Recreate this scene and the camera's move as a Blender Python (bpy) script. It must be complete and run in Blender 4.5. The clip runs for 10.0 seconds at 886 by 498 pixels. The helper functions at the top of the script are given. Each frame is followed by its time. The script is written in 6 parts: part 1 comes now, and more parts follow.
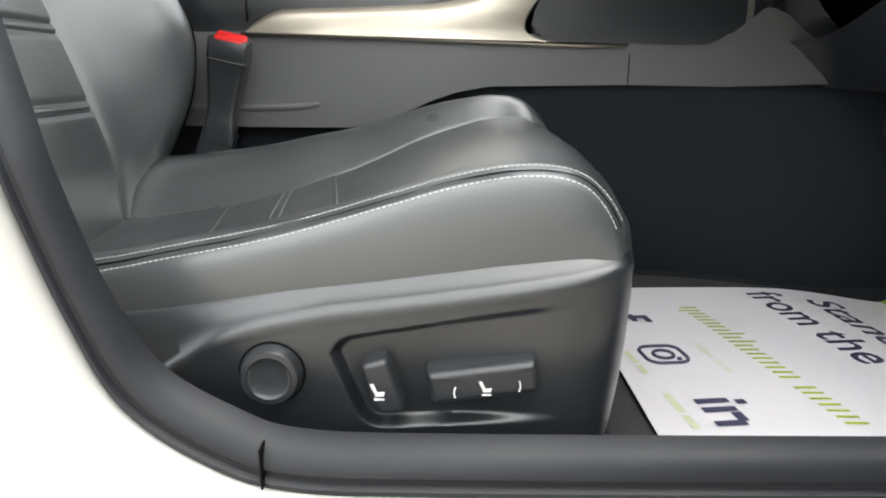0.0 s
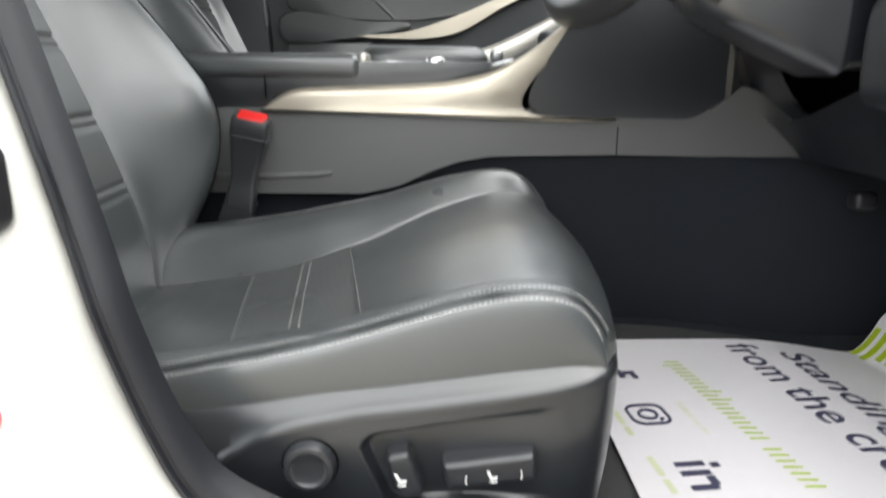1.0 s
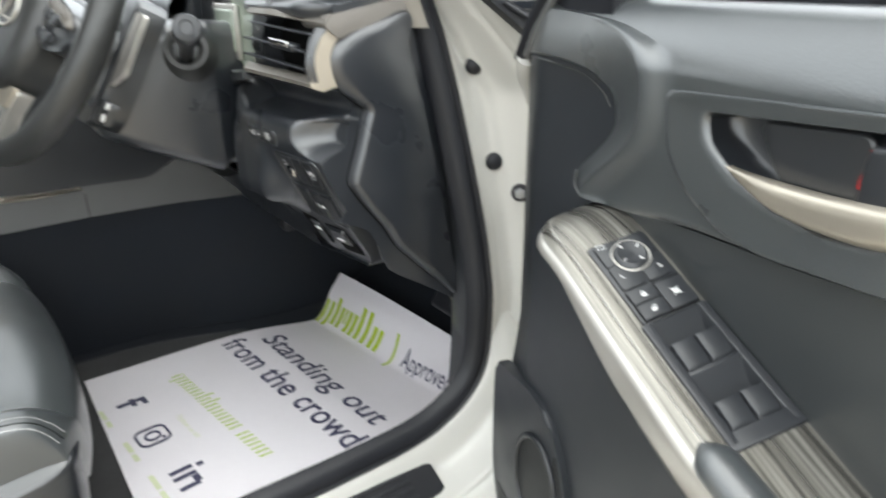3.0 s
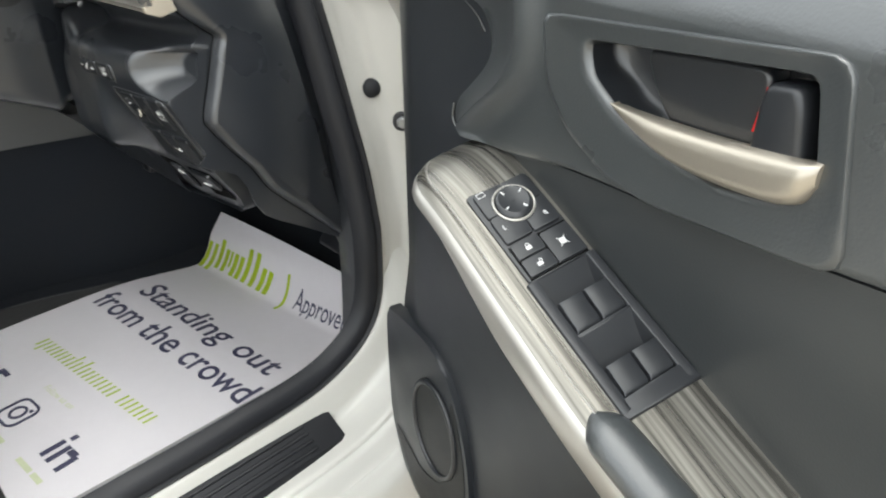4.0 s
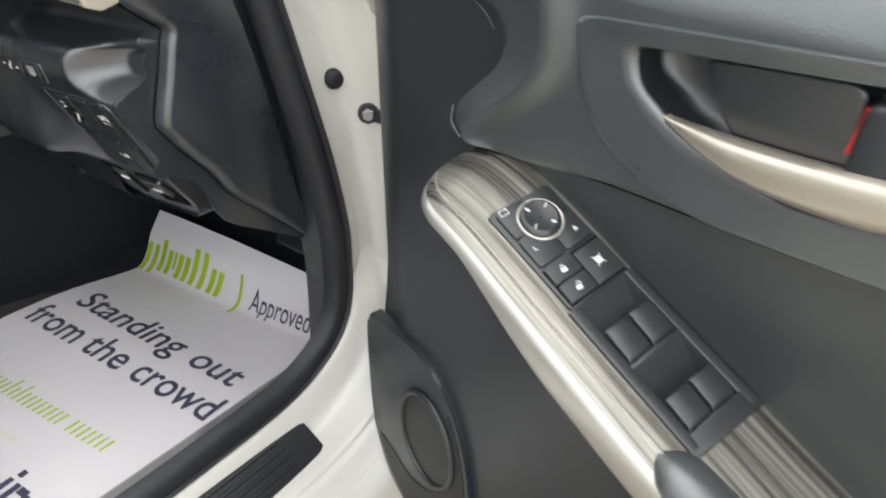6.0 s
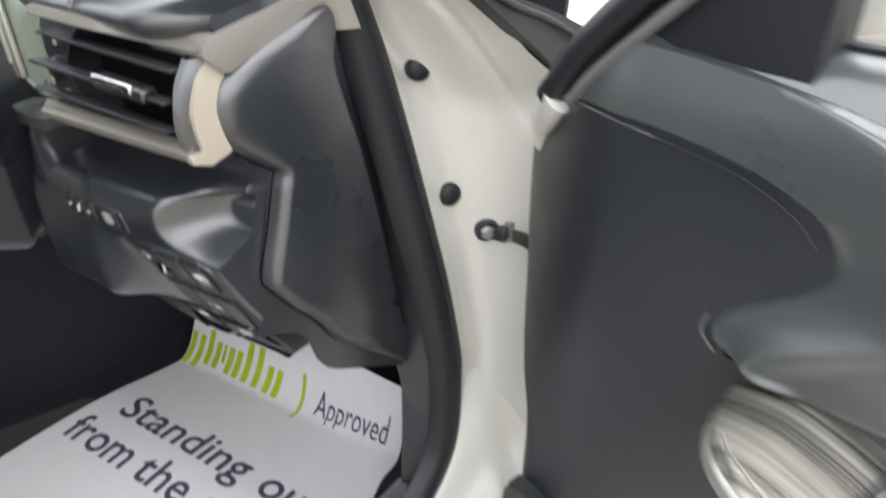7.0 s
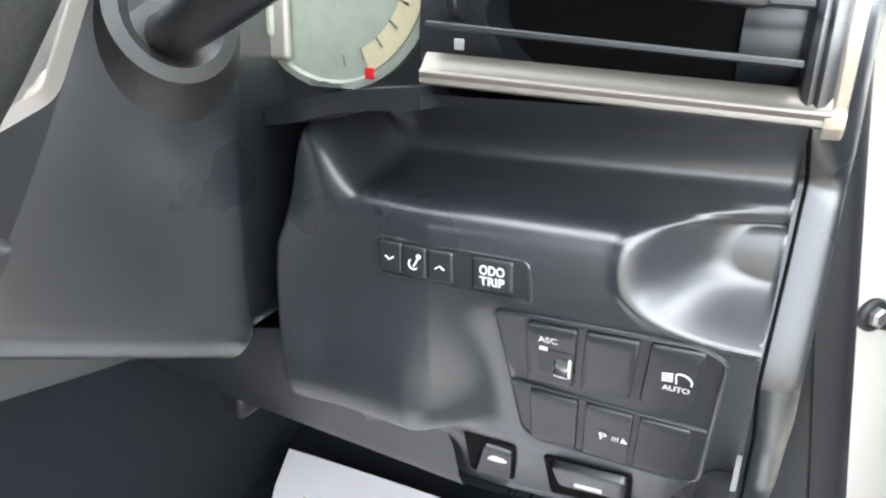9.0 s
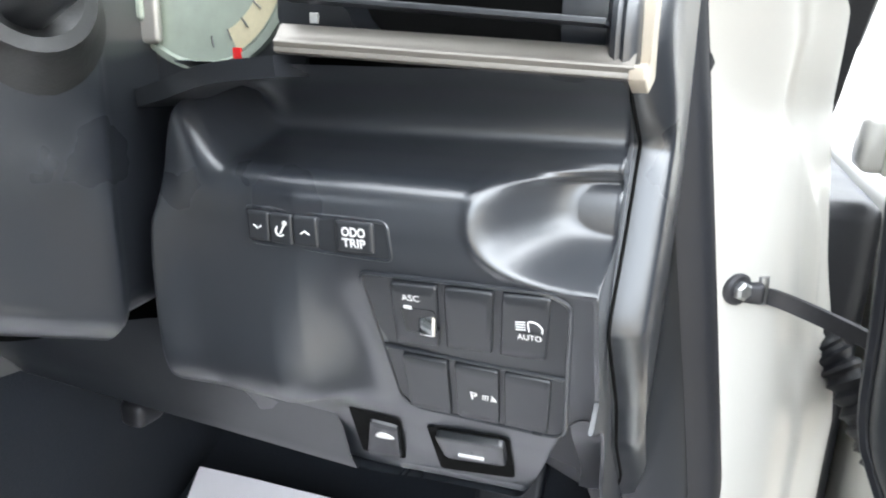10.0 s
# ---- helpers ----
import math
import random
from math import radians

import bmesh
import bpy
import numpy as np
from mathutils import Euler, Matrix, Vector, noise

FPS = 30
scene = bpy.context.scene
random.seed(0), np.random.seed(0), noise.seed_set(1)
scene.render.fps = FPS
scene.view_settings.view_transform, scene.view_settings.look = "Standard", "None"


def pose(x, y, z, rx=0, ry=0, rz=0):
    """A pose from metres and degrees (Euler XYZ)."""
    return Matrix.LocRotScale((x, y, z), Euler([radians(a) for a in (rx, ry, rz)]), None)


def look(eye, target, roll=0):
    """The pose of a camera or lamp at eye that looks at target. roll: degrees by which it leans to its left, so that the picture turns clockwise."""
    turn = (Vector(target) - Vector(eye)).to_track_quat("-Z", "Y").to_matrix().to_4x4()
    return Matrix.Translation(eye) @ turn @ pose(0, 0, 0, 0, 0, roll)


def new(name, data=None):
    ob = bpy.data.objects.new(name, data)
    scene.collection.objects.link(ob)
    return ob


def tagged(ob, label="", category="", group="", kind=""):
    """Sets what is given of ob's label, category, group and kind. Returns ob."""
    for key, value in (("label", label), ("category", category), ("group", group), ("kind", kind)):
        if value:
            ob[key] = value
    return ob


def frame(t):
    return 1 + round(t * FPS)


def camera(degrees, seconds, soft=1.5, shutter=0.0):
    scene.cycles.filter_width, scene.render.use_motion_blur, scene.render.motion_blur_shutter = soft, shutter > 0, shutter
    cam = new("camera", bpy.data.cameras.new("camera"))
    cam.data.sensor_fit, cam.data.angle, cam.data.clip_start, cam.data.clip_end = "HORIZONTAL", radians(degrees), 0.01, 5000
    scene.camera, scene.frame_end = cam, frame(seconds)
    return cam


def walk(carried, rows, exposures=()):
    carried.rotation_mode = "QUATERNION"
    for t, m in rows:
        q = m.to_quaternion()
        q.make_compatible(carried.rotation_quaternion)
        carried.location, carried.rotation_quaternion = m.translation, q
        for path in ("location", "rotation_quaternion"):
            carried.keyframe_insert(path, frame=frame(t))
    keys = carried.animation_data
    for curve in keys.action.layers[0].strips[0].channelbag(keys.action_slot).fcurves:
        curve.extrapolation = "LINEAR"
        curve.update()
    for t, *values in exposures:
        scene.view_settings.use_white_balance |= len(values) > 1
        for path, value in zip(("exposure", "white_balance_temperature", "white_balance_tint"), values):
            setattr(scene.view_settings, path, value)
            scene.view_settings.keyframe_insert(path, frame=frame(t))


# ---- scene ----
cam = camera(66.8, 10.0, soft=2.0, shutter=0.5)
PATH = [
    (0, (0.001, 0.025, 0.618), (0.003, 1.958, 0.105), 0.4),
    (0.5, (-0.002, 0.011, 0.634), (0.006, 1.944, 0.122), 0.4),
    (1, (-0.016, -0.035, 0.732), (0.004, 1.898, 0.219), 0.4),
    (1.3, (-0.028, -0.093, 0.836), (0.037, 1.838, 0.319), 0.6),
    (1.5, (-0.016, -0.132, 0.89), (0.152, 1.791, 0.365), 0.2),
    (2, (0.015, -0.23, 0.935), (0.591, 1.608, 0.395), -0.3),
    (2.5, (0.064, -0.277, 0.98), (0.955, 1.409, 0.376), -0.5),
    (3, (0.115, -0.287, 1.01), (1.204, 1.216, 0.266), -0.5),
    (3.2, (0.134, -0.284, 1.007), (1.264, 1.156, 0.202), -0.5),
    (4.5, (0.19, -0.227, 1.014), (1.453, 0.933, -0.014), -0.6),
    (5, (0.189, -0.217, 1.013), (1.484, 0.9, -0.025), -0.6),
    (6.5, (0.179, -0.069, 1.045), (1.525, 0.963, -0.015), -0.1),
    (7, (0.235, 0.08, 1.088), (1.59, 1.103, 0.031), -0.6),
    (7.5, (0.324, 0.201, 1.096), (1.675, 1.232, 0.043), -1.6),
    (7.8, (0.345, 0.263, 1.068), (1.701, 1.281, 0.007), -1.3),
    (8.2, (0.313, 0.354, 0.972), (1.785, 1.336, 0.039), 0.3),
    (8.5, (0.275, 0.434, 0.936), (1.824, 1.386, 0.104), 1.1),
    (9, (0.195, 0.495, 0.922), (1.858, 1.395, 0.27), 1.6),
    (9.5, (0.19, 0.45, 0.907), (1.915, 1.279, 0.327), 1.5),
    (10, (0.188, 0.45, 0.895), (1.959, 1.195, 0.34), 1.5),
]
walk(cam, [(t, look(eye, target, roll)) for t, eye, target, roll in PATH], exposures=[(0.0, 1.53, 6500, 6), (1.0, 1.6, 6500, 6), (2.0, 1.7, 6400, 6), (2.5, 1.65, 6400, 5), (3.2, 1.45, 6400, 5), (5.0, 1.3, 6600, 5), (7.0, 1.6, 6450, 9), (7.5, 1.85, 6500, 10), (8.0, 1.45, 6600, 13), (8.5, 1.8, 6400, 12), (9.0, 2.6, 6150, 8), (10.0, 2.55, 6050, 7)])

# ---- light and air ----
world = bpy.data.worlds.new("world")
scene.world = world
world.use_nodes = True
wn, wl = world.node_tree.nodes, world.node_tree.links
sky = wn.new("ShaderNodeTexSky")
sky.sky_type, sky.sun_disc = "NISHITA", False
sky.sun_elevation, sky.sun_rotation = radians(70), radians(113)
sky.dust_density = 3.0
soft_sky = wn.new("ShaderNodeHueSaturation")
soft_sky.inputs["Saturation"].default_value = 0.3
wl.new(sky.outputs[0], soft_sky.inputs["Color"])
cloud = wn.new("ShaderNodeMix")
cloud.data_type = "RGBA"
cloud.inputs[0].default_value = 0.5
cloud.inputs[7].default_value = (8.0, 8.1, 8.3, 1)
wl.new(soft_sky.outputs[0], cloud.inputs[6])
wl.new(cloud.outputs[2], wn["Background"].inputs[0])
wn["Background"].inputs[1].default_value = 0.15

sun_data = bpy.data.lights.new("sun", "SUN")
sun_data.energy, sun_data.angle, sun_data.color = 1.3, radians(120), (1.0, 0.96, 0.9)
sun = new("sun", sun_data)
sun.matrix_world = look((0.45, -0.95, 1.9), (0, 0, 0))


# ---- materials ----
def mat(name, colour, rough=0.5, metal=0.0, bump=0.0, scale=400.0, vary=0.12, coat=0.0, rough_vary=0.08, stretch=None, pattern="noise", spec=0.5, coat_rough=0.08, soft=0.2):
    """A principled material with fine relief and variation at two scales."""
    m = bpy.data.materials.new(name)
    m.use_nodes = True
    n, l = m.node_tree.nodes, m.node_tree.links
    b = n["Principled BSDF"]
    b.inputs["Metallic"].default_value = metal
    b.inputs["Coat Weight"].default_value = coat
    b.inputs["Specular IOR Level"].default_value = spec
    b.inputs["Coat Roughness"].default_value = coat_rough
    co = n.new("ShaderNodeTexCoord")
    mp = n.new("ShaderNodeMapping")
    l.new(co.outputs["Object"], mp.inputs[0])
    if stretch:
        mp.inputs["Scale"].default_value = stretch
    big, small = n.new("ShaderNodeTexNoise"), n.new("ShaderNodeTexNoise")
    big.inputs["Scale"].default_value, big.inputs["Detail"].default_value = 9.0, 4
    small.inputs["Scale"].default_value, small.inputs["Detail"].default_value = scale, 3
    l.new(mp.outputs[0], big.inputs[0])
    l.new(mp.outputs[0], small.inputs[0])
    mix = n.new("ShaderNodeMix")
    mix.data_type = "FLOAT"
    mix.inputs[0].default_value = 0.4
    l.new(big.outputs[0], mix.inputs[2])
    l.new(small.outputs[0], mix.inputs[3])
    ramp = n.new("ShaderNodeValToRGB")
    ramp.color_ramp.elements[0].position, ramp.color_ramp.elements[1].position = 0.5 - soft, 0.5 + soft
    ramp.color_ramp.elements[0].color = (*[c * (1 - vary) for c in colour], 1)
    ramp.color_ramp.elements[1].color = (*[min(1, c * (1 + vary)) for c in colour], 1)
    l.new(mix.outputs[0], ramp.inputs[0])
    l.new(ramp.outputs[0], b.inputs["Base Color"])
    rr = n.new("ShaderNodeMapRange")
    rr.inputs["From Min"].default_value, rr.inputs["From Max"].default_value = 0.3, 0.7
    rr.inputs["To Min"].default_value, rr.inputs["To Max"].default_value = max(0, rough - rough_vary), min(1, rough + rough_vary)
    l.new(big.outputs[0], rr.inputs[0])
    l.new(rr.outputs[0], b.inputs["Roughness"])
    if bump:
        height = small.outputs[0]
        if pattern == "grain":
            v = n.new("ShaderNodeTexVoronoi")
            v.feature = "SMOOTH_F1"
            v.inputs["Scale"].default_value = scale
            l.new(mp.outputs[0], v.inputs["Vector"])
            height = v.outputs["Distance"]
        elif pattern == "holes":
            v = n.new("ShaderNodeTexVoronoi")
            v.feature, v.inputs["Randomness"].default_value = "F1", 0.0
            v.inputs["Scale"].default_value = scale
            l.new(mp.outputs[0], v.inputs["Vector"])
            cut = n.new("ShaderNodeMapRange")
            cut.inputs["From Min"].default_value, cut.inputs["From Max"].default_value = 0.2, 0.34
            l.new(v.outputs["Distance"], cut.inputs[0])
            height = cut.outputs[0]
        bn = n.new("ShaderNodeBump")
        bn.inputs["Strength"].default_value, bn.inputs["Distance"].default_value = bump, 0.0006
        l.new(height, bn.inputs["Height"])
        l.new(bn.outputs[0], b.inputs["Normal"])
    return m


LEATHER = mat("leather", (0.052, 0.058, 0.061), 0.34, 0, 0.22, 620, 0.08, coat=1.0, pattern="grain", spec=1.0, coat_rough=0.30)
# darker copy of the leather, its colour standing for shade on some parts
INSERT = mat("shade_dark_leather", (0.036, 0.040, 0.042), 0.38, 0, 0.13, 800, 0.08, coat=0.3, pattern="grain", spec=0.8, coat_rough=0.32)
PERFORATED = mat("perforated_leather", (0.072, 0.077, 0.078), 0.38, 0, 0.6, 330, 0.1, coat=0.5, pattern="holes", spec=0.9, coat_rough=0.35)
# near black that carries the shade of gaps, wells and recesses in its colour
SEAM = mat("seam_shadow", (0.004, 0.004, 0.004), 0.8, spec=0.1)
# pale grey that paints the highlights along the cushion's raised seams
SEAM_HIGHLIGHT = mat("seam_highlight_grey", (0.15, 0.15, 0.148), 0.5)
THREAD = mat("light_grey_thread", (0.55, 0.55, 0.54), 0.7)
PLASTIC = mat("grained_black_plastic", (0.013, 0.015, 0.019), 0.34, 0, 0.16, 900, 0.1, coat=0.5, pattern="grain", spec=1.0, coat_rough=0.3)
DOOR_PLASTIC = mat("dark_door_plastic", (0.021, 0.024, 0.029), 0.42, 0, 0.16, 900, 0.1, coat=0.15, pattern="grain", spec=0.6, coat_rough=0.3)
SOFT = mat("soft_touch_dash", (0.020, 0.023, 0.029), 0.33, 0, 0.06, 800, 0.08, coat=1.0, pattern="grain", spec=1.0, coat_rough=0.30)
GREY_TRIM = mat("grey_plastic", (0.118, 0.120, 0.120), 0.45, 0, 0.3, 900, 0.1, pattern="grain")
GARNISH = mat("bronze_grey_plastic", (0.20, 0.185, 0.17), 0.45, 0, 0.2, 900, 0.08, pattern="grain")
GLOSS = mat("gloss_black", (0.012, 0.013, 0.015), 0.14, 0, 0, 300, 0.1)
BUTTON = mat("satin_black_button", (0.024, 0.026, 0.030), 0.34, 0, 0.0, 900, 0.03, spec=0.7, rough_vary=0.02)
SILVER = mat("satin_silver", (0.60, 0.58, 0.54), 0.36, 0.75, 0.0, 900, 0.03)
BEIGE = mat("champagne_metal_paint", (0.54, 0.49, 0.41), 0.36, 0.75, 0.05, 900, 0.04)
# champagne paint darkened in colour for the dull reflections on brow, spokes and sill
DULL = mat("toned_champagne_paint", (0.235, 0.218, 0.198), 0.42, 0.4, 0.05, 900, 0.05)
SILL = mat("dark_toned_champagne", (0.23, 0.213, 0.19), 0.38, 0.4, 0.05, 900, 0.05)
CLIP = mat("pale_champagne_paint", (0.56, 0.50, 0.41), 0.36, 0.3, 0.05, 900, 0.04)
CHROME = mat("chrome", (0.8, 0.8, 0.8), 0.1, 1.0)
PAINT = mat("white_pearl_paint", (0.60, 0.59, 0.555), 0.3, 0.0, 0, 300, 0.01, coat=0.6, rough_vary=0.01)
RUBBER = mat("black_rubber", (0.010, 0.011, 0.015), 0.48, 0, 0.25, 600, 0.15, spec=0.45)
CARPET = mat("black_carpet", (0.012, 0.015, 0.021), 0.95, 0, 1.0, 500, 0.3)
MAT_CARPET = mat("dark_grey_mat_carpet", (0.045, 0.045, 0.046), 0.95, 0, 1.0, 420, 0.3)
PAPER = mat("white_paper", (0.80, 0.77, 0.80), 0.6, 0, 0.15, 60, 0.02)
GREEN = mat("green_print", (0.42, 0.55, 0.02), 0.6)
NAVY = mat("navy_print", (0.06, 0.06, 0.11), 0.6)
PALE = mat("pale_green_print", (0.68, 0.72, 0.50), 0.6)
WHITE_PRINT = mat("white_print", (0.8, 0.8, 0.8), 0.5)
RED = mat("red_plastic", (0.65, 0.02, 0.02), 0.35)
WHEEL = mat("worn_black_leather", (0.030, 0.031, 0.031), 0.42, 0, 0.25, 620, 0.12, coat=0.25, pattern="grain", spec=0.6, coat_rough=0.35)
HEADLINER = mat("light_grey_headliner", (0.5, 0.49, 0.46), 0.9, 0, 0.3, 500)
LIGHT_TRIM = mat("beige_pillar_trim", (0.27, 0.25, 0.22), 0.7, 0, 0.3, 700)
PAVING = mat("sandy_concrete", (0.30, 0.265, 0.215), 0.9, 0, 1.0, 60, 0.25)
DARK_METAL = mat("dark_metal", (0.05, 0.05, 0.055), 0.4, 0.6, 0.2, 300)
STEEL = mat("zinc_steel", (0.4, 0.41, 0.42), 0.35, 1.0, 0.1, 300)
YELLOW = mat("yellow_label", (0.8, 0.7, 0.05), 0.5)
DIAL = mat("pale_green_dial", (0.42, 0.47, 0.40), 0.12, 0.3, 0, 100, 0.15)
BLUE = mat("blue_sign", (0.03, 0.10, 0.5), 0.5)
CREAM = mat("cream_dial_print", (0.55, 0.50, 0.34), 0.4)
MESH = mat("speaker_mesh", (0.014, 0.015, 0.016), 0.5, 0, 1.0, 420, 0.1, pattern="holes")
ARM_TOP = mat("striped_brushed_silver", (0.24, 0.23, 0.205), 0.30, 0.75, 0.0, 24, 0.6, stretch=(0.3, 15, 0.3), soft=0.09)
WHITE_WALL = mat("white_render", (0.8, 0.8, 0.78), 0.85, 0, 0.3, 40, 0.03)
GLASS = bpy.data.materials.new("clear_glass")
GLASS.use_nodes = True
GLASS.node_tree.nodes["Principled BSDF"].inputs["Transmission Weight"].default_value = 1.0
GLASS.node_tree.nodes["Principled BSDF"].inputs["Roughness"].default_value = 0.0
GLASS.node_tree.nodes["Principled BSDF"].inputs["IOR"].default_value = 1.1


# ---- builders ----
def part(name, bm, material, parent=None, label="", smooth=True):
    me = bpy.data.meshes.new(name)
    bmesh.ops.recalc_face_normals(bm, faces=bm.faces)
    for f in bm.faces:
        f.smooth = smooth and len(f.verts) <= 4
    bm.to_mesh(me)
    bm.free()
    me.materials.append(material)
    if smooth:
        me.set_sharp_from_angle(angle=radians(38))
    ob = new(name, me)
    if parent:
        ob.parent = parent
    if label:
        ob["label"] = label
    return ob


def thing(name, label, category, group="", kind="", at=(0, 0, 0)):
    ob = new(name)
    ob.location = at
    ob.empty_display_size = 0.02
    return tagged(ob, label, category, group, kind)


def cr(pts, n=8, closed=False):
    """Catmull-Rom through points of any size."""
    p = [np.array(q, float) for q in pts]
    k, out = len(p), []
    for i in range(k if closed else k - 1):
        if closed:
            a, b, c, d = p[(i - 1) % k], p[i], p[(i + 1) % k], p[(i + 2) % k]
        else:
            b, c = p[i], p[i + 1]
            a = p[i - 1] if i else 2 * b - c
            d = p[i + 2] if i + 2 < k else 2 * c - b
        for j in range(n):
            t = j / n
            out.append(0.5 * (2 * b + (c - a) * t + (2 * a - 5 * b + 4 * c - d) * t * t + (3 * b - a - 3 * c + d) * t ** 3))
    if not closed:
        out.append(p[-1])
    return [tuple(q) for q in out]


def interp(x, table):
    return float(np.interp(x, [r[0] for r in table], [r[1] for r in table]))


def smooth_interp(table, n=10):
    q = cr(table, n)
    return lambda x: interp(x, q)


def step(a, b, x):
    t = min(1.0, max(0.0, (x - a) / (b - a)))
    return t * t * (3 - 2 * t)


def grid_bm(rows, closed_u=False, closed_v=False):
    """A surface through rows of points."""
    bm = bmesh.new()
    v = [[bm.verts.new(p) for p in r] for r in rows]
    nu, nv = len(rows), len(rows[0])
    for i in range(nu if closed_u else nu - 1):
        for j in range(nv if closed_v else nv - 1):
            q = (v[i][j], v[(i + 1) % nu][j], v[(i + 1) % nu][(j + 1) % nv], v[i][(j + 1) % nv])
            if len({id(k) for k in q}) == 4:
                bm.faces.new(q)
    return bm


def cap_ends(bm, rows_n, nv):
    bm.verts.ensure_lookup_table()
    bm.faces.new([bm.verts[j] for j in range(nv)])
    bm.faces.new([bm.verts[(rows_n - 1) * nv + j] for j in range(nv)])
    return bm


def solid(bm, depth):
    """Gives a sheet a thickness against its normals."""
    bmesh.ops.recalc_face_normals(bm, faces=bm.faces)
    bmesh.ops.solidify(bm, geom=list(bm.faces), thickness=depth)
    return bm


def plate_bm(pts, place, h0, h1, bevel=0.0, seg=3):
    """A flat outline with thickness from h0 to h1 (its face), mapped by place(a, b, h); the face's rim is rounded."""
    bm = bmesh.new()
    lo = [bm.verts.new((a, b, h0)) for a, b in pts]
    hi = [bm.verts.new((a, b, h1)) for a, b in pts]
    n = len(pts)
    for i in range(n):
        bm.faces.new((lo[i], lo[(i + 1) % n], hi[(i + 1) % n], hi[i]))
    bm.faces.new(hi)
    bm.faces.new(lo[::-1])
    if bevel:
        top = {v for v in hi}
        edges = [e for e in bm.edges if e.verts[0] in top and e.verts[1] in top]
        bmesh.ops.bevel(bm, geom=edges, offset=bevel, segments=seg, profile=0.5, affect="EDGES", clamp_overlap=True)
    for v in bm.verts:
        v.co = Vector(place(*v.co))
    return bm


def rbox(c, s, bevel=0.003, seg=3, turn=None):
    bm = bmesh.new()
    bmesh.ops.create_cube(bm, size=1.0)
    bmesh.ops.scale(bm, vec=s, verts=bm.verts)
    if bevel:
        bmesh.ops.bevel(bm, geom=list(bm.edges), offset=min(bevel, min(s) * 0.49), segments=seg, profile=0.5, affect="EDGES")
    m = Matrix.Translation(c) @ (turn.to_4x4() if turn else Matrix())
    bmesh.ops.transform(bm, matrix=m, verts=bm.verts)
    return bm


def frames_along(path, up=(0, 0, 1), closed=False):
    p = [Vector(q) for q in path]
    out = []
    for i in range(len(p)):
        a = p[i - 1] if (i or closed) else p[i]
        b = p[(i + 1) % len(p)] if (i + 1 < len(p) or closed) else p[i]
        t = (b - a).normalized()
        s = t.cross(Vector(up)).normalized()
        out.append((p[i], t, s, s.cross(t)))
    return out


def sweep_bm(path, profile, up=(0, 0, 1), closed=False, closed_profile=True, scale=None):
    """A profile of (side, up) offsets carried along a path."""
    rows = []
    for i, (p, t, s, u) in enumerate(frames_along(path, up, closed)):
        k = scale(i / max(1, len(path) - 1)) if scale else 1
        rows.append([tuple(p + s * a * k + u * b * k) for a, b in profile])
    bm = grid_bm(rows, closed, closed_profile)
    if closed_profile and not closed:
        cap_ends(bm, len(rows), len(profile))
    return bm


def ring(r, n=10, r2=None):
    return [(r * math.cos(2 * math.pi * i / n), (r2 or r) * math.sin(2 * math.pi * i / n)) for i in range(n)]


def tube_bm(path, r, n=10, up=(0, 0, 1), closed=False, scale=None):
    return sweep_bm(path, ring(r, n), up, closed, True, scale)


def lathe_bm(c, axis, prof, n=40):
    """A turned body: prof of (radius, distance along the axis from c)."""
    a = Vector(axis).normalized()
    s = a.orthogonal().normalized()
    u = a.cross(s)
    c = Vector(c)
    rows = [[tuple(c + a * h + (s * math.cos(2 * math.pi * k / n) + u * math.sin(2 * math.pi * k / n)) * r) for k in range(n)] for r, h in prof]
    bm = grid_bm(rows, False, True)
    return cap_ends(bm, len(rows), n)


def merge(*bms):
    out = bmesh.new()
    for b in bms:
        me = bpy.data.meshes.new("piece")
        b.to_mesh(me)
        b.free()
        out.from_mesh(me)
        bpy.data.meshes.remove(me)
    return out


def text_bm(words, size, place, depth=0.0004, bold=0.0, align="LEFT", width=None):
    """Lettering in the built-in font, mapped by place(a, b, h); width: squeezed to that length."""
    cu = bpy.data.curves.new("lettering", "FONT")
    cu.body, cu.size, cu.align_x, cu.offset = words, size, align, bold
    cu.resolution_u = 4
    ob = bpy.data.objects.new("lettering", cu)
    scene.collection.objects.link(ob)
    me = bpy.data.meshes.new_from_object(ob.evaluated_get(bpy.context.evaluated_depsgraph_get()))
    bm = bmesh.new()
    bm.from_mesh(me)
    bpy.data.objects.remove(ob)
    bpy.data.curves.remove(cu)
    bpy.data.meshes.remove(me)
    bmesh.ops.triangulate(bm, faces=bm.faces)
    for _ in range(3 if size > 0.03 else 0):
        bmesh.ops.subdivide_edges(bm, edges=[e for e in bm.edges if e.calc_length() > 0.007], cuts=1)
        bmesh.ops.triangulate(bm, faces=bm.faces)
    k = 1.0
    if width:
        xs = [v.co.x for v in bm.verts]
        k = width / (max(xs) - min(xs))
    for v in bm.verts:
        v.co = Vector(place(v.co.x * k, v.co.y, depth))
    return bm


def round_rect(cx, cy, w, h, r, n=5):
    out = []
    for sx, sy, a0 in ((1, 1, 0), (-1, 1, 90), (-1, -1, 180), (1, -1, 270)):
        for i in range(n + 1):
            a = radians(a0 + 90 * i / n)
            out.append((cx + sx * (w / 2 - r) + r * math.cos(a), cy + sy * (h / 2 - r) + r * math.sin(a)))
    return out


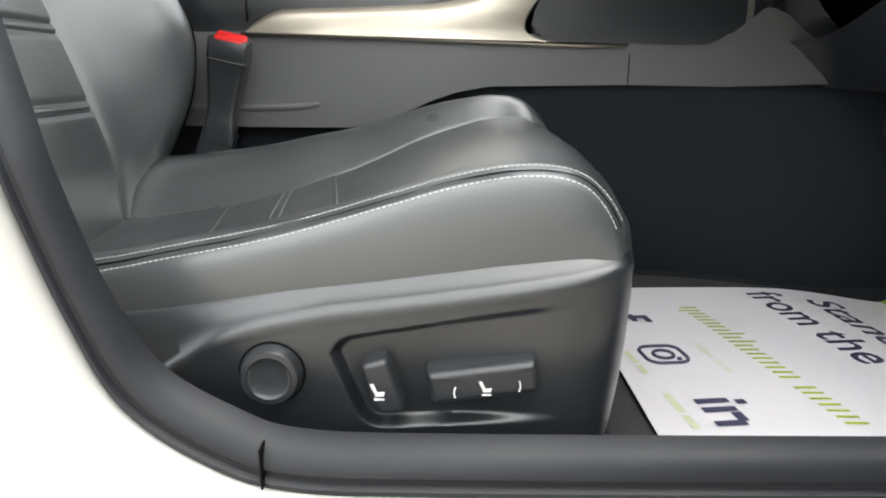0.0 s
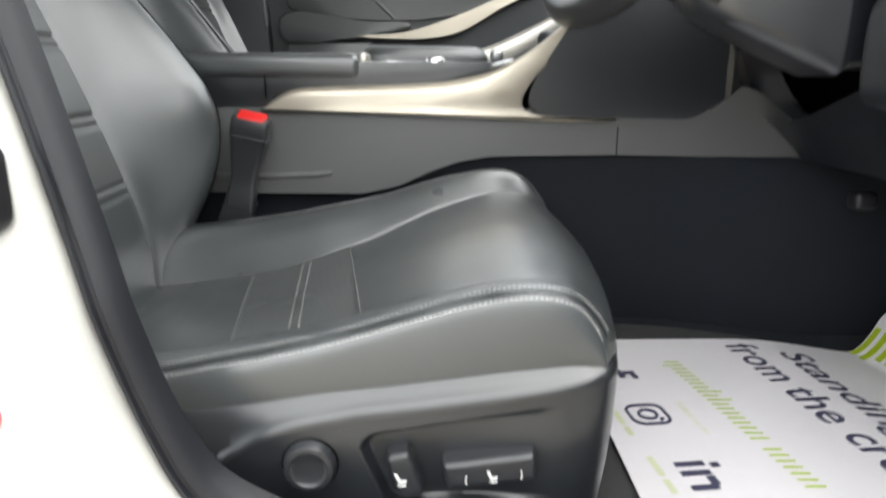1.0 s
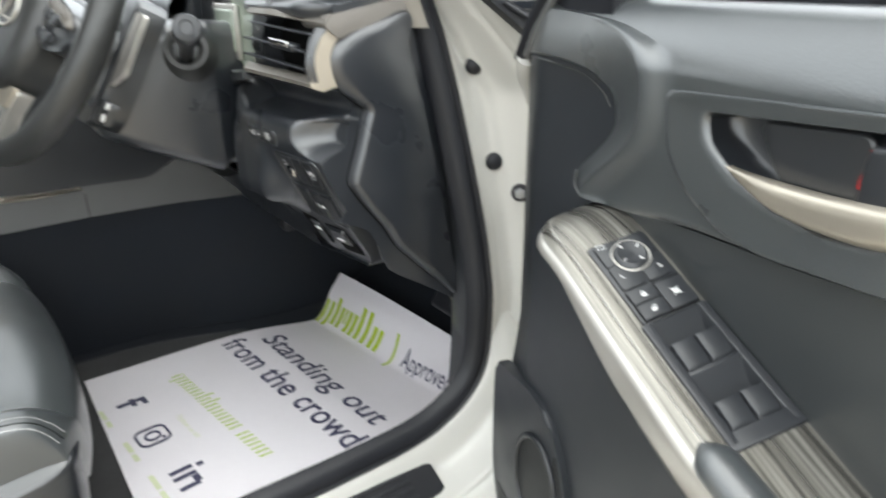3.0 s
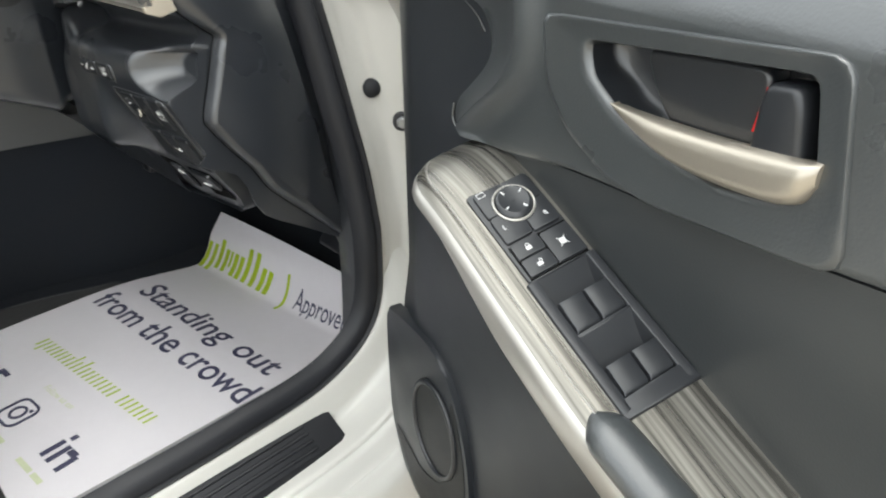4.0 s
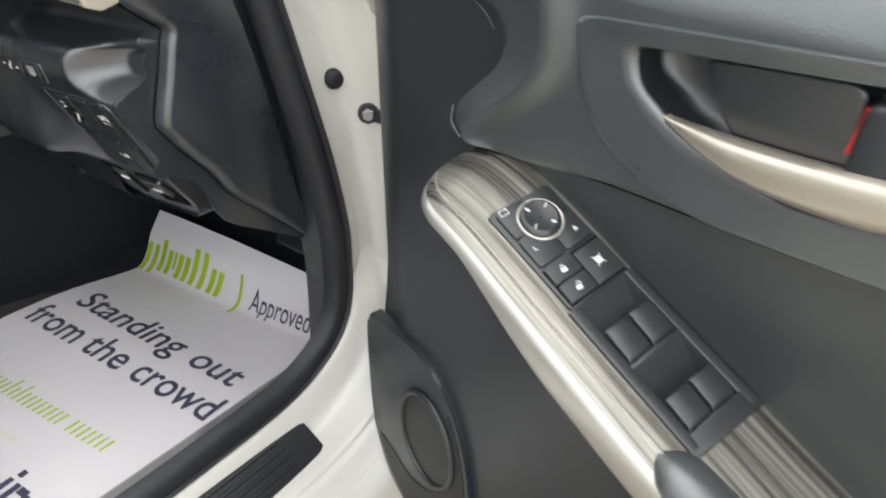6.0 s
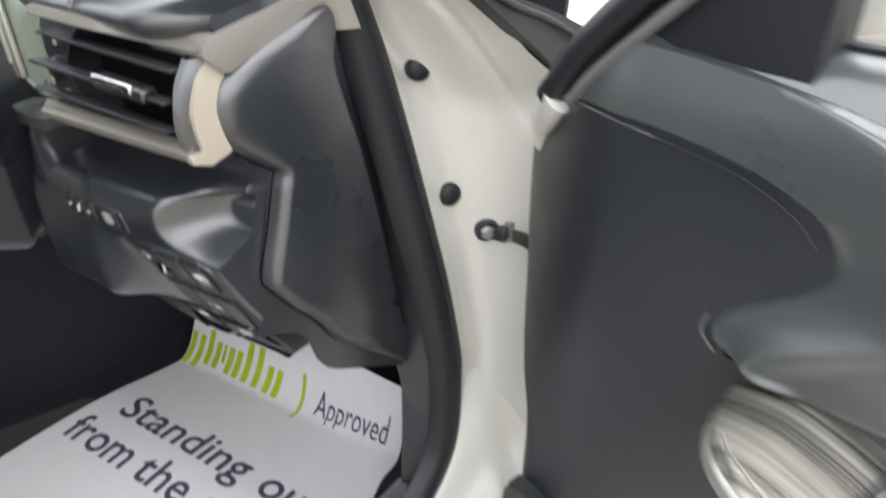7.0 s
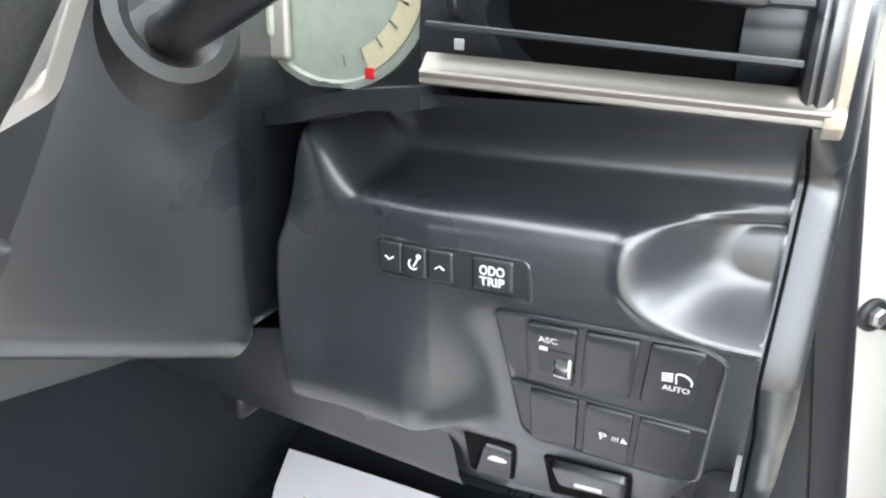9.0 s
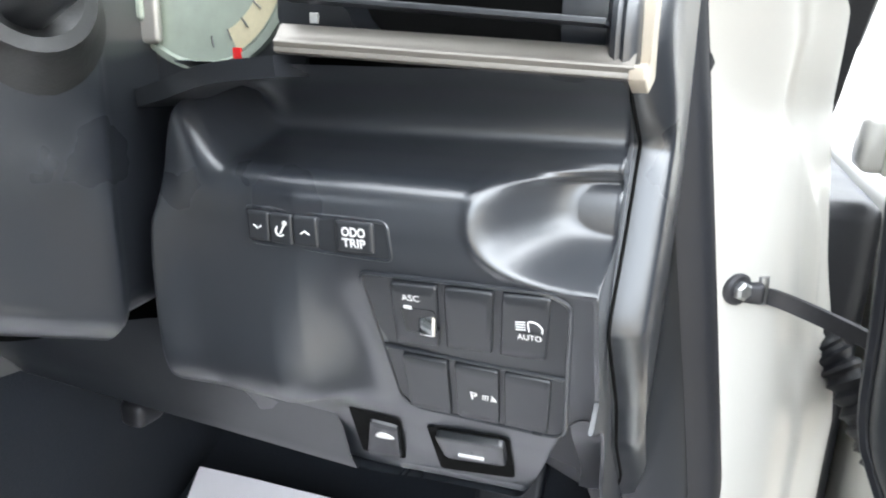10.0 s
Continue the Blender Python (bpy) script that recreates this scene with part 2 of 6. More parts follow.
def rounded(pts, r, n=4):
    """An outline with its corners rounded."""
    out, k = [], len(pts)
    for i in range(k):
        a, b, c = Vector(pts[i - 1]), Vector(pts[i]), Vector(pts[(i + 1) % k])
        d1, d2 = min(r, (a - b).length * 0.45), min(r, (c - b).length * 0.45)
        p, q = b + (a - b).normalized() * d1, b + (c - b).normalized() * d2
        for j in range(n + 1):
            t = j / n
            out.append(tuple(p * (1 - t) ** 2 + b * 2 * t * (1 - t) + q * t * t))
    return out


def rim_bm(outline, place, base, edge, face, width, n=6, fan=False):
    """A raised face with a broad rolled border: width(a, b) gives the border's breadth."""
    p = [Vector(q) for q in outline]
    k = len(p)
    area = sum(p[i].x * p[(i + 1) % k].y - p[(i + 1) % k].x * p[i].y for i in range(k))
    s = 1 if area > 0 else -1
    nor = []
    for i in range(k):
        t = (p[(i + 1) % k] - p[i - 1]).normalized()
        nor.append(Vector((-t.y, t.x)) * s)
    w = [width(*q) for q in p]
    rows = [[place(q.x, q.y, base) for q in p], [place(q.x, q.y, edge) for q in p]]
    for j in range(1, n + 1):
        a = math.pi / 2 * j / n
        rows.append([place(*(q + m * (ww * (1 - math.cos(a)))), edge + (face - edge) * math.sin(a)) for q, m, ww in zip(p, nor, w)])
    if fan:
        inner = [q + m * ww for q, m, ww in zip(p, nor, w)]
        c = sum(inner, Vector((0, 0))) / k
        for f in (0.8, 0.5, 0.25, 0.05):
            rows.append([place(*(c + (q - c) * f), face) for q in inner])
    bm = grid_bm(rows, False, True)
    bm.verts.ensure_lookup_table()
    bm.faces.new([bm.verts[len(rows) * k - k + j] for j in range(k)])
    return bm


# ---- ground and surroundings ----
def sheet(x0, x1, y0, y1, z, nx, ny, wob=0.0):
    return grid_bm([[(x0 + (x1 - x0) * i / nx, y0 + (y1 - y0) * j / ny, z + wob * noise.noise((i * 0.9, j * 0.9, 3))) for j in range(ny + 1)] for i in range(nx + 1)])


tagged(part("ground", sheet(-300, 300, -300, 300, 0.0, 8, 8), PAVING), "sandy grey concrete forecourt under the car", "ground", kind="structure")

building = thing("building", "added white building in place of the white glare outside", "building")
# wall added to fill in the white glare ahead of the car
part("wall", rbox((6.0, 2.0, 1.6), (0.3, 16.0, 3.2), 0.02), WHITE_WALL, building)
# unseen wall behind the viewpoint, added to close the place and bounce light
part("wall", rbox((0.0, -9.0, 1.2), (14.0, 0.3, 2.4), 0.02), WHITE_WALL, building)
part("sign_board", rbox((5.82, -1.6, 1.75), (0.05, 1.1, 0.7), 0.01), BLUE, building, "blue sign board")

# ---- the car's shell ----
SEAL_A = [(0.45, 1.19), (0.56, 1.09), (0.627, 1.01), (0.654, 0.955), (0.675, 0.858), (0.695, 0.72), (0.704, 0.64), (0.706, 0.54), (0.701, 0.465), (0.682, 0.418), (0.64, 0.384), (0.575, 0.363), (0.45, 0.356)]
SEAL_B = [(0.30, 0.355), (0.0, 0.355), (-0.100, 0.359), (-0.148, 0.376), (-0.197, 0.412), (-0.226, 0.468), (-0.245, 0.525), (-0.267, 0.603), (-0.301, 0.713), (-0.338, 0.822), (-0.373, 0.925), (-0.41, 1.05), (-0.43, 1.2)]
SEAL_TOP = [(-0.38, 1.33), (-0.25, 1.38), (0.05, 1.36), (0.28, 1.29)]


def lip(z):
    """The side of the car leans inwards with height."""
    return max(0.42, 0.449 + 0.15 * (min(z, 1.1) - 0.757))


seal_path = [(x, lip(z) + 0.012, z) for x, z in cr(SEAL_A + SEAL_B + SEAL_TOP, 7, closed=True)]
AXS = smooth_interp([(0.28, 0.71), (0.36, 0.715), (0.45, 0.722), (0.54, 0.724), (0.65, 0.722), (0.72, 0.713), (0.86, 0.693), (0.957, 0.672), (1.01, 0.645), (1.1, 0.575), (1.2, 0.48), (1.35, 0.30)])

car = thing("car", "white pearl car with its driver's door open, on concrete", "car")
door_seal = part("door_seal", merge(sweep_bm(seal_path, [(-0.019, 0.012), (-0.014, -0.003), (-0.006, -0.010), (0.002, -0.012), (0.005, -0.008), (0.009, -0.008), (0.012, -0.012), (0.017, -0.010), (0.019, 0.012)], (0, 1, 0), closed=True, scale=lambda t: 1 - 0.28 * step(0.53, 0.62, t) * (1 - step(0.9, 1.0, t)))), RUBBER, car, "black rubber weatherstrip round the door opening")


def body_ring():
    path = [(x, lip(z), z) for x, z in cr([(0.706, 0.54), (0.701, 0.465), (0.682, 0.418), (0.64, 0.384), (0.575, 0.363), (0.45, 0.356)] + SEAL_B + [(-0.43, 1.35)], 7)]
    side = cr([(0.012, 0.03), (0.017, 0.006), (0.022, -0.004), (0.032, -0.012), (0.045, -0.022), (0.054, -0.026), (0.064, -0.029), (0.074, -0.030), (0.085, -0.032), (0.10, -0.036), (0.12, -0.045), (0.16, -0.07), (0.20, -0.08), (0.24, -0.08)], 3)
    sill = cr([(0.012, 0.03), (0.017, 0.006), (0.022, -0.002), (0.040, -0.010), (0.060, -0.020), (0.068, -0.05), (0.072, -0.075), (0.079, -0.082), (0.083, -0.115), (0.086, -0.120), (0.092, -0.146), (0.12, -0.156), (0.18, -0.158), (0.22, -0.13)], 3)
    rows = []
    for p, t, s, u in frames_along(path, (0, 1, 0)):
        w = step(0.25, 0.95, -s.z)
        # at the front the skin runs in under the hinge pillar
        under = 0.05 * step(0.44, 0.54, p.z) if p.x > 0.5 else 0.0
        rows.append([tuple(p + s * (a[0] * (1 - w) + b[0] * w) + Vector((0, a[1] * (1 - w) + b[1] * w + under, 0))) for a, b in zip(side, sill)])
    return grid_bm(rows)


part("side_panel", body_ring(), PAINT, car)

# hinge pillar
PILLAR = [(-0.014, 0.034), (-0.002, 0.016), (0.012, 0.012), (0.03, 0.016), (0.046, 0.012), (0.056, -0.004), (0.066, -0.016), (0.085, -0.040), (0.105, -0.056), (0.112, -0.068), (0.13, -0.082), (0.148, -0.094), (0.156, -0.096), (0.16, -0.088), (0.16, -0.05)]
CREASE = smooth_interp([(0.28, 0.845), (0.70, 0.842), (0.79, 0.823), (0.854, 0.790), (0.914, 0.743), (0.965, 0.695), (1.0, 0.650), (1.3, 0.36)])


def pressed(x, z):
    """A pressed crease runs down the pillar: the skin steps in behind it."""
    g = x - CREASE(z)
    return (0.007 * step(-0.006, 0.010, g) - 0.0035 * math.exp(-(g / 0.008) ** 2)) * step(0.62, 0.74, z)


pill_rows = []
for k in range(81):
    z = 0.28 + 1.02 * k / 80
    xs = AXS(z)
    wide = interp(z, [(0.86, 1.0), (0.916, 0.56), (0.968, 0.26), (1.0, 0.2), (1.3, 0.2)])
    for_z = []
    for d, y in cr(PILLAR, 6):
        x = xs + d * wide + 0.003 * noise.noise((z * 9, d * 30, 1))
        for_z.append((x, lip(z) + y + pressed(x, z) + 0.010 * step(0.83, 0.93, z) * step(0.02, 0.05, d) * (1 - step(0.06, 0.09, d)), z))
    pill_rows.append(for_z)
pillar = part("hinge_pillar", grid_bm(pill_rows), PAINT, car)
for z, x, y in ((0.897, 0.727, 0.478), (0.757, 0.752, 0.461)):
    part("grommet", lathe_bm((x + 0.003, y + 0.004, z), (-0.55, -0.83, 0.1), [(0.0135, 0), (0.0135, 0.005), (0.0125, 0.008), (0.009, 0.011), (0.002, 0.012)], 24), RUBBER, pillar)
part("fender_seal", plate_bm(rounded([(0.652, 0.996), (0.670, 1.003), (0.690, 0.988), (0.721, 0.975), (0.768, 0.959), (0.826, 0.937), (0.90, 0.905), (1.05, 0.835), (1.18, 0.73), (0.96, 0.78), (0.909, 0.822), (0.84, 0.864), (0.78, 0.913)], 0.02), lambda a, b, h: (a, 0.385 - h, b), -0.006, 0.012, 0.006), RUBBER, car, "black rubber fender seal")
part("seal_flange", tube_bm(cr([(0.686, 0.372, 0.984), (0.722, 0.370, 0.967), (0.78, 0.368, 0.945), (0.848, 0.366, 0.912)], 4), 0.003, 8), RUBBER, car)
part("fender_inner", rbox((1.25, 0.36, 0.50), (0.72, 0.1, 0.55), 0.02), RUBBER, car)
part("fender", rbox((1.45, 0.27, 0.50), (1.15, 0.06, 0.58), 0.03), PAINT, car)

# unseen bonnet box, added only for its shadow and reflection
part("bonnet", rbox((1.6, 1.19, 0.80), (1.1, 1.55, 0.05), 0.02), PAINT, car)

# scuff plate on the sill
scuff = [(0.440, 0.331), (0.425, 0.327), (0.388, 0.309), (0.366, 0.297), (0.359, 0.276), (0.44, 0.285)]
scuff_plate = part("scuff_plate", cap_ends(grid_bm([[(x, y + d, z) for y, z in scuff] for x, d in ((-0.30, 0), (0.580, 0), (0.590, 0.004))], False, True), 3, 6), RUBBER, car, "ribbed black plastic scuff plate")
for i in range(5):
    part("rib", rbox((0.125, 0.373 + 0.0112 * i, 0.3015 + 0.0058 * i), (0.84, 0.005, 0.003), 0.001, 1, Euler((radians(28), 0, 0)).to_matrix()), RUBBER, scuff_plate)
# sill trim inside the seal
sill_rows = [[(x, y, z) for y, z in ((0.43, 0.35), (0.437, 0.366), (0.448, 0.367), (0.47, 0.350), (0.495, 0.330), (0.512, 0.317), (0.522, 0.30), (0.53, 0.27))] for x in np.linspace(-0.45, 0.70, 24)]
part("sill_trim", grid_bm(sill_rows), PLASTIC, car, "grained black plastic sill trim")
part("sill_joint", rbox((-0.118, 0.427, 0.362), (0.0016, 0.022, 0.030), 0.0005, 1), SEAM, car)
# pillar filler between dash and seal
fill_rows = []
for k in range(40):
    z = 0.30 + 0.97 * k / 39
    xs = AXS(z) - 0.028
    y = lip(z)
    k = 1 - step(0.50, 0.56, z)
    fill_rows.append([(xs, y + 0.018, z), (xs - 0.003, y + 0.03, z), (xs + 0.006, 0.50, z), (xs + 0.012 + 0.02 * k, 0.54 - 0.02 * k, z), (xs + 0.012 + 0.25 * k, 0.62 - 0.09 * k, z)])
part("pillar_trim", grid_bm(fill_rows), BUTTON, car)
tri_rows = []
for k in range(12):
    z = 0.952 + 0.4 * k / 11
    xs = AXS(z) - 0.034
    tri_rows.append([(xs + 0.004, 0.470, z), (xs - 0.010, 0.478, z), (xs - 0.020, 0.492, z), (xs - 0.018, 0.515, z + 0.004), (xs + 0.02, 0.545, z + 0.01), (xs + 0.08, 0.55, z + 0.02)])
part("screen_pillar_trim", grid_bm(tri_rows), LIGHT_TRIM, car, "beige windscreen pillar trim")
# striker on the rear pillar
def place_xz(y0):
    return lambda a, b, h: (a, y0 - h, b)


striker = thing("door_striker", "dark metal door striker plate bolted to the white pillar", "door latch")
part("plate", plate_bm(round_rect(-0.319, 0.655, 0.036, 0.066, 0.015), place_xz(0.4), -0.012, 0.004, 0.002), DARK_METAL, striker)
part("loop", lathe_bm((-0.325, 0.396, 0.668), (0, -1, 0), [(0.011, 0), (0.011, 0.006), (0.008, 0.009)], 24), STEEL, striker)
part("bolt", lathe_bm((-0.312, 0.396, 0.640), (0, -1, 0), [(0.009, 0), (0.009, 0.004), (0.004, 0.005), (0.004, 0.002)], 18), STEEL, striker)
label = thing("pillar_label", "white warning label with yellow strip and red ring on pillar", "label")
part("paper", plate_bm(round_rect(-0.335, 0.515, 0.05, 0.075, 0.003), place_xz(0.392), -0.002, 0.0035), WHITE_PRINT, label)
part("yellow_strip", plate_bm(round_rect(-0.335, 0.534, 0.038, 0.018, 0.001), place_xz(0.388), -0.002, 0.0006), YELLOW, label)
part("mark", plate_bm(round_rect(-0.335, 0.534, 0.008, 0.008, 0.001), place_xz(0.3873), -0.001, 0.0006), NAVY, label)
part("red_ring", merge(tube_bm([(-0.332 + 0.014 * math.cos(a), 0.3875, 0.498 + 0.014 * math.sin(a)) for a in np.linspace(0, 2 * math.pi, 30)[:-1]], 0.0012, 6, (0, 1, 0), True), rbox((-0.332, 0.3875, 0.498), (0.002, 0.0014, 0.026), 0.0003, 1)), RED, label)

# floor, tunnel, toe board
floor_rows = [[(x, y, z) for y in np.linspace(0.50, 1.9, 10)] for x, z in ((-1.2, 0.27), (-0.5, 0.27), (0.0, 0.272), (0.5, 0.270), (0.62, 0.258), (0.74, 0.250), (0.82, 0.268), (0.89, 0.33), (0.97, 0.45), (1.05, 0.62), (1.08, 0.98))]
tagged(part("car_floor", solid(grid_bm(floor_rows), 0.01), CARPET), "black carpet of the car's floor and toe board", "carpet", kind="structure")
tun = []
for x in np.linspace(-0.55, 1.05, 40):
    k = 0.05 * step(0.35, 0.6, x)
    tun.append([(x, 1.085 - k * 0.3, 0.64), (x, 1.088 - k * 0.3, 0.61), (x, 1.10 - k, 0.56), (x, 1.125 - k, 0.45), (x, 1.15 - k, 0.33), (x, 1.165 - k, 0.265)])
tagged(part("tunnel_carpet", grid_bm(tun), CARPET), "black carpet on the side of the centre tunnel", "carpet", kind="structure")
fm = cr([(0.13, 0.565), (0.48, 0.56), (0.54, 0.57), (0.56, 0.62), (0.56, 0.98), (0.54, 1.055), (0.5, 1.075), (0.35, 1.12), (0.16, 1.12), (0.13, 1.05)], 6, True)
floor_mat = thing("floor_mat", "dark grey carpet floor mat with bound edge in the footwell", "floor mat")
part("carpet", plate_bm(fm, lambda a, b, h: (a, b, h), 0.274, 0.282, 0.003), MAT_CARPET, floor_mat)
part("binding", tube_bm([(a, b, 0.280) for a, b in fm], 0.0035, 6, closed=True), RUBBER, floor_mat)

# unseen roof, cut back for more light, and rear wall that close the cabin
tagged(part("car_roof", rbox((-0.62, 1.19, 1.42), (1.38, 1.35, 0.05), 0.02), HEADLINER), "light grey headliner under the car's roof", "ceiling", kind="structure")
tagged(part("rear_bulkhead", rbox((-1.45, 1.19, 0.75), (0.06, 1.5, 0.95), 0.02), LEATHER), "unseen black leather bulkhead added to close the cabin", "bulkhead", kind="structure")

# unseen rear doors and pillar, added behind the front seats to block light
rear_section = [(0.0, 0.30), (0.012, 0.45), (0.02, 0.66), (0.0, 0.80), (-0.01, 0.94), (0.012, 0.985), (0.05, 0.99)]
tagged(part("rear_door_near", solid(grid_bm([[(x, 0.535 - d, z) for d, z in rear_section] for x in np.linspace(-1.44, -0.47, 12)]), 0.03), DOOR_PLASTIC), "unseen rear door, driver's side, added to shade the cabin", "car door", kind="structure")
tagged(part("rear_door_far", solid(grid_bm([[(x, 1.845 + d, z) for d, z in rear_section] for x in np.linspace(-1.44, -0.61, 12)]), 0.03), DOOR_PLASTIC), "unseen rear door, passenger's side, added to shade the cabin", "car door", kind="structure")
tagged(part("pillar_near", plate_bm(rounded([(-0.66, 0.30), (-0.44, 0.30), (-0.47, 0.95), (-0.55, 1.40), (-0.72, 1.40), (-0.66, 0.95)], 0.02), lambda a, b, h: (a, 0.50 + h, b), 0.0, 0.035, 0.008), LIGHT_TRIM), "unseen beige pillar trim behind the driver's door, shading the cabin", "pillar", kind="structure")

# ---- far door and passenger side ----
far = thing("passenger_door", "closed black passenger door with leather insert and silver armrest trim", "car door")
FY = 1.82


def far_at(a, b, h):
    return (a, FY - h, b)


# far door trim is darkened in colour for the shade on that side
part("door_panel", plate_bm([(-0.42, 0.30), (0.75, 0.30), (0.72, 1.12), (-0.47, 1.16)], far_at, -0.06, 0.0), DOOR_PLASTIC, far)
insert = cr([(-0.40, 0.885), (-0.39, 0.98), (-0.43, 1.07), (-0.30, 1.055), (-0.05, 1.015), (0.15, 0.985), (0.25, 0.965), (0.20, 0.93), (0.08, 0.885), (-0.02, 0.865), (-0.12, 0.858), (-0.25, 0.862)], 5, True)
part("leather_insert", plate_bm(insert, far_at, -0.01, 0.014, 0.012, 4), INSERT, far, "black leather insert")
part("insert_crease", tube_bm([(-0.325, FY - 0.017, 1.055), (-0.24, FY - 0.0175, 0.965), (-0.127, FY - 0.017, 0.862)], 0.004, 6, (0, 1, 0)), GREY_TRIM, far)
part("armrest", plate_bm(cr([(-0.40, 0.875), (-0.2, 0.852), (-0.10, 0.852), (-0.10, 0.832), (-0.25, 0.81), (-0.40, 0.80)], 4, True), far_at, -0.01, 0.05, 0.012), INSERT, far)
part("trim", plate_bm(cr([(-0.22, 0.816), (-0.10, 0.826), (0.03, 0.866), (0.15, 0.916), (0.27, 0.963), (0.275, 0.950), (0.16, 0.894), (0.07, 0.842), (0.01, 0.820), (-0.08, 0.810)], 5, True), far_at, -0.01, 0.055, 0.008), BEIGE, far, "satin silver armrest trim")
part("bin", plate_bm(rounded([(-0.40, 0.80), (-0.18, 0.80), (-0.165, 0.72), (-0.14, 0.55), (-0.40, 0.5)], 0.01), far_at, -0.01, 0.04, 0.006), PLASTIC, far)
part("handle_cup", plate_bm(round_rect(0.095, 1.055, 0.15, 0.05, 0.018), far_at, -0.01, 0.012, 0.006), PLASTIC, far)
part("handle", plate_bm(cr([(0.04, 1.040), (0.155, 1.032), (0.158, 1.045), (0.04, 1.052)], 4, True), far_at, 0.0, 0.03, 0.004), SILVER, far)
part("lock_flag", rbox((0.035, FY - 0.016, 1.062), (0.025, 0.012, 0.026), 0.003), RED, far)
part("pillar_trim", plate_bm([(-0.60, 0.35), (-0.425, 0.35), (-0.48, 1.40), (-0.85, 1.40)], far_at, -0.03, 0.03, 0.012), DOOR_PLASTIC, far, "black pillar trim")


# ---- seats ----
CREST = smooth_interp([(-0.50, 0.455), (-0.44, 0.458), (-0.36, 0.463), (-0.265, 0.475), (-0.207, 0.486), (-0.12, 0.504), (-0.034, 0.529), (0.008, 0.541), (0.05, 0.549), (0.085, 0.549), (0.11, 0.541), (0.135, 0.522), (0.148, 0.505)])
PAD = smooth_interp([(-0.50, 0.385), (-0.44, 0.392), (-0.36, 0.40), (-0.265, 0.414), (-0.207, 0.430), (-0.12, 0.459), (-0.034, 0.494), (0.02, 0.513), (0.06, 0.523), (0.10, 0.522), (0.125, 0.511), (0.148, 0.49)])
TILT_Y = 0.075  # the cushion rises towards the tunnel
SHIELD_TOP = smooth_interp([(-0.45, 0.43), (-0.244, 0.440), (-0.186, 0.446), (-0.118, 0.457), (-0.034, 0.467), (0.091, 0.484), (0.15, 0.496)])
RIDGE = smooth_interp([(-0.45, 0.36), (-0.26, 0.375), (-0.20, 0.406), (-0.157, 0.431), (-0.094, 0.446), (0.008, 0.465), (0.109, 0.480), (0.15, 0.488)])
YC = 0.768


def nose_x(x, k):
    """The cushion's front edge bows forwards and rounds off at its corners."""
    return step(-0.02, 0.16, x) * (0.022 * (1 - k * k) - 0.003 * abs(k) ** 6) - 0.018 * step(0.10, 0.165, x) * abs(k) ** 5


def pad_half(x):
    """Half the centre pad's width: it widens towards the front edge."""
    return 0.148 + 0.046 * step(-0.22, 0.12, x)


def cushion_rows():
    rows = []
    lengths = [(-0.50 + 0.648 * i / 90, 0.0) for i in range(91)] + [(0.148 + 0.009 * math.sin(a), 0.042 * (1 - math.cos(a)) + 0.016 * a) for a in np.linspace(0.1, 1.5, 9)] + [(0.150, 0.09), (0.11, 0.12)]
    for x, drop in lengths:
        xt = min(x, 0.148)
        zc, zp = CREST(xt) - drop, PAD(xt) - drop
        zb = min(SHIELD_TOP(xt) - 0.02, zc - 0.012)
        L = lambda k: zc + (zp - zc) * k
        e, f = YC - pad_half(xt), YC + pad_half(xt)
        near = lambda k: 0.529 + (e - 0.529) * k
        far = lambda k: 0.998 + (f - 0.998) * k
        g = 0.0035 * (1 - step(0.09, 0.15, x))
        sec = cr([(0.503, zb), (0.5015, zb + 0.4 * (zc - zb)), (0.5030, zb + 0.72 * (zc - zb)), (0.5065, zc - 0.0065), (0.512, zc - 0.0028), (0.519, zc - 0.0005), (0.529, zc + 0.0006), (near(0.25), L(0.03)), (near(0.5), L(0.26)), (near(0.75), L(0.64)), (near(0.93), L(0.95)), (e, L(1) - g), (e + 0.008, zp + 0.0005), (0.69, zp + 0.004), (YC, zp + 0.006), (0.846, zp + 0.004), (f - 0.008, zp + 0.0005), (f, L(1) - g), (far(0.93), L(0.95)), (far(0.75), L(0.64)), (far(0.5), L(0.24)), (far(0.25), L(0.0)), (0.998, zc), (1.013, zc - 0.004), (1.024, zc - 0.014), (1.03, zb)], 4)
        row = []
        for y, z in sec:
            k = (y - YC) / 0.265
            row.append((x + nose_x(x, k), y, z + TILT_Y * max(0.0, y - 0.52) + 0.0015 * noise.noise((x * 14, y * 14, 5)) + 0.0006 * noise.noise((x * 45, y * 45, 8))))
        rows.append(row)
    return rows


def crest_line(y, dz, x0=-0.34, x1=0.146, n=140):
    out = []
    for i in range(n):
        x = x0 + (x1 - x0) * i / (n - 1)
        k = (y - YC) / 0.265
        out.append((x + nose_x(x, k), y, CREST(x) + dz + TILT_Y * max(0.0, y - 0.52)))
    return out


